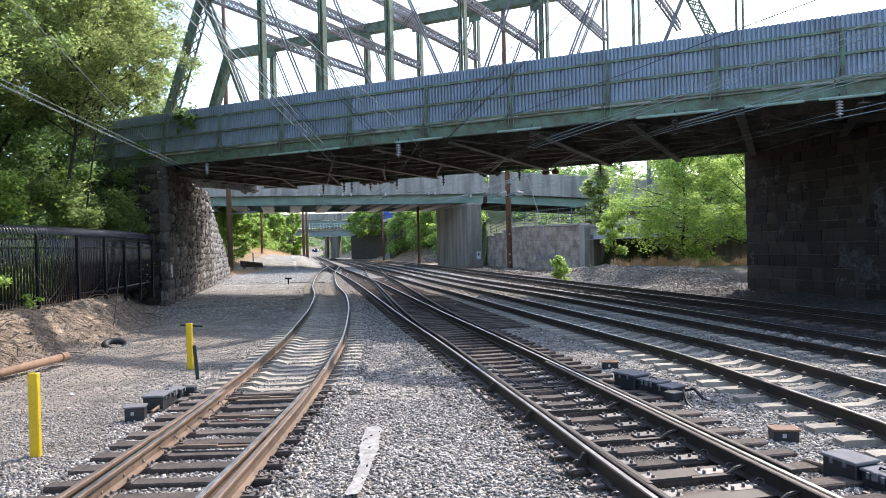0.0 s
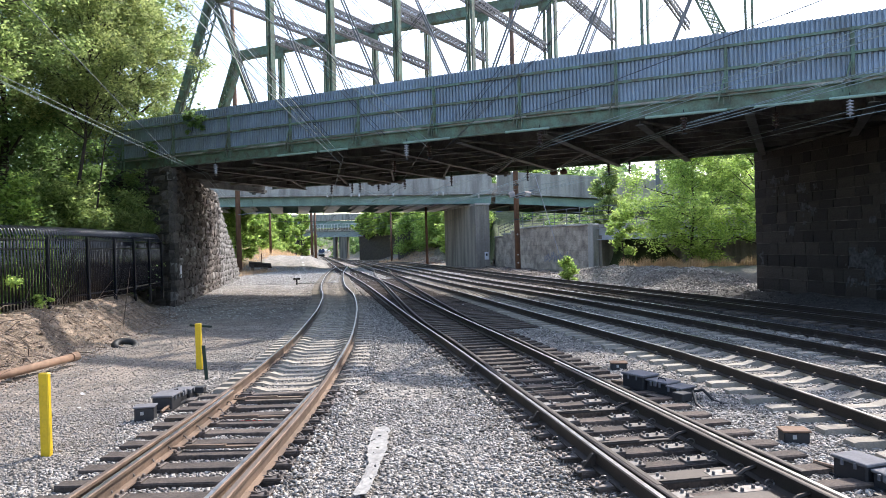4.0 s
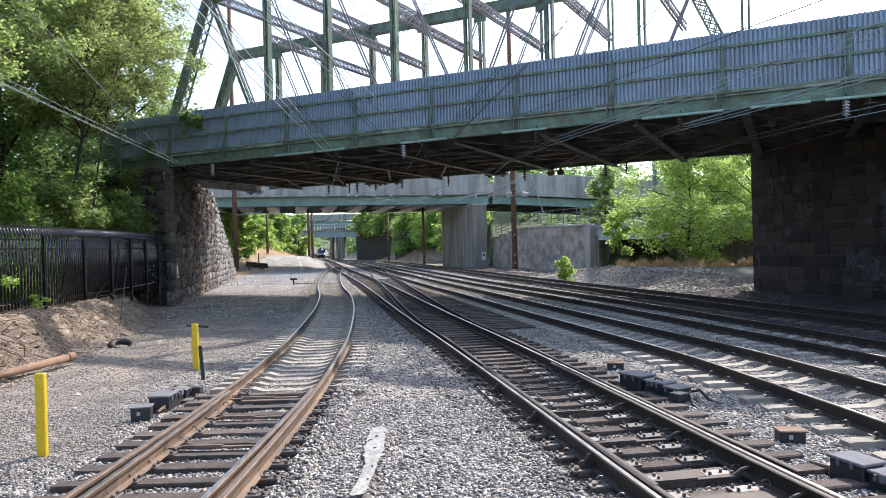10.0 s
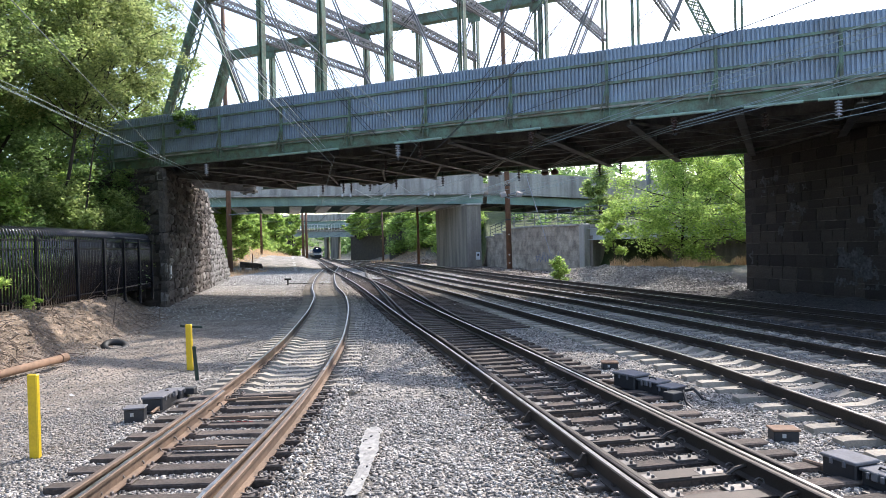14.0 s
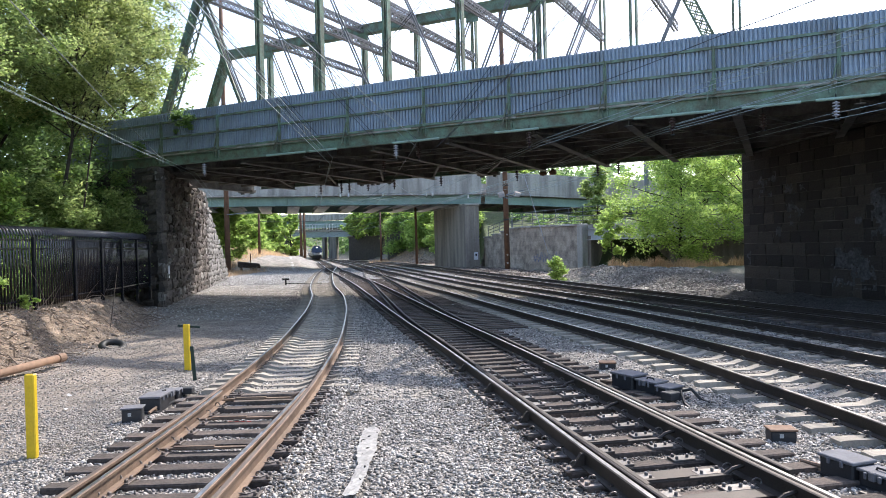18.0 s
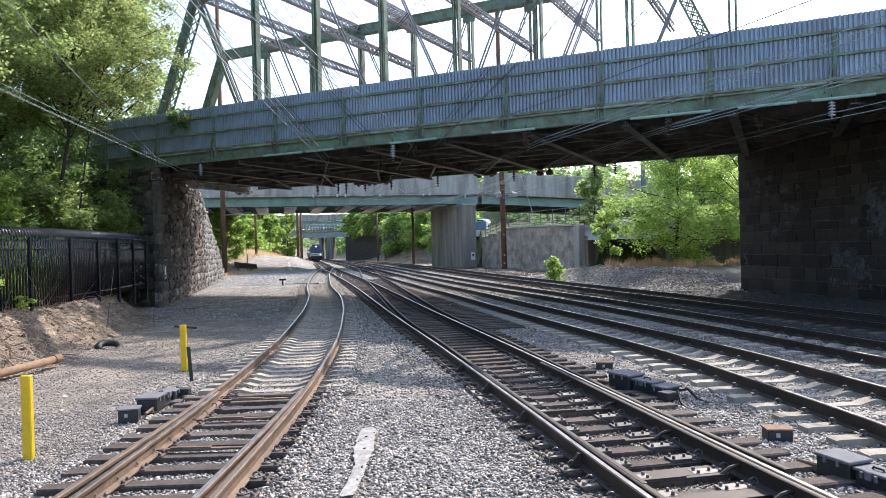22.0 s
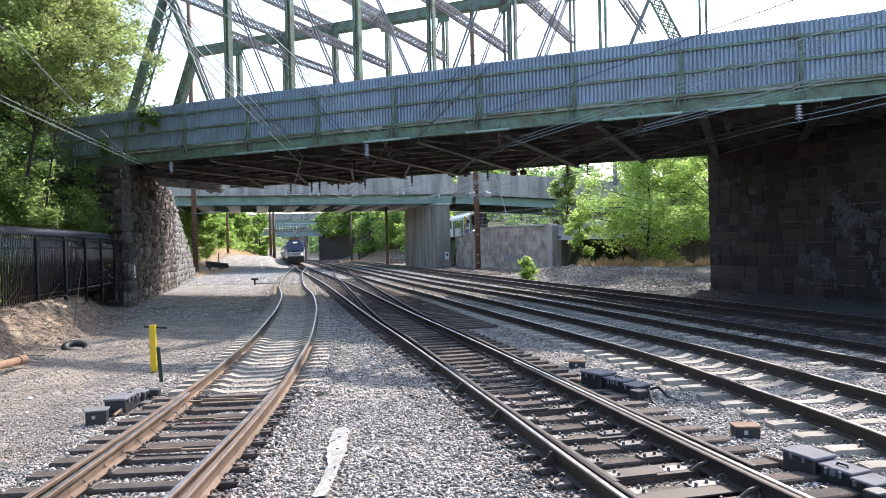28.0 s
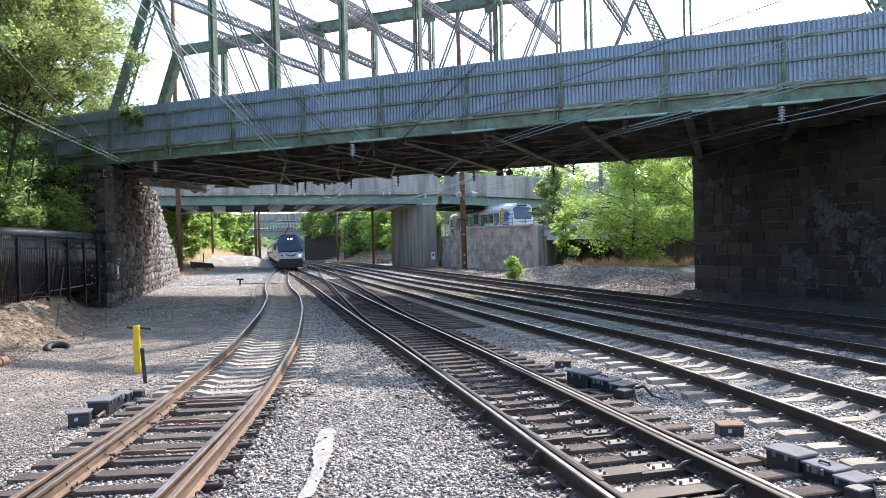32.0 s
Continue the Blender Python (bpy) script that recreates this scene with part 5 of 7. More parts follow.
thicket("far_shrubs", [(-46, -34, 104, 140, 60, 1.6, 0.8), (-2, 3, 140, 165, 30, 2.0, 1.0), (-6.5, 6, 131, 142, 100, 1.7, 5.5), (-6, 5, 128, 142, 60, 1.7, 8.0), (-10.5, -5, 142, 152, 60, 1.7, 7.5), (-62, -45, 130, 200, 60, 2.3, 1.5), (-37.5, -35, 138, 150, 10, 1.0, 0.6)], M_LEAFBRIGHT, "distant shrubs on the slopes beside the line", 28, 90000, 0.26)

thicket("far_woods", [(-130, -66, 215, 300, 90, 6.0, 15.0), (-28, 0, 262, 330, 90, 6.0, 16.0), (-120, -84, 270, 350, 60, 6.0, 16.0), (-100, -35, 500, 560, 60, 9.0, 10.0), (-82, -56, 205, 262, 60, 5.0, 13.0), (-14, 60, 200, 260, 90, 6.0, 15.0), (-56, -34, 320, 420, 60, 4.0, 5.0), (-102, -76, 380, 470, 50, 5.0, 6.0), (-84, -52, 490, 540, 40, 5.0, 6.0), (20, 60, 160, 200, 50, 5.0, 9.0), (-75, -50, 150, 215, 60, 4.0, 9.0)], M_LEAFDARK, "distant wooded skyline", 29, 80000, 1.0, "woods")


def blades(name, boxes, label, seed, count, height, mat):
    """Upright dry stalks."""
    r = np.random.RandomState(seed)
    vs = []
    for x0, x1, y0, y1, w in boxes:
        n = int(count * w)
        x, y = r.uniform(x0, x1, n), r.uniform(y0, y1, n)
        z = ground_z(x, y)
        h = height * r.uniform(0.35, 1.2, n) * np.clip(0.55 + 0.9 * lumps(x, y, 1.9), 0.06, 1.15)
        a = r.uniform(0, 6.28, n)
        dx, dy = 0.014 * np.cos(a), 0.014 * np.sin(a)
        lx, ly = r.normal(0, 0.14, n) * h, r.normal(0, 0.14, n) * h
        vs.append(np.stack([np.c_[x - dx, y - dy, z - 0.03], np.c_[x + dx, y + dy, z - 0.03], np.c_[x + lx, y + ly, z + h]], 1).reshape(-1, 3))
    v = np.vstack(vs)
    n = len(v) // 3
    me = bpy.data.meshes.new(name)
    me.vertices.add(3 * n); me.loops.add(3 * n); me.polygons.add(n)
    me.vertices.foreach_set("co", v.astype(np.float32).ravel())
    me.loops.foreach_set("vertex_index", np.arange(3 * n, dtype=np.int32))
    me.polygons.foreach_set("loop_start", np.arange(0, 3 * n, 3, dtype=np.int32))
    me.update(calc_edges=True)
    me.materials.append(mat)
    return tagged(new(name, me), label, "grass", kind="stuff")


blades("dry_grass", [(13.0, 16.0, 48.0, 49.6, 0.22), (15.0, 21.5, 45.6, 47.6, 0.45), (12.0, 13.4, 49.4, 50.4, 0.06), (-28.5, -21.4, 67, 86, 0.5), (14.0, 17.5, 47.0, 48.2, 0.2)], "tall dry tan grass beside the rubble and trees", 31, 13000, 0.62, M_GRASS)
blades("far_dry_grass", [(-13, -3, 122, 152, 0.35), (-36, -27.5, 92, 128, 0.8), (-40, -33, 128, 150, 0.4)], "dry tan grass on the far bank", 32, 16000, 0.75, M_GRASS)


# ---- loose stones ----
def stones(name, label, pts, sizes, seed, fine, mat=None):
    """Angular crushed stones, one mesh."""
    r = np.random.RandomState(seed)
    base = np.array([(1, 0, 0), (-1, 0, 0), (0, 1, 0), (0, -1, 0), (0, 0, 1), (0, 0, -1)], float)
    tri = np.array([(0, 2, 4), (2, 1, 4), (1, 3, 4), (3, 0, 4), (2, 0, 5), (1, 2, 5), (3, 1, 5), (0, 3, 5)])
    if fine:
        # a chipped block: eight corners, no two faces square
        base = np.array([(x, y, z) for x in (-1, 1) for y in (-1, 1) for z in (-1, 1)], float) * 0.72
        tri = np.array([(0, 1, 3), (0, 3, 2), (4, 6, 7), (4, 7, 5), (0, 4, 5), (0, 5, 1), (2, 3, 7), (2, 7, 6), (0, 2, 6), (0, 6, 4), (1, 5, 7), (1, 7, 3)])
    n, k = len(pts), len(base)
    v = base[None] * r.uniform(0.6, 1.3, (n, k, 1)) * r.uniform((0.9, 0.65, 0.38), (1.75, 1.15, 0.75), (n, 3))[:, None] * sizes[:, None, None]
    q = r.normal(size=(n, 4)); q /= np.linalg.norm(q, axis=1)[:, None]
    w, x, y, z = q.T
    R = np.stack([1 - 2 * (y * y + z * z), 2 * (x * y - w * z), 2 * (x * z + w * y), 2 * (x * y + w * z), 1 - 2 * (x * x + z * z), 2 * (y * z - w * x), 2 * (x * z - w * y), 2 * (y * z + w * x), 1 - 2 * (x * x + y * y)], 1).reshape(n, 3, 3)
    v = np.einsum("nij,nkj->nki", R, v) * np.array([1, 1, 0.62]) + pts[:, None]
    f = (tri[None] + (np.arange(n) * k)[:, None, None]).reshape(-1)
    me = bpy.data.meshes.new(name)
    me.vertices.add(n * k); me.loops.add(len(f)); me.polygons.add(len(f) // 3)
    me.vertices.foreach_set("co", v.astype(np.float32).ravel())
    me.loops.foreach_set("vertex_index", f.astype(np.int32))
    me.polygons.foreach_set("loop_start", np.arange(0, len(f), 3, dtype=np.int32))
    me.update(calc_edges=True)
    me.materials.append(mat or M_STONES)
    return tagged(new(name, me), label, "gravel", kind="stuff")


def strew(seed, count, y0, y1, power, left=-7.2):
    """Places between two distances, denser near the eye, thinning on the dirt."""
    r = np.random.RandomState(seed)
    y = y0 + (y1 - y0) * r.uniform(0, 1, count) ** power
    half = 0.68 * y + 1.0
    x = r.uniform(-1, 1, count) * half
    keep = (x < 21.5 - 0.2 * y) & ((x > -5.0) | (r.uniform(0, 1, count) < np.clip((x + 7.2) / 2.0, 0.72, 1)))
    x, y = x[keep], y[keep]
    return np.c_[x, y, ground_z(x, y)], r


p, r_ = strew(71, 92000, 4.3, 11.5, 0.85)
s_ = 0.0105 + 0.016 * r_.uniform(0, 1, len(p)) ** 1.4; p[:, 2] += s_ * r_.uniform(0, 0.6, len(p))
g_ = p[:, 0] < -4.75 + 0.3 * lumps(p[:, 0], p[:, 1], 1.0)
b_ = (np.abs(p[:, 0] - np.interp(p[:, 1], [q[1] for q in TRACK_B], [q[0] for q in TRACK_B])) < r_.uniform(0.74, 1.75, len(p))) & ~g_
stones("ballast_stones", "brown greasy ballast stones between the main track's rails", p[b_], s_[b_], 81, False, M_STONESBROWN)
g_, t_ = g_ | b_, g_
stones("ballast_stones", "loose grey crushed ballast stones between the rails", p[~g_], s_[~g_] * 1.1, 72, True)
stones("yard_gravel", "dusty tan-grey gravel on the yard dirt", p[t_], s_[t_], 82, False, M_YARDSTONE)
p, r_ = strew(73, 92000, 10.5, 30, 0.8)
s_ = r_.uniform(0.018, 0.036, len(p)); p[:, 2] += s_ * 0.2
g_ = outer_dark(p[:, 0], p[:, 1]) > r_.uniform(0.1, 0.9, len(p))
y_ = p[:, 0] < -4.75 - 0.02 * np.maximum(p[:, 1] - 14, 0) ** 1.5 + 0.3 * lumps(p[:, 0], p[:, 1], 1.0)
stones("ballast_stones", "loose grey ballast stones farther along the tracks", p[~g_ & ~y_], s_[~g_ & ~y_], 74, False)
stones("yard_gravel", "dusty tan-grey gravel farther along the yard", p[y_], s_[y_] * 0.8, 83, False, M_YARDSTONE)
stones("ballast_stones", "dark ballast stones between the outer tracks", p[g_], s_[g_], 84, False, M_STONESDARK)
p, r_ = strew(79, 38000, 26, 56, 0.9, -14)
p = p[p[:, 0] > np.interp(p[:, 1], BANK_Y, BANK_X)]
s_ = r_.uniform(0.03, 0.06, len(p)); p[:, 2] += s_ * 0.2
g_ = outer_dark(p[:, 0], p[:, 1]) > r_.uniform(0.1, 0.9, len(p))
y_ = p[:, 0] < np.interp(p[:, 1], [q[1] for q in TRACK_A], [q[0] for q in TRACK_A]) - 1.9
stones("ballast_stones", "loose grey ballast stones under the bridge", p[~g_ & ~y_], s_[~g_ & ~y_], 80, False)
stones("yard_gravel", "haze-paled gravel on the yard under the bridge", p[y_], s_[y_] * 0.85, 86, False, M_PALEGRAVEL)
stones("ballast_stones", "dark ballast stones under the bridge", p[g_], s_[g_], 85, False, M_STONESDARK)
r_ = np.random.RandomState(89)
P_ = []
for ctrl, lo, hi, y0, y1, k, low in ((TRACK_A, 1.0, 1.5, 12, 40, 6500, 0), (TRACK_A, 1.02, 1.3, 4.5, 12, 1800, 0), (TRACK_B, -1.7, -1.1, 5, 34, 5000, 0.05)):
    y = y0 + (y1 - y0) * r_.uniform(0, 1, k) ** 1.2
    x = np.interp(y, [p[1] for p in ctrl], [p[0] for p in ctrl]) + r_.uniform(lo, hi, k)
    P_.append(np.c_[x, y, r_.uniform(-0.225, -0.185, k) - low])
p = np.vstack(P_)
stones("ballast_stones", "grey ballast stones heaped over the tie ends", p, r_.uniform(0.02, 0.042, len(p)), 90, False)
y = r_.uniform(7.0, 9.5, 12); x = -0.97 + r_.uniform(-0.14, 0.14, 12)
stones("stray_stones", "small dark stones lying on the pale sheet", np.c_[x, y, 0 * x - 0.195], r_.uniform(0.012, 0.028, 12), 97, False, M_STONESDARK)
r_ = np.random.RandomState(87)
y = 52 + 42 * r_.uniform(0, 1, 26000) ** 1.2; x = r_.uniform(-0.36, 0.03, 26000) * y - 3.5 + 0.1 * (90 - y)
p = np.c_[x, y, ground_z(x, y) + 0.02]
y_ = p[:, 0] < np.interp(p[:, 1], [q[1] for q in TRACK_A], [q[0] for q in TRACK_A]) - 1.9
s_ = r_.uniform(0.035, 0.075, len(p))
# both sets of stones here use the haze-paled gravel colour
stones("ballast_stones", "loose grey ballast stones beyond the bridge", p[~y_], s_[~y_], 88, False, M_PALEGRAVEL)
stones("yard_gravel", "haze-paled gravel on the yard beyond the bridge", p[y_], s_[y_], 98, False, M_PALEGRAVEL)
r_ = np.random.RandomState(101)
y = r_.uniform(56, 84, 6000); x = 9.4 - 0.22 * (y - 56) + r_.uniform(-4.6, 1.6, 6000)
p = np.c_[x, y, ground_z(x, y) + 0.02]
stones("wall_debris", "brown stones and debris at the foot of the retaining wall", p, r_.uniform(0.03, 0.12, len(p)) * r_.uniform(0.3, 1, len(p)), 102, False, M_STONESBROWN)
y = r_.uniform(104, 150, 5000); x = 1.2 - 0.205 * (y - 84) + r_.uniform(-1.5, 6.0, 5000)
p = np.c_[x, y, ground_z(x, y) + 0.03]
stones("slope_stones", "tan stones and earth on the far slope", p, r_.uniform(0.05, 0.2, len(p)) * r_.uniform(0.3, 1, len(p)), 103, False, M_CLOD)
r_ = np.random.RandomState(75)
y = r_.uniform(34, 54, 12000); x = 12.6 - 0.21 * (y - 30) + r_.uniform(-0.6, 5.5, 12000)
p = np.c_[x, y, ground_z(x, y) + 0.03]
stones("rubble_pile", "heap of grey broken rubble beside the outer track", p, r_.uniform(0.03, 0.11, len(p)) * r_.uniform(0.3, 1, len(p)), 76, False, M_RUBBLE)
r_ = np.random.RandomState(77)
y = r_.uniform(9, 32.5, 9000); x = np.interp(y, BANK_Y, BANK_X) - r_.uniform(-0.6, 2.6, 9000)
p = np.c_[x, y, ground_z(x, y) + 0.01]
stones("bank_stones", "stones and clods scattered on the dirt bank", p, r_.uniform(0.012, 0.05, len(p)) * r_.uniform(0.4, 1, len(p)), 78, False, M_CLOD)


r_ = np.random.RandomState(95)
y = r_.uniform(10, 29, 1800); x = np.interp(y, BANK_Y, BANK_X) - r_.uniform(-0.3, 2.6, 1800)
p = np.c_[x, y, ground_z(x, y) + 0.02]
stones("bank_clods", "large brown clods of earth on the dirt bank", p, r_.uniform(0.02, 0.1, len(p)) * r_.uniform(0.25, 1, len(p)), 96, False, M_CLOD)

# dead branches and brush on the bank, weeds along the fence
def brush(name, label, boxes, seed, category):
    r = random.Random(seed)
    bm = bmesh.new()
    for x0, x1, y0, y1, k, length, lift in boxes:
        for _ in range(k):
            x, y = r.uniform(x0, x1), r.uniform(y0, y1)
            p = Vector((x, y, float(ground_z(x, y)) + 0.03 + r.random() * 0.12))
            a, up = r.uniform(0, 6.28), r.uniform(-0.05, lift)
            q = p + Vector((math.cos(a), math.sin(a), up)) * length * r.uniform(0.5, 1.2)
            q.z = max(q.z, float(ground_z(q.x, q.y)) + 0.03)
            m = p.lerp(q, 0.5) + Vector((r.uniform(-.08, .08), r.uniform(-.08, .08), 0.07))
            w = r.uniform(0.004, 0.014)
            add_tube(bm, [p, m, q], [w, w * 0.8, w * 0.3], 4, False)
    return tagged(part(name, bm, M_STICK), label, category, kind="stuff")


brush("dead_branches", "tangle of dead grey-brown branches on the dirt bank", [(-11.2, -9.3, 12.5, 17, 150, 0.8, 0.5), (-12.2, -9.8, 16, 27, 90, 0.7, 0.3), (-8.5, -5.8, 9, 18, 7, 0.35, 0.1)], 91, "branches")
brush("dead_stalks", "thin dead stalks standing on the dirt bank", [(-12.2, -10.4, 13, 26, 16, 0.6, 3.0)], 92, "stalks")
thicket("weeds", [(-12.9, -12.3, 15.5, 19.6, 14, 0.26, 0.8), (-12.5, -12.1, 20.5, 23, 3, 0.15, 0.4)], M_LEAFBRIGHT, "sunlit green weeds growing through the fence", 93, 3600, 0.05, "weeds")

# ---- things beside the tracks ----
def thing(name, at, turn, label, category, group=""):
    return tagged(empty(name, pose(*at, 0, 0, turn)), label, category, group)


def gz(x, y):
    return float(ground_z(x, y))


# yellow marker posts
def marker_post(x, y, h, lean, extra):
    ob = thing("marker_post", (x, y, gz(x, y) - 0.12), -8, extra, "marker post", "yellow marker posts")
    bm = box((0, 0, h / 2 + 0.06), (0.135, 0.07, h + 0.12), pose(0, 0, 0, 0, lean, 0).to_3x3(), 0.012)
    part("post", bm, M_YELLOW, ob)
    return ob


marker_post(-5.22, 8.8, 1.06, -0.3, "yellow plastic marker post standing in gravel")
mp = marker_post(-5.55, 15.1, 1.0, -0.6, "yellow plastic marker post with dark green crossbar")
part("crossbar", box((0.02, 0.06, 1.06), (0.52, 0.03, 0.045), pose(0, 0, 0, 0, 4, 0).to_3x3(), 0.008), M_DARKGREEN, mp, "dark green crossbar")
st = thing("stake", (-4.91, 13.76, gz(-4.91, 13.76) - 0.1), 0, "thin dark green stake leaning in the gravel", "stake")
part("shaft", beam((0, 0, 0), (-0.06, 0, 0.78), 0.07, 0.02, 0.004), M_DARKGREEN, st)


# switch machines
def switch_machine(x, y, turn, label, scale=1.0):
    ob = thing("switch_machine", (x, y, gz(x, y) + 0.02), turn, label, "switch machine", "switch machines")
    k = scale
    c = part("gear_case", box((0, 0, 0.17 * k), (0.62 * k, 0.46 * k, 0.3 * k), None, 0.018), M_BOXDARK, ob)
    part("lid", box((0, 0, 0.335 * k), (0.66 * k, 0.5 * k, 0.035), None, 0.008), M_BOXGREY, c, "grey hinged lid")
    c = part("motor_case", box((0.62 * k, 0.02, 0.14 * k), (0.56 * k, 0.38 * k, 0.24 * k), None, 0.018), M_BOXDARK, ob)
    part("lid", box((0.62 * k, 0.02, 0.272 * k), (0.6 * k, 0.42 * k, 0.03), None, 0.008), M_BOXGREY, c, "grey hinged lid")
    part("padlock", box((0.62 * k, -0.2 * k, 0.24 * k), (0.07, 0.05, 0.09), None, 0.01), M_BOXGREY, ob)
    c = part("control_case", box((1.12 * k, 0, 0.12 * k), (0.36 * k, 0.42 * k, 0.2 * k), None, 0.015), M_BOXDARK, ob)
    part("lid", box((1.12 * k, 0, 0.235 * k), (0.4 * k, 0.46 * k, 0.028), None, 0.008), M_BOXGREY, c, "grey hinged lid")
    part("mount", box((0.5 * k, 0, 0.01), (1.9 * k, 0.3, 0.03)), M_BOXDARK, ob)
    for x, w, z in ((0.0, 0.46, 0.335), (0.62, 0.38, 0.272), (1.12, 0.42, 0.235)):
        for e in (-0.12, 0.12):
            part("latch", box(((x + e) * k, -(w / 2 + 0.012) * k, (z - 0.05) * k), (0.035, 0.03, 0.1 * k), None, 0.006), M_BOXGREY, ob)
        part("hinge_bar", tube([((x - 0.2) * k, (w / 2 + 0.03) * k, z * k), ((x + 0.2) * k, (w / 2 + 0.03) * k, z * k)], 0.014, 6), M_BOXDARK, ob)
    part("lid_handle", tube([(0.52 * k, 0, 0.285 * k), (0.54 * k, 0, 0.33 * k), (0.7 * k, 0, 0.33 * k), (0.72 * k, 0, 0.285 * k)], 0.012, 6), M_BOXDARK, ob)
    part("throw_bar", tube([(-0.3 * k, -0.1, 0.08), (-0.75 * k, -0.1, 0.06)], 0.022, 6), M_RAIL, ob)
    part("foot_plate", box((0.75 * k, -0.34 * k, 0.02), (0.34 * k, 0.2 * k, 0.03), None, 0.005), M_SLIDE, ob)
    part("side_case", box((1.42 * k, -0.3 * k, 0.1), (0.26 * k, 0.3 * k, 0.16 * k), None, 0.012), M_BOXDARK, ob)
    bm = bmesh.new()
    for j, s in enumerate((-0.12, 0.12)):
        add_tube(bm, [(1.25 * k, s, 0.1), (1.5 * k, s + 0.05, 0.16), (1.72 * k, s * 1.6, 0.02), (1.95 * k, s * 2.2, -0.03)], 0.024, 6)
    part("cable", bm, M_RUBBER, ob)
    for s in (-0.16, 0.16):
        part("bolt", lathe(bmesh.new(), [(0.02, 0), (0.02, 0.03), (0.012, 0.04)], (-0.36 * k, s * k, 0.02), 6), M_RAIL, ob)
    return ob


switch_machine(-4.66, 11.2, 92, "grey and black electric switch machine beside the siding", 0.68)
switch_machine(3.16, 11.85, -60, "black electric switch machine with grey lids beside the main track", 0.78)
switch_machine(4.16, 7.2, -72, "black electric switch machine with worn grey lids on wooden ties", 0.66)


def junction_box(x, y, turn, size, label, top):
    ob = thing("junction_box", (x, y, gz(x, y) + 0.0), turn, label, "junction box", "junction boxes")
    w, d, h = size
    part("body", box((0, 0, h / 2), (w, d, h), None, 0.012), M_BOXDARK, ob)
    part("lid", box((0, 0, h + 0.012), (w + 0.03, d + 0.03, 0.025), None, 0.006), top, ob)
    part("tag", box((-w * 0.1, -d / 2 - 0.004, h * 0.62), (0.045, 0.008, 0.05)), M_WHITE, ob, "white tag")
    return ob


junction_box(-4.7, 10.5, 12, (0.28, 0.22, 0.2), "small dark grey junction box in gravel", M_BOXGREY)
junction_box(4.17, 8.62, -6, (0.3, 0.22, 0.14), "small black junction box with rusty lid", M_RUST)
junction_box(3.28, 13.9, -6, (0.3, 0.24, 0.13), "small black junction box half sunk in ballast", M_RUST)

# tyre, pipe, boards, pale strip
ty = thing("tyre", (-9.25, 19.5, gz(-9.25, 19.5) + 0.0), 20, "worn black tyre half buried in the dirt bank", "tyre")
bm = bmesh.new()
add_tube(bm, [(0.27 * math.cos(a), 0.27 * math.sin(a), 0.02) for a in [2 * math.pi * k / 20 for k in range(21)]], 0.1, 10, False)
part("casing", bm, M_RUBBER, ty, m=pose(0, 0, -0.02, 22, 8, 0), smooth=True)
bm = bmesh.new()
add_tube(bm, [(0.325 * math.cos(a), 0.325 * math.sin(a), 0.02) for a in [2 * math.pi * k / 20 for k in range(21)]], 0.058, 6, False)
part("tread", bm, M_RUBBER, ty, m=pose(0, 0, -0.015, 22, 8, 0))
pp = thing("pipe", (-9.15, 14.2, -0.13), 0, "rusty brown steel pipe lying on the dirt", "pipe")
part("barrel", tube([(-0.9, -3.2, 0.03), (0, 0, 0.0), (0.25, 2.1, 0.02)], 0.09, 12), M_PIPE, pp, smooth=True)
part("collar", tube([(0.23, 1.9, 0.02), (0.25, 2.12, 0.02)], 0.105, 12), M_PIPE, pp)
ps = thing("pale_strip", (-1.0, 8.2, -0.262), 0, "torn strip of dirty grey-white sheeting lying on the ballast", "plastic sheet")
r = random.Random(8)
bm = bmesh.new()
rows = []
for k in range(31):
    u = k / 30
    y = -1.25 + 2.6 * u
    c = 0.02 + 0.04 * math.sin(5 * u) + 0.05 * max(0, u - 0.5)
    w = 0.07 + 0.05 * smooth(0.35, 0.6, u) - 0.06 * smooth(0.93, 1.0, u)
    rows.append([bm.verts.new((c + w * (e + r.uniform(-.14, .14) * (abs(e) > 0.9)), y + r.uniform(-.03, .03), 0.05 + 0.014 * r.random())) for e in (-1, -0.5, 0, 0.5, 1)])
for a, b in zip(rows, rows[1:]):
    for j in range(4):
        if r.random() > (0.1 if j == 3 else 0.02):
            bm.faces.new((a[j], a[j + 1], b[j + 1], b[j]))
part("sheet", bm, M_FILM, ps)
for x0, y0, x1, y1, lb_ in ((0.47, 12.2, 0.7, 10.9, "narrow grey board lying beside the main track"), (-2.05, 12.75, -1.95, 11.3, "narrow grey board lying beside the siding"), (0.95, 6.6, 1.3, 5.4, "short grey board beside the main track")):
    bd = thing("board", (x0, y0, -0.22), 0, lb_, "board", "loose boards")
    part("plank", beam((0, 0, 0), (x1 - x0, y1 - y0, 0), 0.07, 0.03, 0.004), M_BOARD, bd)
sw = thing("switch_target", (-11.4, 51.0, gz(-11.4, 51)), 0, "small black T-shaped switch target stand", "switch stand")
part("stem", box((0, 0, 0.2), (0.1, 0.1, 0.4), None, 0.01), M_BLACK, sw)
part("arm", box((0, 0, 0.42), (0.5, 0.08, 0.13), None, 0.01), M_BLACK, sw)
part("rod", beam((0.05, 0, 0.1), (2.6, 0.4, 0.05), 0.05, 0.05), M_BLACK, sw)

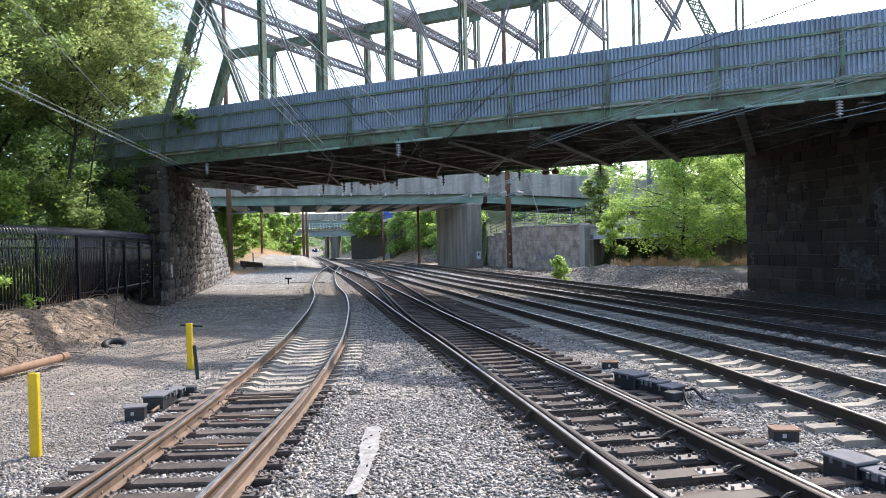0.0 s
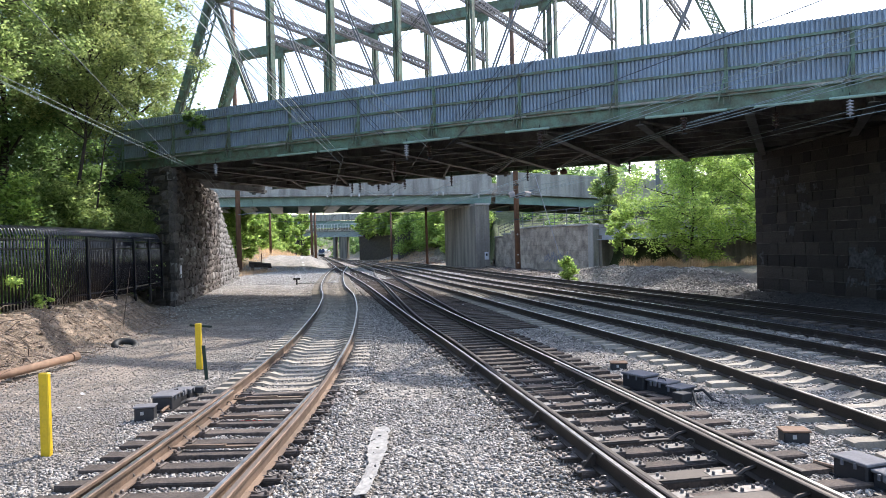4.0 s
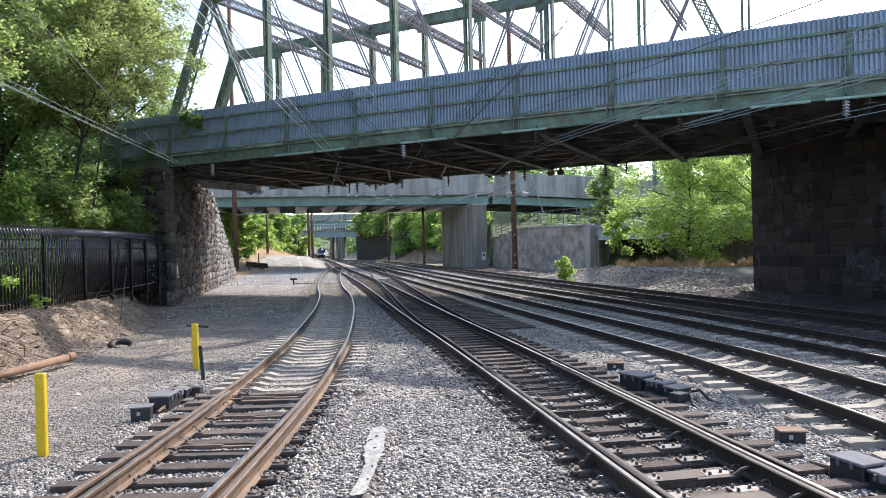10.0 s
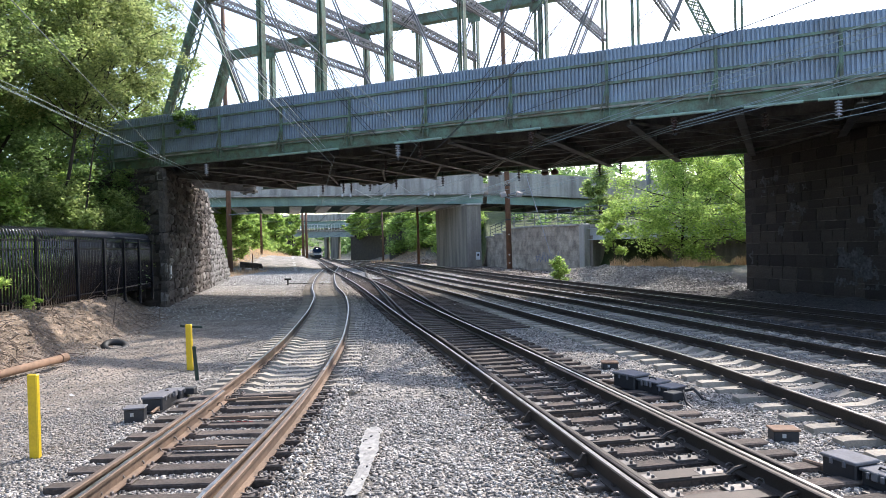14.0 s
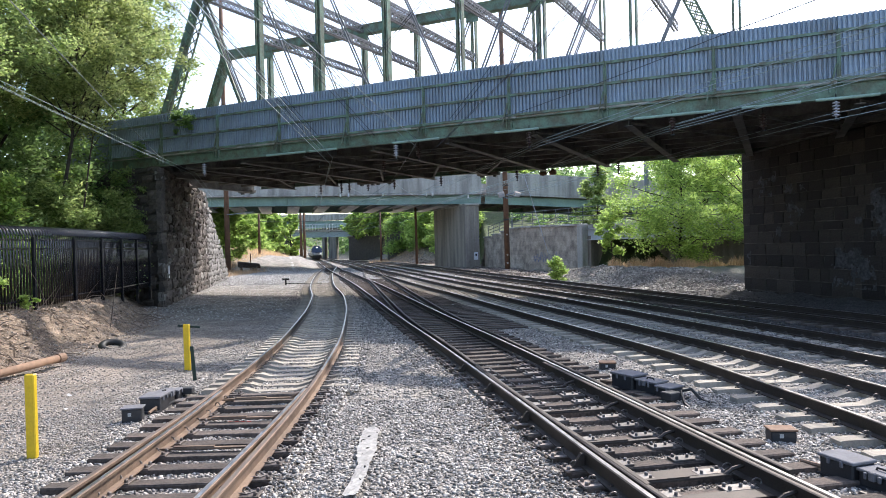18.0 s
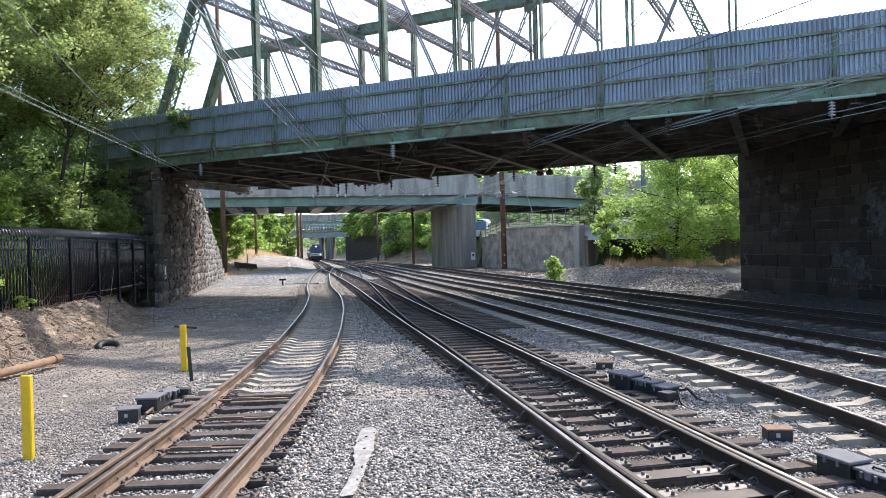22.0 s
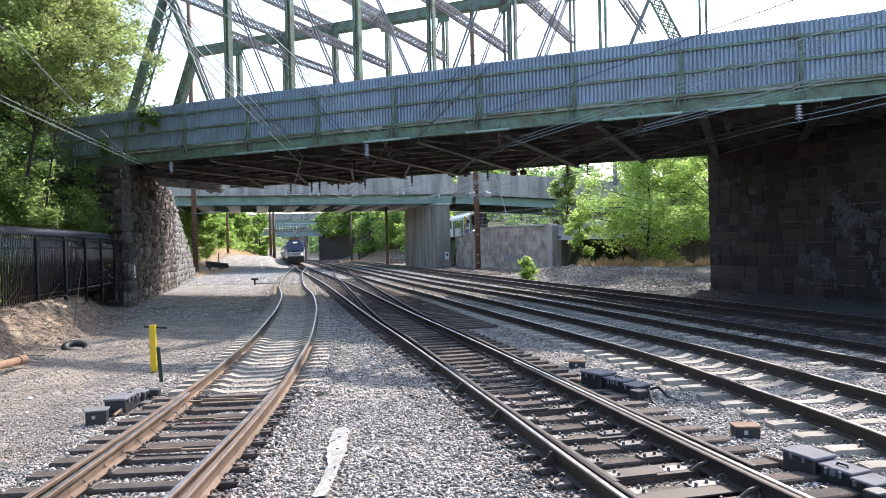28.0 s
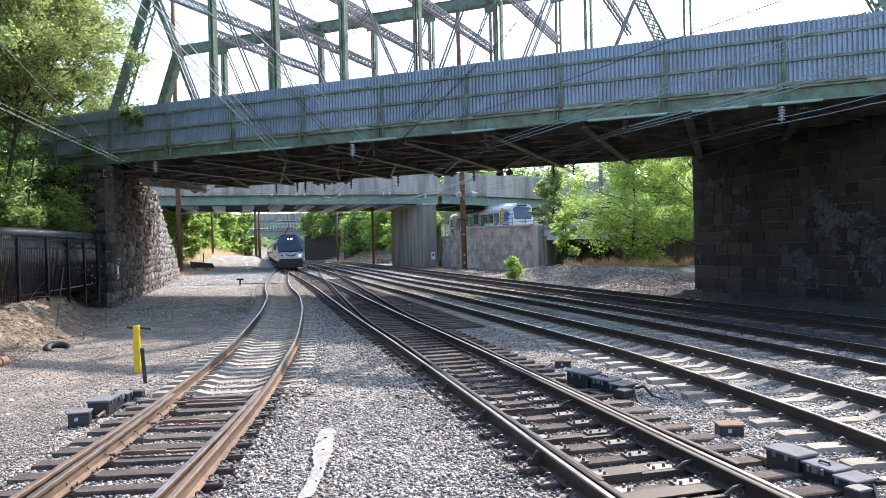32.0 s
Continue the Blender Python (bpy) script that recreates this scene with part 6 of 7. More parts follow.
# plates, clips and rods on the near ties
CLIP = bmesh.new()
add_tube(CLIP, [(0.035 + 0.03 * math.cos(a), -0.02 + 0.006 * a, 0.032 + 0.032 * math.sin(a)) for a in [k * 0.524 for k in range(12)]], 0.0078, 5, False)
add_tube(CLIP, [(-0.03, -0.02, 0.012), (0.035, -0.02, 0.004), (0.09, 0.03, 0.004)], 0.009, 5)
CLIP.transform(Matrix.Diagonal((1.3, 1.5, 1.05, 1)))
me_ = bpy.data.meshes.new("rail_clip"); CLIP.to_mesh(me_); CLIP.free(); me_.materials.append(M_CLIP)
CLIP = me_
bm = box((0, 0, 0.008), (0.54, 0.2, 0.022), None, 0.003)
for x in (-0.23, 0.23):
    for y in (-0.06, 0.06):
        lathe(bm, [(0.022, 0.02), (0.022, 0.045), (0.012, 0.055)], (x, y, 0), 6)
me_ = bpy.data.meshes.new("tie_plate"); bm.to_mesh(me_); bm.free(); me_.materials.append(M_PLATE)
PLATE = me_


def fasten(track, ctrl, spacing, y0, y1, plates, z):
    """A clip on each side of each rail, and on wood a bolted plate."""
    tp, tt = spline(ctrl, spacing)
    for p, t in zip(tp, tt):
        if not y0 < p[1] < y1:
            continue
        side = Vector((t[1], -t[0], 0))
        turn = math.degrees(math.atan2(t[1], t[0])) - 90
        for r in (-GAUGE, GAUGE):
            c = Vector((p[0], p[1], z)) + side * r
            if plates:
                part("tie_plate", PLATE, None, track, m=pose(*c, 0, 0, turn))
            for e in (-1, 1):
                q = c + side * e * 0.085
                part("rail_clip", CLIP, None, track, m=pose(q.x, q.y, z + 0.02, 0, 0, turn + (0 if e > 0 else 180)))


bm = bmesh.new()
for e in (-0.03, 0.03):
    v = [bm.verts.new(p) for p in ((0.012, e, 0.15), (0.045, e, 0.15), (0.15, e, 0.01), (0.012, e, 0.01))]
    bm.faces.new(v if e < 0 else v[::-1])
    lo = v if e < 0 else lo
for k in range(4):
    bm.faces.new((lo[k], v[k], v[(k + 1) % 4], lo[(k + 1) % 4]))
bmesh.ops.recalc_face_normals(bm, faces=bm.faces)
me_ = bpy.data.meshes.new("rail_brace"); bm.to_mesh(me_); bm.free(); me_.materials.append(M_RAILDARK)
BRACE = me_


def brace(track, ctrl, spacing, y0, y1, z):
    """Cast braces against the outer sides of the rails, on every fourth tie."""
    tp, tt = spline(ctrl, spacing)
    for k, (p, t) in enumerate(zip(tp, tt)):
        if k % 4 or not y0 < p[1] < y1:
            continue
        side = Vector((t[1], -t[0], 0))
        turn = math.degrees(math.atan2(t[1], t[0])) - 90
        for e in (-1, 1):
            q = Vector((p[0], p[1], z)) + side * e * (GAUGE + 0.02)
            part("rail_brace", BRACE, None, track, m=pose(*q, 0, 0, turn + (0 if e > 0 else 180)))


brace(track_b, TRACK_B, 0.5, 4.5, 15.5, -0.185)
fasten(track_a, TRACK_A, 0.5, 4.5, 12.2, True, -0.202)
fasten(track_a, TRACK_A, 0.5, 12.2, 17.0, False, -0.2)
fasten(track_b, TRACK_B, 0.5, 4.5, 15.5, True, -0.202)
fasten(track_c, TRACK_C, 0.61, 6.0, 21.0, False, -0.2)
fasten(track_d, TRACK_D, 0.61, 11.0, 22.0, False, -0.24)


bm = box((0, 0, 0.008), (0.36, 0.17, 0.03), None, 0.004)
for x, y in ((-0.13, -0.05), (-0.13, 0.05), (0.02, 0.0)):
    lathe(bm, [(0.019, 0.022), (0.019, 0.05), (0.01, 0.058)], (x, y, 0), 6)
me_ = bpy.data.meshes.new("slide_plate"); bm.to_mesh(me_); bm.free(); me_.materials.append(M_SLIDE)
SLIDE = me_


def slide_plates(track, ctrl, spacing, y0, y1, z, inset):
    """Bolted plates on each tie on the inner side of both rails."""
    tp, tt = spline(ctrl, spacing)
    for p, t in zip(tp, tt):
        if not y0 < p[1] < y1:
            continue
        side = Vector((t[1], -t[0], 0))
        turn = math.degrees(math.atan2(t[1], t[0])) - 90
        for e in (-1, 1):
            q = Vector((p[0], p[1], z)) + side * e * (GAUGE - inset)
            part("slide_plate", SLIDE, None, track, m=pose(*q, 0, 0, turn + (0 if e > 0 else 180)))


slide_plates(track_b, TRACK_B, 0.5, 4.5, 14.0, -0.198, 0.34)


def switch_blades(track, ctrl, y0, y1, gaps, mat, top):
    """The two movable tongues of a switch, tapering to their tips, with rods and slide plates."""
    pts, tan = spline(ctrl, 0.4)
    keep = (pts[:, 1] > y0) & (pts[:, 1] < y1)
    pts, tan = pts[keep], tan[keep]
    u = (pts[:, 1] - y0) / (y1 - y0)
    for sgn, (g0, g1) in zip((-1, 1), gaps):
        off = sgn * (GAUGE - (g0 + (g1 - g0) * u))
        side = np.c_[tan[:, 1], -tan[:, 0], 0 * u]
        line = pts + side * off[:, None]
        part("switch_blade", rail_mesh("switch_blade", line, tan, 0.0, mat, -0.006, top), None, track)


def throw_rod(track, ctrl, y, mat):
    pts, tan = spline(ctrl, 0.1)
    i = int(np.argmin(abs(pts[:, 1] - y)))
    p, t = Vector(pts[i]), Vector(tan[i])
    s = Vector((t.y, -t.x, 0))
    bm = beam(p - s * 0.8 + Vector((0, 0, -0.16)), p + s * 0.5 + Vector((0, 0, -0.16)), 0.06, 0.025, 0.004)
    add_tube(bm, [p + s * 0.45 + Vector((0, 0, -0.16)), p + s * 0.55 + Vector((0, 0, -0.1)), p + s * 0.7 + Vector((0, 0, -0.07))], 0.022, 6)
    add_box(bm, p - s * 0.2 + Vector((0, 0, -0.145)), (0.5, 0.05, 0.03), along((0, 0, 0), s))
    part("throw_rod", bm, mat, track)


switch_blades(track_a, TRACK_A, 5.0, 11.6, ((0.19, 0.068), (0.2, 0.068)), M_RAIL, M_RAILTOP)
switch_blades(track_b, TRACK_B, 4.6, 13.6, ((0.12, 0.09), (0.075, 0.08)), M_RAILDARK, M_RAILDARK)
for y in (6.2, 7.0, 8.4, 10.0, 11.6):
    throw_rod(track_b, TRACK_B, y, M_RAILDARK)
for y in (8.6, 10.1, 11.4):
    throw_rod(track_a, TRACK_A, y, M_RAIL)
# steel plates under the blades, red paint bars on two ties
for k, (x, y) in enumerate(((2.45, 6.55), (2.3, 7.25))):
    part("slide_plate", box((x, y, -0.19), (1.5, 0.24, 0.02), pose(0, 0, 0, 0, 0, 11).to_3x3(), 0.004), M_RAILDARK, track_b)
for x, y, n in ((-3.35, 11.62, 5), (-3.1, 10.05, 4)):
    for k in range(n):
        part("painted_bar", box((x + 0.09 * k, y, -0.199), (0.06, 0.03, 0.004)), M_REDPAINT, track_a)

# pier and abutment plates
sg = thing("number_plate", tuple(PIER @ Vector((25.0, -1.53, 0.98))), 18.5, "small white plate with dark marks on the concrete pier", "sign")
part("plate", box((0, 0, 0.3), (0.5, 0.02, 0.9), None, 0.005), M_LRVPOST, sg)
part("mark", box((0, -0.013, 0.42), (0.22, 0.006, 0.3)), M_BOXDARK, sg)
sg = thing("number_plate", (-13.34, 34.45, 1.05), 102 - 180, "narrow white plate with dark marks on the stone abutment", "sign")
part("plate", box((0, -0.12, 0.3), (0.34, 0.03, 0.62), None, 0.005), M_LRVPOST, sg)
part("mark", box((0, -0.14, 0.36), (0.16, 0.008, 0.2)), M_BOXDARK, sg)
part("mark", box((0, -0.14, 0.16), (0.16, 0.008, 0.12)), M_BOXDARK, sg)
ln = thing("painted_line", (-17.0, 81.0, 0), 0, "faded white line painted on the yard gravel", "painted line")
lr = random.Random(12)
for y0, y1 in ((81, 84), (84.6, 88.5), (89, 94), (95, 97.5), (99, 101), (107, 111)):
    bm = bmesh.new()
    rows = []
    for k in range(9):
        y = y0 + (y1 - y0) * k / 8
        c = -17.0 - 0.232 * (y - 81)
        rows.append([bm.verts.new((x + 17.0, y - 81, gz(x, y) + 0.03)) for x in (c - 0.1 - lr.uniform(0, 0.14), c, c + 0.1 + lr.uniform(0, 0.14))])
    for a, b in zip(rows, rows[1:]):
        for e in (0, 1):
            bm.faces.new((a[e], a[e + 1], b[e + 1], b[e]))
    part("stripe", bm, M_WHITE, ln)
# scrap timber by the wing wall
sc = thing("timber_stack", (-24.4, 88.0, gz(-24.4, 88) + 0.0), 10, "stack of dark scrap timber on the yard", "timber")
for k in range(5):
    part("timber", beam((-1.2, -0.5 + 0.1 * k, 1.15 - 0.14 * k), (1.5, -0.5 + 0.25 * k, 0.8 - 0.11 * k), 0.25, 0.2), M_WOOD, sc)
part("leg", box((-0.8, 0, 0.45), (0.3, 0.9, 0.9)), M_WOOD, sc)
part("leg", box((0.8, 0, 0.3), (0.5, 0.9, 0.6)), M_WOOD, sc)
part("stake", beam((0.3, 0.4, 0), (0.3, 0.4, 2.2), 0.12, 0.12), M_POLE, sc)


# ---- black steel fence ----
FENCE = [(-12.9, 12.0), (-12.75, 17.3), (-12.35, 22.1), (-12.6, 26.0), (-13.25, 30.2), (-13.68, 32.6)]
fence = empty("picket_fence", pose(FENCE[0][0], FENCE[0][1], 0))
tagged(fence, "black steel picket fence with curved anti-climb top", "fence")
fp, ft = spline(FENCE, 0.135)
fo = Vector((*FENCE[0], 0))
PICKET = bmesh.new()
add_tube(PICKET, [(0, 0, 0), (0, 0, 2.05), (0.03, 0, 2.2), (0.1, 0, 2.34), (0.22, 0, 2.43), (0.36, 0, 2.44), (0.5, 0, 2.38)], 0.028, 6)
me_ = bpy.data.meshes.new("picket"); PICKET.to_mesh(me_); PICKET.free(); me_.materials.append(M_BLACK); me_.polygons.foreach_set("use_smooth", [True] * len(me_.polygons))
PICKET = me_
for k, (p, t) in enumerate(zip(fp, ft)):
    turn = math.degrees(math.atan2(t[1], t[0])) - 90
    part("picket", PICKET, None, fence, m=pose(p[0] - fo.x, p[1] - fo.y, 0.74, 0, 0, turn + 180))
for k in range(0, len(fp), 17):
    p = fp[k]
    part("post", box((p[0] - fo.x + 0.05, p[1] - fo.y, 1.52), (0.1, 0.1, 2.74), None, 0.008), M_BLACK, fence)
for z, w in ((0.95, 0.05), (2.5, 0.05), (2.78, 0.05), (3.15, 0.035)):
    for a, b in zip(fp[::17], fp[17::17]):
        o = Vector((-0.36 if z > 3.0 else 0.02, 0, 0))
        part("rail", beam(Vector((a[0], a[1], z)) - fo + o, Vector((b[0], b[1], z)) - fo + o, w, w), M_BLACK, fence)

# scraps of litter on the yard
lr = random.Random(31)
bm = bmesh.new()
for k in range(26):
    x, y = lr.uniform(-12, -4.6), lr.uniform(9, 48)
    x -= 0.12 * max(0, y - 22)
    a = lr.uniform(0, 6.28)
    w, h = lr.uniform(0.02, 0.06), lr.uniform(0.015, 0.04)
    c = Vector((x, y, gz(x, y) + 0.035))
    u, v = Vector((math.cos(a), math.sin(a), lr.uniform(-.3, .3))) * w, Vector((-math.sin(a), math.cos(a), lr.uniform(-.3, .3))) * h
    bm.faces.new([bm.verts.new(c + p) for p in (-u - v, u - v * 0.6, u * 0.8 + v, -u * 0.7 + v)])
tagged(part("litter", bm, M_WHITE), "scraps of pale litter scattered on the yard gravel", "litter", kind="stuff")

# ---- poles, wires, insulators ----
def pole(x, y, height, radius, label, mat, base=None, flat=False):
    z0 = gz(x, y) - 0.2 if base is None else base
    ob = thing("utility_pole", (x, y, z0), 0, label, "utility pole", "poles along the line")
    part("shaft", tube([(0, 0, 0), (-0.003 * height, 0, height)], [radius, radius * 0.72], 10), mat, ob, smooth=True)
    part("footing", lathe(bmesh.new(), [(radius * 1.8, 0.0), (radius * 1.8, 0.35), (radius * 1.2, 0.4)], (0, 0, 0), 10), M_CONCDARK, ob)
    return ob


po = pole(6.58, 68.8, 30, 0.28, "tall rust-brown catenary pole before the retaining wall", M_POLE)
for z in (7.35, 7.7):
    part("bracket", beam((0, -0.3, z), (1.7, -0.7, z + 0.4), 0.1, 0.1), M_POLEGREY, po)
for x, tilt in ((1.05, 15), (-0.5, -15)):
    lampcase = part("floodlight", box((x, -0.8, 7.7), (0.62, 0.4, 0.46), pose(0, 0, 0, 30, tilt, 0).to_3x3(), 0.05), M_BOARD, po, "grey floodlight housing")
    part("lens", box((x, -0.98, 7.6), (0.5, 0.06, 0.34), pose(0, 0, 0, 30, tilt, 0).to_3x3(), 0.01), M_PORC, lampcase)
for z in (1.0, 1.8, 3.8):
    part("plate", box((0.0, -0.33, z), (0.15, 0.02, 0.15), pose(0, 0, 0, 0, 45, 0).to_3x3()), M_WHITE, po)
for z in (5.2, 7.4, 8.6):
    part("band", lathe(bmesh.new(), [(0.29, 0), (0.3, 0.02), (0.3, 0.12), (0.29, 0.14)], (0, 0, z), 10), M_BOXDARK, po)
part("guy_wire", tube([(1.6, -2.1, 9.4), (3.6, -3.0, 1.9)], 0.037, 6), M_PORC, po, "pale slanting guy rod")
po = pole(-24.45, 80.0, 34, 0.3, "tall rust-brown catenary pole beside the wing wall", M_POLE)
part("bracket", beam((0, -0.2, 7.0), (3.4, -1.2, 7.2), 0.09, 0.09), M_POLEGREY, po)
pole(-28.6, 110, 9.5, 0.2, "brown pole on the far yard", M_POLE)
for dx in (0, 0.75):
    pole(-30.0 + dx, 150, 13, 0.3, "brown twin catenary pole beside the line", M_POLE)
pole(-11.2, 131, 11, 0.2, "brown catenary pole beyond the second bridge", M_POLE)
pole(-3.35, 97, 11, 0.2, "brown catenary pole beside the outer track", M_POLE)
pole(19.6, 65.5, 13, 0.25, "grey steel pole behind the trees", M_POLEGREY, base=2.2)


def insulator_mesh(sheds, mat, radius=0.11):
    prof = [(0.02, 0.0)]
    for k in range(sheds):
        z = -0.07 - 0.095 * k
        prof += [(0.03, z + 0.045), (radius, z + 0.01), (radius, z - 0.01), (0.03, z - 0.03)]
    prof += [(0.02, -0.1 - 0.095 * sheds)]
    bm = lathe(bmesh.new(), prof[::-1], (0, 0, 0), 12)
    bmesh.ops.recalc_face_normals(bm, faces=bm.faces)
    me = bpy.data.meshes.new("insulator"); bm.to_mesh(me); bm.free()
    me.materials.append(mat)
    me.polygons.foreach_set("use_smooth", [True] * len(me.polygons))
    return me


INS_A, INS_B = insulator_mesh(5, M_PORC), insulator_mesh(5, M_PORCBROWN)


def insulator(s, n, z, me, label):
    m = BM @ Matrix.Translation((s, n, z))
    ob = thing("insulator", tuple(m.translation), 0, label, "insulator", "insulators under the bridge")
    part("porcelain_body", me, None, ob)
    part("hanger", tube([(0, 0, 0), (0, 0, 0.22)], 0.018, 6), M_BOXDARK, ob)
    part("clamp", box((0, 0, -0.6), (0.1, 0.24, 0.05), None, 0.01), M_BOXDARK, ob)


for s in (2.53, 12.8, 28.25):
    insulator(s, -0.12, 6.42, INS_A, "grey porcelain insulator hanging under the bridge edge")
for s, n in ((13.5, 0.5), (18.41, -0.12), (23.44, -0.1), (26.2, 0.8), (9.8, 4.0)):
    insulator(s, n, 6.42, INS_B, "dark brown porcelain insulator hanging under the bridge edge")
for s in (-0.2, 1.4, 2.0, 3.4, 5.3, 8.5, 13.3, 17.9, 19.0):
    insulator(s, 12.9, 6.5, INS_B, "dark insulator hanging under the far bridge edge")
for s, e in ((-6.3, 0), (4.6, 0), (11.6, 0), (3.4, 1)):
    m = BM @ Matrix.Translation((s, 12.8, 6.38))
    ob = thing("hanger_frame", tuple(m.translation), BRIDGE_TURN, "dark steel wire-hanger frame under the far bridge edge", "hanger frame", "hanger frames")
    part("frame", box((0, 0, 0), (1.3, 0.4, 0.16), None, 0.02), M_GREENDARK, ob)
    part("lug", box((-0.4, 0, -0.12), (0.16, 0.2, 0.12)), M_GREENDARK, ob)
    part("lug", box((0.4, 0, -0.12), (0.16, 0.2, 0.12)), M_GREENDARK, ob)


for s in (14.83, 15.4):
    m = BM @ Matrix.Translation((s, 12.9, 6.42))
    ob = thing("bell_insulator", tuple(m.translation), 0, "brown bell-shaped insulator under the far bridge edge", "insulator", "bell insulators")
    part("bell", lathe(bmesh.new(), [(0.04, -0.34), (0.15, -0.32), (0.22, -0.22), (0.19, -0.1), (0.08, -0.03), (0.03, 0.0)], (0, 0, 0), 14), M_POLE, ob, smooth=True)
    part("hanger", tube([(0, 0, 0), (0, 0, 0.2)], 0.02, 6), M_BOXDARK, ob)


def wire(label, pts, radius, mat, sag=0.0):
    """One cable through its supports, slack between them."""
    line = []
    for a, b in zip(pts, pts[1:]):
        a, b = Vector(a), Vector(b)
        for k in range(8):
            u = k / 8
            line.append(a.lerp(b, u) - Vector((0, 0, sag * 4 * u * (1 - u))))
    line.append(Vector(pts[-1]))
    o = line[0]
    me = part("overhead_wire", tube([p - o for p in line], radius, 5), mat, None, m=pose(*o))
    return tagged(me, label, "wire", "overhead wires")


def bundle(near, at, far, offs, label, mat, r=0.012):
    """A run of parallel cables over one track: before the bridge, under it, and on to the next bridge."""
    for dx, dz in offs:
        n, a, f = Vector(near), Vector(at), Vector(EYE).lerp(Vector(far), 1.3)
        out = n + (n - a) * 0.9
        wire(label, [(out.x + dx * 1.5, out.y, out.z + dz * 1.6), (n.x + dx * 1.2, n.y, n.z + dz * 1.3), (a.x + dx, a.y, a.z + dz), (f.x + dx, f.y, f.z + dz)], r, mat, 0.03)


PALE, DARKW = "thin pale overhead wire running above a track", "dark overhead cable running above a track"
bundle((-4.2, 10.8, 6.25), (-4.6, 29.5, 5.9), (-11.5, 66.0, 6.1), ((0, 0), (0.12, 0.25), (-0.35, 0.55)), PALE, M_WIREPALE)
bundle((-3.2, 11.3, 6.3), (-0.9, 27.7, 6.3), (-6.5, 68.0, 6.2), ((0, 0), (0.1, 0.2)), PALE, M_WIREPALE)
bundle((2.3, 12.8, 6.35), (-0.2, 27.2, 6.05), (-8.5, 68.0, 6.2), ((0, 0), (0.14, 0.1), (0.3, 0.22)), DARKW, M_WIREDARK, 0.006)
bundle((8.7, 13.4, 6.2), (3.7, 25.5, 5.85), (-5.0, 70.0, 6.1), ((0, 0), (0.12, 0.14), (0.3, 0.3)), PALE, M_WIREPALE)
bundle((10.9, 17.0, 6.2), (7.7, 23.6, 5.95), (-1.5, 71.0, 6.2), ((0, 0), (0.1, 0.1), (0.25, 0.22), (0.45, 0.3)), PALE, M_WIREPALE)
bundle((13.6, 19.0, 6.0), (11.9, 21.6, 5.85), (2.2, 72.0, 6.2), ((0, 0), (0.2, 0.2)), PALE, M_WIREPALE)
bundle((-10.1, 16.2, 6.2), (-11.7, 33.0, 6.0), (-20.5, 66.0, 6.3), ((0, 0), (0.22, 0.02), (-0.7, 0.35)), PALE, M_WIREPALE, 0.0075)
wire(DARKW, [(9.5, 6.0, 6.6), (6.1, 14.4, 6.55), (2.0, 26.2, 6.9)], 0.01, M_WIREDARK, 0.05)
wire("slanting pale wire across the yard", [(-9.0, 10, 9.2), (-12.6, 33.0, 6.2)], 0.014, M_WIRE, 0.05)
# cables among the truss, most of them in pairs
SPANS = (((-1.0, 1.2, 14.91), (3.62, 1.2, 9.6)), ((3.44, -0.5, 13.23), (9.07, -0.5, 7.04)), ((4.09, -0.5, 12.48), (8.63, -0.5, 7.2)), ((5.92, -0.5, 13.3), (11.84, -0.5, 6.79)),
         ((5.47, 1.2, 13.91), (9.85, 1.2, 9.05)), ((9.53, 1.2, 13.19), (12.94, 1.2, 9.4)), ((6.44, 1.2, 13.73), (8.4, 1.2, 10.86)), ((19.06, -0.5, 10.98), (15.38, -0.5, 7.11)))
SPANS += (((19.09, 1.2, 11.5), (15.85, 1.2, 7.78)), ((19.63, 1.2, 11.4), (16.82, 1.2, 8.12)), ((20.49, 1.2, 11.25), (19.04, 1.2, 9.47)), ((22.81, 1.2, 10.84), (21.17, 1.2, 9.37)),
          ((13.69, 1.2, 12.34), (15.66, 1.2, 9.84)), ((13.16, 1.2, 12.31), (10.31, 1.2, 9.86)), ((0.52, 1.2, 14.5), (5.96, 1.2, 8.73)))
for k, (a, b) in enumerate(SPANS):
    a, b = Vector(a), Vector(b)
    a = a + (a - b) * 0.6
    if b.y > 0:
        b = b + (b - a) * ((7.3 - b.z) / (b.z - a.z))
    for off, mt in ((0, M_WIREDARK), (0.16, M_WIREDARK if k % 2 else M_WIRE)):
        wire("thin slanting wire strung past the bridge truss", [tuple(BM @ (a + Vector((off, 0, 0)))), tuple(BM @ (b + Vector((off * 1.3, 0, 0))))], 0.012, mt, 0.06)
# wires beyond, between the second bridge and the far one
for k, (x0, x1) in enumerate(((-11.5, -40), (-9.5, -36), (-6.0, -33), (-3.0, -30), (0.5, -27))):
    wire("distant overhead wire above the tracks", [(x0 * 1.3, 93, 7.3), ((x0 + x1) / 2 - 1, 136, 6.4), (x1, 186, 5.7)], 0.022, M_WIREDARK, 0.3)
wire("cross-span wire between far poles", [(-28.6, 110, 7.0), (-3.35, 97, 7.2)], 0.025, M_WIREDARK, 0.5)
wire("cross-span wire between far poles", [(-30, 150, 6.5), (-11.2, 131, 6.4)], 0.03, M_WIREDARK, 0.6)
wire("drooping wire beside the pier", [(-3.35, 97, 5.5), (3.3, 83, 6.9)], 0.02, M_WIRE, 0.6)

INS_PALE = insulator_mesh(4, M_PORCPALE, 0.15)
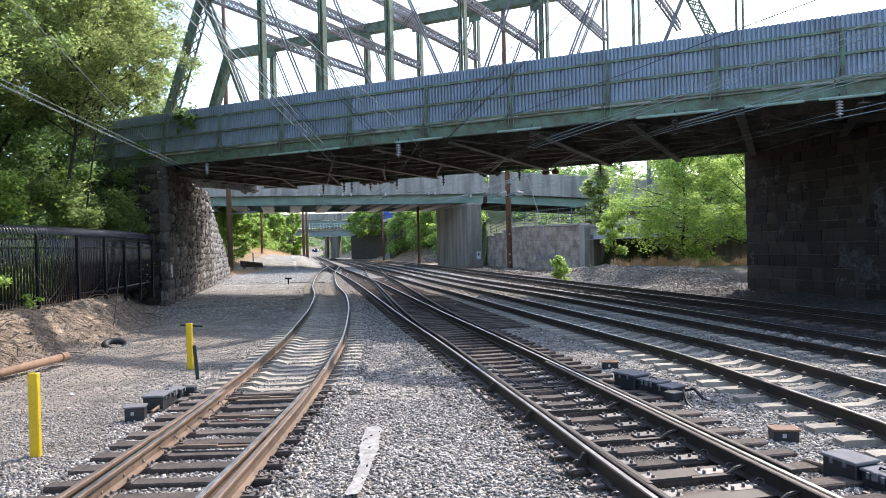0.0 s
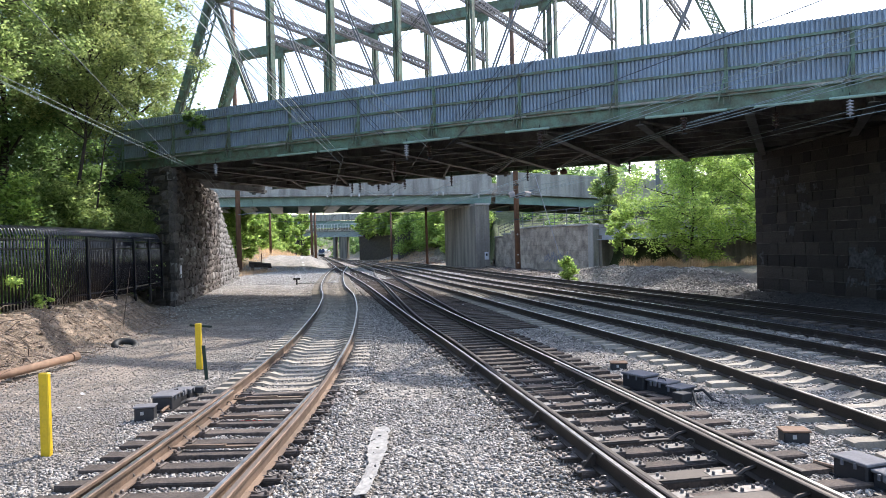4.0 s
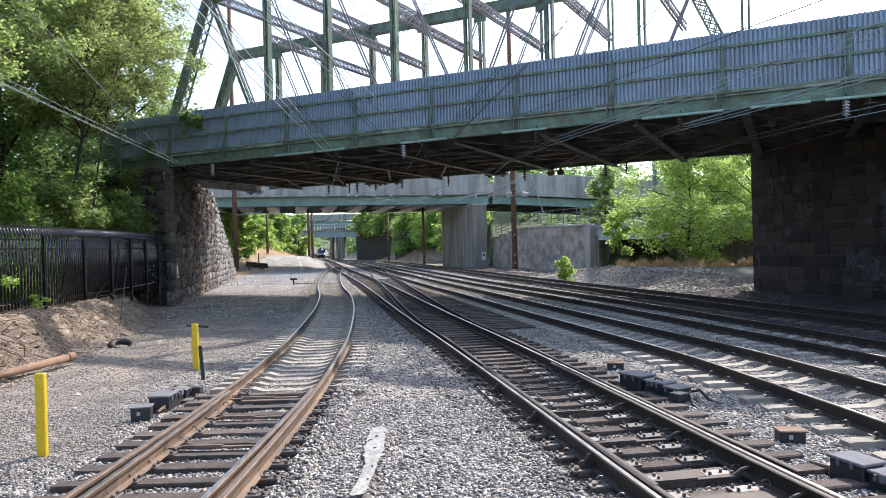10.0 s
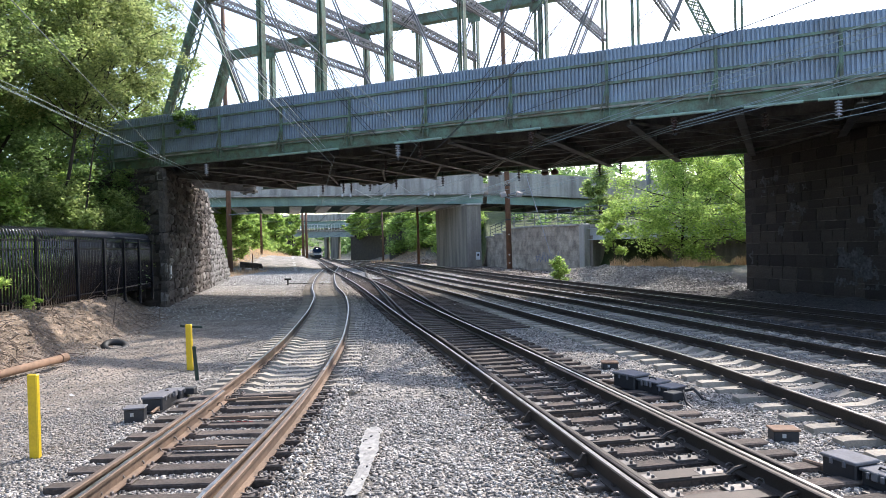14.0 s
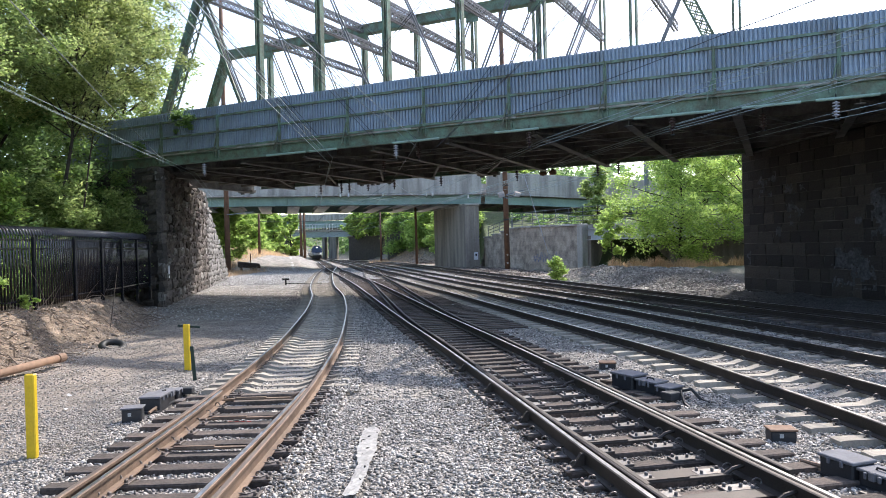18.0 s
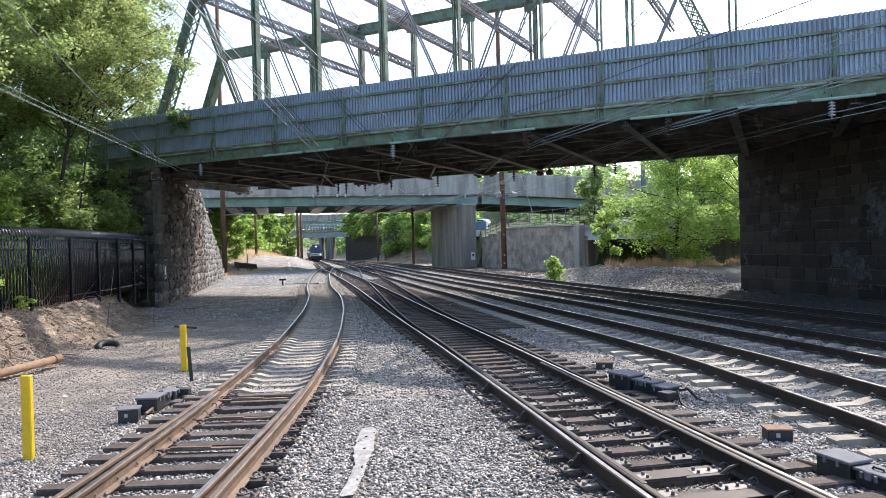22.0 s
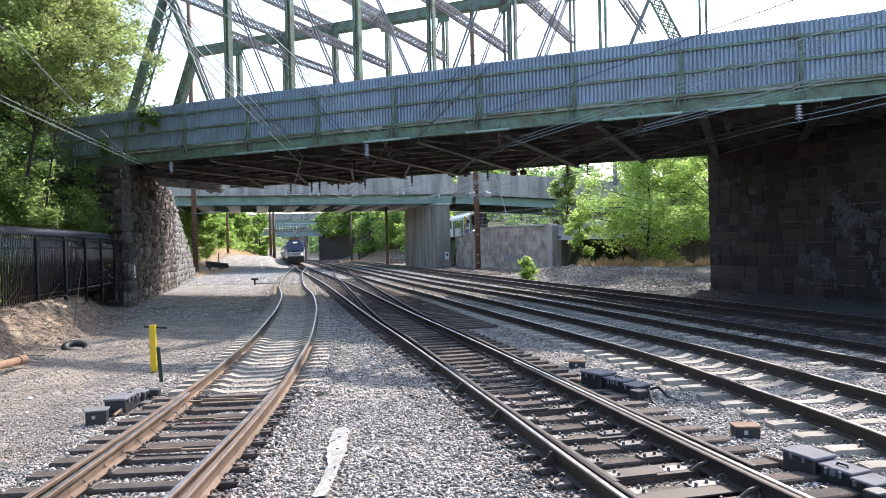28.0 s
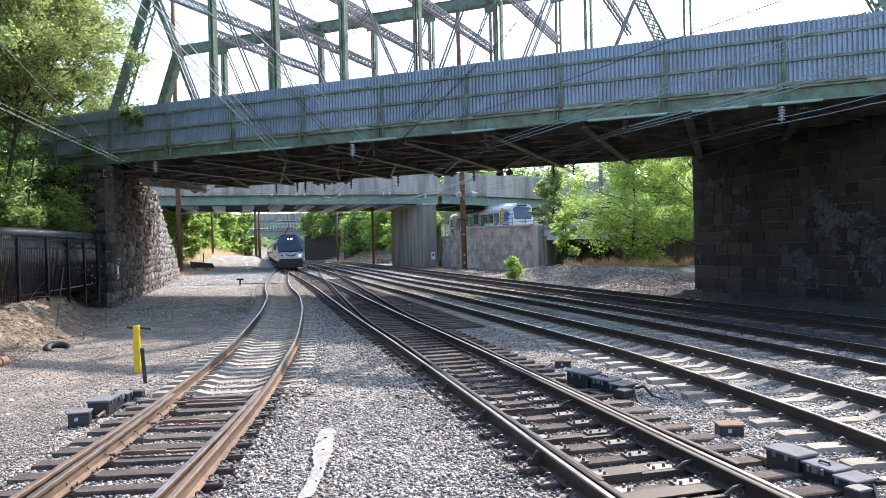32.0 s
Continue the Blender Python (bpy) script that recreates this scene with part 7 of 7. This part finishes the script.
# pale insulators and slack jumper wires before the second bridge
for s in (9.5, 11.8, 12.6, 15.9, 20.1, 20.7):
    m = B2 @ Matrix.Translation((s, -0.8, 7.75))
    ob = thing("insulator", tuple(m.translation), 0, "pale porcelain insulator before the second bridge", "insulator", "insulators of the second bridge")
    part("porcelain_body", INS_PALE, None, ob)
    part("hanger", tube([(0, 0, 0), (0, 0.7, 0.12)], 0.03, 6), M_BOXDARK, ob)
    part("clamp", box((0, 0, -0.6), (0.1, 0.24, 0.05), None, 0.01), M_BOXDARK, ob)
for k, (s, t_, n, sag) in enumerate(((9.5, 1.4, 6.1, 0.5), (11.8, 5.3, 6.2, 0.9), (12.6, 8.5, 6.0, 0.3), (15.9, 8.5, 6.3, 1.0), (20.1, 13.3, 6.1, 0.7), (20.7, 17.9, 6.2, 0.4), (9.5, 8.5, 6.0, 1.2), (15.9, 2.0, 6.3, 0.4), (20.1, 5.3, 6.4, 0.5), (24.4, 13.3, 6.3, 0.8))):
    a, b = B2 @ Vector((s, -0.8, 7.1)), BM @ Vector((t_, 12.9, n - 0.1))
    wire("slack pale jumper wire between the two bridges", [tuple(a), tuple(b)], 0.011, M_WIREPALE, sag * 0.55)
for k in range(5):
    a, b = B2 @ Vector((16.0 + 1.6 * k, -1.2, 6.4 + 0.15 * k)), B2 @ Vector((27 + 1.5 * k, -2.0, 7.6 + 0.2 * k))
    wire("pale cross-span wire before the second bridge", [tuple(a), tuple(b)], 0.014, M_WIREPALE, 0.35)

# ---- trains ----
M_SILVER = material("brushed_silver_body", (0.42, 0.43, 0.455), 0.35, 0.3, 6, 0.06, (0.36, 0.37, 0.39), 0.8, 0.4)
M_STEELCAR = material("fluted_stainless_steel", (0.26, 0.29, 0.32), 0.35, 0.6, 6, 0.08, (0.3, 0.33, 0.37), 0.7, 0.4)
M_NAVY = material("navy_blue_band", (0.03, 0.055, 0.16), 0.4, 0, 8, 0.08)
M_GLASSBLACK = material("black_tinted_glass", (0.012, 0.014, 0.018), 0.08, 0, 8, 0.05)
# Dark glass with the sky's blue reflection put into its base colour.
M_MASK = material("sky_toned_windscreen", (0.02, 0.034, 0.066), 0.12, 0, 8, 0.05)
M_MASK.node_tree.nodes["Principled BSDF"].inputs["IOR"].default_value = 2.0
M_MASK.node_tree.nodes["Principled BSDF"].inputs["IOR"].default_value = 1.33
# Light-rail windscreen: what it reflects is put into this blue-grey base.
M_LRVGLASS = material("reflection_toned_glass", (0.10, 0.15, 0.22), 0.12, 0, 8, 0.05)
M_UNDER = material("grimy_underframe", (0.035, 0.033, 0.032), 0.8, 0.2, 12, 0.3)
M_LRVWHITE = material("white_light_rail_paint", (0.8, 0.81, 0.84), 0.35, 0, 6, 0.05, (0.5, 0.56, 0.58), 0.8, 0.4)
M_LRVYELLOW = material("yellow_livery_stripe", (0.72, 0.50, 0.05), 0.4, 0, 6, 0.05)
M_LRVBLUE = material("blue_livery_panel", (0.06, 0.12, 0.42), 0.4, 0, 6, 0.06)
M_LAMP = glow_material("lit_headlamp", (1.0, 0.97, 0.9), 2.5)
M_PANTO = material("red_brown_pantograph", (0.22, 0.07, 0.05), 0.6, 0.2, 12, 0.1)


def loft(stations, caps=True):
    """Skin over cross-sections with equal numbers of points: rows of x and a ring of (y, z)."""
    bm = bmesh.new()
    rings = [[bm.verts.new((x, y, z)) for y, z in ring] for x, ring in stations]
    n = len(rings[0])
    for a, b in zip(rings, rings[1:]):
        for k in range(n):
            bm.faces.new((a[k], a[(k + 1) % n], b[(k + 1) % n], b[k]))
    if caps:
        bm.faces.new(rings[0][::-1]); bm.faces.new(rings[-1])
    return bm


def section(w, z0, z1, cut, shoulder):
    """Half width, floor, roof; roof corners cut off."""
    return [(-w, z0), (-w, z1 - shoulder), (-w + cut * 0.45, z1 - shoulder * 0.35), (-w + cut, z1), (w - cut, z1), (w - cut * 0.45, z1 - shoulder * 0.35), (w, z1 - shoulder), (w, z0)]


def add_truck(ob, x, wheelbase=2.7, radius=0.52):
    """A bogie frame with two axles."""
    t = part("truck_frame", box((x, 0, 0.62), (wheelbase + 1.3, 2.3, 0.4), None, 0.05), M_UNDER, ob)
    for dx in (-wheelbase / 2, wheelbase / 2):
        for y in (-0.76, 0.76):
            bm = bmesh.new()
            add_tube(bm, [(x + dx, y - 0.07, radius), (x + dx, y + 0.07, radius)], radius, 18)
            part("wheel", bm, M_UNDER, t)


def locomotive():
    ob = thing("locomotive", (0, 0, 0), 0, "silver electric locomotive with dark blue nose band and lit headlights", "locomotive")
    full = section(1.48, 0.95, 3.72, 0.62, 0.75)
    part("body", loft([(-19.6, full), (-1.9, full), (-1.05, section(1.46, 0.95, 2.85, 0.5, 0.45)), (-0.3, section(1.40, 0.95, 2.0, 0.3, 0.2)), (-0.05, section(1.28, 1.0, 1.8, 0.3, 0.2))]), M_SILVER, ob)
    # the raked windscreen mask and its frame
    bm = bmesh.new()
    v = [bm.verts.new(p) for p in ((-0.22, 0, 1.86), (-0.24, 1.38, 2.06), (-1.03, 1.47, 2.86), (-1.6, 1.36, 3.3), (-1.86, 1.02, 3.6), (-1.9, 0.7, 3.76), (-1.9, -0.7, 3.76), (-1.86, -1.02, 3.6), (-1.6, -1.36, 3.3), (-1.03, -1.47, 2.86), (-0.24, -1.38, 2.06))]
    bm.faces.new(v)
    g = bmesh.ops.extrude_face_region(bm, geom=bm.faces[:])["geom"]
    for e in g:
        if isinstance(e, bmesh.types.BMVert):
            e.co += Vector((0.09, 0, 0.07))
    part("windscreen", bm, M_MASK, ob, "raked windscreen with reflected sky blue in its colour")
    for s in (-1, 1):
        part("nose_band", beam((0.0, 0.02 * s, 1.5), (-0.2, 1.36 * s, 1.95), 0.06, 0.13), M_NAVY, ob)
        part("ditch_light", lathe(bmesh.new(), [(0.1, 0), (0.1, 0.06), (0.07, 0.08)], (0, 0, 0), 12), M_LAMP if s > 0 else M_GLASSBLACK, ob, m=pose(0.0, 0.98 * s, 1.55, 0, 90, 0))
        part("headlight", lathe(bmesh.new(), [(0.09, 0), (0.09, 0.06), (0.07, 0.08)], (0, 0, 0), 12), M_LAMP, ob, m=pose(-1.45, 0.17 * s, 3.38, 0, 60, 0))
        part("side_window", box((-2.2, 1.49 * s, 2.75), (0.7, 0.03, 0.6), None, 0.01), M_GLASSBLACK, ob)
        part("cab_door", box((-3.1, 1.485 * s, 2.1), (0.75, 0.03, 1.95), None, 0.01), M_SILVER, ob)
        part("side_stripe", box((-11, 1.49 * s, 1.35), (15.6, 0.03, 0.35)), M_NAVY, ob)
        for k in range(5):
            part("grille", box((-6.5 - 2.1 * k, 1.49 * s, 2.6), (1.6, 0.04, 0.8), None, 0.01), M_UNDER, ob)
        part("handrail", tube([(-0.3, 1.3 * s, 1.0), (-0.35, 1.42 * s, 1.9)], 0.025, 6), M_POLEGREY, ob)
    part("pilot", loft([(-0.8, section(1.44, 0.2, 1.22, 0.1, 0.1)), (0.12, section(1.25, 0.2, 1.2, 0.1, 0.1))]), M_UNDER, ob, "black pilot plate")
    part("coupler", box((0.3, 0, 0.82), (0.5, 0.26, 0.3), None, 0.04), M_UNDER, ob)
    part("skirt", box((-10, 0, 0.8), (18.5, 2.6, 0.4), None, 0.03), M_UNDER, ob)
    part("roof_equipment", box((-10, 0, 3.85), (11, 1.7, 0.3), None, 0.08), M_BOXDARK, ob)
    p = part("pantograph", beam((-5.6, -0.5, 3.95), (-3.9, 0, 4.9), 0.07, 0.07), M_PANTO, ob, "raised red-brown pantograph")
    part("pantograph_arm", beam((-3.9, 0, 4.9), (-5.4, 0, 5.55), 0.06, 0.06), M_PANTO, p)
    part("collector", beam((-5.4, -0.85, 5.58), (-5.4, 0.85, 5.58), 0.2, 0.06), M_UNDER, p)
    part("pantograph_base", box((-5.2, 0, 3.92), (1.6, 1.4, 0.14)), M_PANTO, p)
    add_truck(ob, -4.2); add_truck(ob, -15.6)
    return ob


def coach():
    ob = thing("passenger_coach", (0, 0, 0), 0, "fluted stainless-steel passenger coach with dark window band", "passenger coach", "coaches of the train")
    ring = [(-1.42, 1.0), (-1.52, 1.6), (-1.48, 2.6), (-1.3, 3.3), (-0.85, 3.78), (0, 3.9), (0.85, 3.78), (1.3, 3.3), (1.48, 2.6), (1.52, 1.6), (1.42, 1.0)]
    part("body", loft([(-25.6, ring), (0, ring)]), M_STEELCAR, ob)
    for s in (-1, 1):
        part("window_band", box((-12.8, 1.5 * s, 2.35), (22, 0.06, 0.62), None, 0.01), M_GLASSBLACK, ob)
        part("blue_stripe", box((-12.8, 1.52 * s, 1.85), (25, 0.05, 0.18)), M_NAVY, ob)
    part("underframe", box((-12.8, 0, 0.85), (24, 2.4, 0.5)), M_UNDER, ob)
    part("end_door", box((0.03, 0, 2.1), (0.08, 0.8, 2.0)), M_UNDER, ob)
    add_truck(ob, -3.6, 2.6, 0.46); add_truck(ob, -22, 2.6, 0.46)
    return ob


def lrv_car(nose):
    """One end car of the articulated light-rail vehicle, nose to +x."""
    ob = thing("light_rail_car", (0, 0, 0), 0, "white light-rail car with yellow stripe and blue panel", "light rail car", "cars of the light-rail vehicle")
    full = section(1.32, 0.35, 3.55, 0.42, 0.4)
    part("body", loft([(-11.0, full), (-1.3, full), (-0.45, section(1.3, 0.35, 3.5, 0.42, 0.42)), (0.0, section(1.22, 0.4, 1.55, 0.3, 0.15))]), M_LRVWHITE, ob)
    bm = bmesh.new()
    v = [bm.verts.new(p) for p in ((-0.08, -1.0, 1.8), (-0.08, 1.0, 1.8), (-0.38, 1.05, 3.02), (-0.4, 0.9, 3.18), (-0.4, -0.9, 3.18), (-0.38, -1.05, 3.02))]
    bm.faces.new(v)
    g = bmesh.ops.extrude_face_region(bm, geom=bm.faces[:])["geom"]
    for e in g:
        if isinstance(e, bmesh.types.BMVert):
            e.co += Vector((0.07, 0, 0.02))
    part("windscreen", bm, M_LRVGLASS, ob, "large blue-grey windscreen")
    part("destination_sign", box((-0.36, 0, 3.36), (0.08, 1.2, 0.2)), M_BOXDARK, ob)
    for s in (-1, 1):
        part("headlight", lathe(bmesh.new(), [(0.11, 0), (0.11, 0.05), (0.08, 0.07)], (0, 0, 0), 10), M_LAMP, ob, m=pose(-0.02, 0.85 * s, 1.05, 0, 90, 0))
        part("yellow_stripe", beam((-3.6, 1.335 * s, 0.5), (-2.7, 1.335 * s, 3.2), 0.03, 1.15), M_LRVYELLOW, ob)
        part("blue_panel", box((-2.0, 1.33 * s, 0.95), (1.9, 0.03, 0.9)), M_LRVBLUE, ob)
        part("side_window", box((-1.85, 1.33 * s, 2.2), (1.6, 0.03, 1.15), None, 0.01), M_LRVBLUE, ob)
        for k in range(3):
            part("side_window", box((-5.0 - 1.9 * k, 1.33 * s, 2.2), (1.7, 0.03, 1.15), None, 0.01), M_GLASSBLACK, ob)
        for k in (0, 1):
            part("door", box((-5.0 - 4.8 * k, 1.335 * s, 1.6), (1.3, 0.05, 2.3), None, 0.01), M_POLEGREY, ob)
        part("mirror", box((-0.6, 1.5 * s, 2.4), (0.1, 0.25, 0.3), None, 0.02), M_BOXDARK, ob)
    part("bumper", box((0.06, 0, 0.5), (0.2, 2.2, 0.35), None, 0.05), M_BOXDARK, ob)
    part("roof_unit", box((-7, 0, 3.65), (7, 1.7, 0.25), None, 0.06), M_LRVWHITE, ob)
    add_truck(ob, -3.6, 1.9, 0.36)
    return ob


loco = locomotive()
coaches = [coach()]
coaches += [copy_thing(coaches[0], pose(0, 0, 0)) for _ in range(3)]
lrv_front = lrv_car(True)
lrv_rear = copy_thing(lrv_front, pose(0, 0, 0))
lrv_rear["label"] = "trailing white light-rail car with yellow stripe"
lrv_mid = thing("power_module", (0, 0, 0), 0, "short white power module between light-rail cars", "power module")
part("body", loft([(-2.6, section(1.3, 0.4, 3.5, 0.4, 0.4)), (0, section(1.3, 0.4, 3.5, 0.4, 0.4))]), M_LRVWHITE, lrv_mid)
for s in (-1, 1):
    part("grille", box((-1.3, 1.31 * s, 2.3), (1.9, 0.04, 1.2), None, 0.01), M_BOXDARK, lrv_mid)
part("bellows", box((0.2, 0, 1.9), (0.5, 2.3, 2.9)), M_RUBBER, lrv_mid)
add_truck(lrv_mid, -1.3, 1.9, 0.4)


def lorry(cab_mat, box_mat, label, length):
    ob = thing("lorry", (0, 0, 0), 0, label, "lorry", "lorries on the far road")
    part("cab", loft([(-2.2, section(1.2, 0.7, 3.4, 0.3, 0.3)), (-0.4, section(1.2, 0.7, 3.2, 0.3, 0.3)), (0, section(1.15, 0.7, 1.9, 0.2, 0.2))]), cab_mat, ob)
    part("cab_window", box((-1.0, -1.21, 2.3), (0.9, 0.03, 0.7)), M_GLASSBLACK, ob)
    part("cargo_box", box((-3.0 - length / 2, 0, 2.7), (length, 2.5, 2.3), None, 0.03), box_mat, ob)
    part("chassis", box((-1.5 - length / 2, 0, 1.15), (length + 2, 2.3, 0.7)), M_LRVWHITE, ob)
    for x in (-1.2, -length * 0.5 - 1, -length - 1.2, -length - 2.3):
        for y in (-1.05, 1.05):
            bm = bmesh.new()
            add_tube(bm, [(x, y - 0.15, 0.5), (x, y + 0.15, 0.5)], 0.5, 14)
            part("wheel", bm, M_RUBBER, ob)
    return ob


def car(label, mat):
    ob = thing("car", (0, 0, 0), 0, label, "car", "cars on the far road")
    part("body", loft([(-4.4, section(0.8, 0.35, 0.9, 0.1, 0.1)), (-3.9, section(0.88, 0.3, 1.0, 0.1, 0.1)), (-0.6, section(0.88, 0.3, 0.95, 0.12, 0.1)), (0, section(0.8, 0.35, 0.75, 0.15, 0.1))]), mat, ob)
    part("cabin", loft([(-4.0, section(0.75, 0.95, 1.05, 0.1, 0.05)), (-3.3, section(0.72, 0.95, 1.45, 0.12, 0.2)), (-2.0, section(0.72, 0.95, 1.45, 0.12, 0.2)), (-1.2, section(0.75, 0.93, 1.0, 0.1, 0.05))]), M_GLASSBLACK, ob)
    part("roof", box((-2.65, 0, 1.47), (1.4, 1.2, 0.05), None, 0.02), mat, ob)
    for x in (-0.85, -3.5):
        for y in (-0.8, 0.8):
            bm = bmesh.new()
            add_tube(bm, [(x, y - 0.1, 0.32), (x, y + 0.1, 0.32)], 0.32, 14)
            part("wheel", bm, M_RUBBER, ob)
    return ob


M_CARGOBLUE = material("blue_cargo_panels", (0.05, 0.12, 0.5), 0.5, 0, 6, 0.06)
M_CARGOGREEN = material("dark_green_cargo_panels", (0.03, 0.09, 0.07), 0.5, 0, 6, 0.06)
lorry_a = lorry(M_LRVWHITE, M_CARGOBLUE, "white lorry with blue cargo box", 13.0)
lorry_b = lorry(M_LRVWHITE, M_CARGOGREEN, "white lorry with dark green cargo box", 6.5)
car_a = car("white car on the far road", M_LRVWHITE)
# the far road they drive on, on the slope beyond the light-rail line
ROAD_Y, ROAD_Z = 150.0, 7.0
rd = part("road", prism([(-11, ROAD_Y - 6), (170, ROAD_Y - 6), (170, ROAD_Y + 7), (-11, ROAD_Y + 7)], -1.0, [ROAD_Z] * 4), M_STONE)
tagged(rd, "distant grey road on the far slope", "road", kind="structure")


# ---- movement ----
RUN_P, RUN_T = spline(TRACK_B, 0.5)
RUN_S = np.r_[0, np.cumsum(np.linalg.norm(np.diff(RUN_P, axis=0), axis=1))]
# seconds, distance of the locomotive's front beyond the eye along y
TRAIN_Y = [(0, 366), (4, 328), (8, 291), (13, 246), (18, 201), (23, 157), (26, 129), (29, 102), (32, 78.5)]
# seconds, place of the light-rail vehicle's front
LRV = [(16, 11.90, 146.4), (18.5, 9.42, 129.0), (20, 8.18, 122.1), (21.5, 7.44, 119.0), (23, 6.94, 116.0), (24, 6.94, 114.1), (25, 7.25, 112.0), (26.2, 7.94, 106.6), (27.5, 9.05, 100.2), (28.5, 10.29, 94.6), (29.5, 11.41, 89.7), (30.5, 12.27, 85.2), (31.2, 13.14, 81.6), (32, 14.14, 77.2)]
LRV_Z = 3.2


def on_run(s, length):
    """A pose with the front at s metres along the run and the rear that much behind (farther out)."""
    a = np.array([np.interp(s, RUN_S, RUN_P[:, k]) for k in range(2)])
    b = np.array([np.interp(s + length, RUN_S, RUN_P[:, k]) for k in range(2)])
    za, zb = float(dip(a[1])), float(dip(b[1]))
    d = a - b
    return pose(a[0], a[1], za, 0, math.degrees(math.atan2(zb - za, length)), math.degrees(math.atan2(d[1], d[0])))


def motions():
    times = [k for k in range(0, 33)]
    ys = [p[1] for p in RUN_P]
    front = [float(np.interp(np.interp(t, *zip(*TRAIN_Y)), ys, RUN_S)) for t in times]
    walk(loco, [(t, on_run(s, 19.6)) for t, s in zip(times, front)])
    for k, c in enumerate(coaches):
        walk(c, [(t, on_run(s + 20.4 + 26.2 * k, 25.6)) for t, s in zip(times, front)])
    # the light-rail line, from its far end to where the vehicle stops being seen
    line = [(33.5, 235), (25.4, 198), (18.0, 170.7)] + [(x, y) for _, x, y in LRV]
    P, _ = spline(line, 0.25)
    S = np.r_[0, np.cumsum(np.linalg.norm(np.diff(P, axis=0), axis=1))]
    at = [float(S[int(np.argmin((P[:, 0] - x) ** 2 + (P[:, 1] - y) ** 2))]) for _, x, y in LRV]
    lt = [0] + [t for t, _, _ in LRV]
    at = [max(at[0] - 45, 36)] + at

    def on_line(s, length):
        a = np.array([np.interp(s, S, P[:, k]) for k in range(2)])
        b = np.array([np.interp(s - length, S, P[:, k]) for k in range(2)])
        d = a - b
        return pose(a[0], a[1], LRV_Z, 0, 0, math.degrees(math.atan2(d[1], d[0])))

    rows = [0, 6, 12] + [16 + 0.5 * k for k in range(33)]
    fs = [float(np.interp(t, lt, at)) for t in rows]
    walk(lrv_front, [(t, on_line(s, 11.0)) for t, s in zip(rows, fs)])
    walk(lrv_mid, [(t, on_line(s - 11.2, 2.6)) for t, s in zip(rows, fs)])
    tail = []
    for t, s in zip(rows, fs):
        m = on_line(s - 14.0, 11.0)
        tail.append((t, m @ Matrix.Translation((-11.0, 0, 0)) @ pose(0, 0, 0, 0, 0, 180)))
    walk(lrv_rear, tail)
    # traffic on the far road, to the right, one lane each
    for ob, lane, rows in ((lorry_a, 0, ((0, 3.6), (2, 12.2), (6, 29), (12, 55), (32, 142))), (lorry_b, 3.6, ((0, -4), (3.5, -2.5), (5, 6.5), (6.8, 17), (10, 34), (32, 148))), (car_a, -3.4, ((0, -6), (10, -4), (12.2, 2.5), (14, 12), (17, 30), (32, 125)))):
        walk(ob, [(t, pose(x, ROAD_Y + lane, ROAD_Z)) for t, x in rows])


motions()
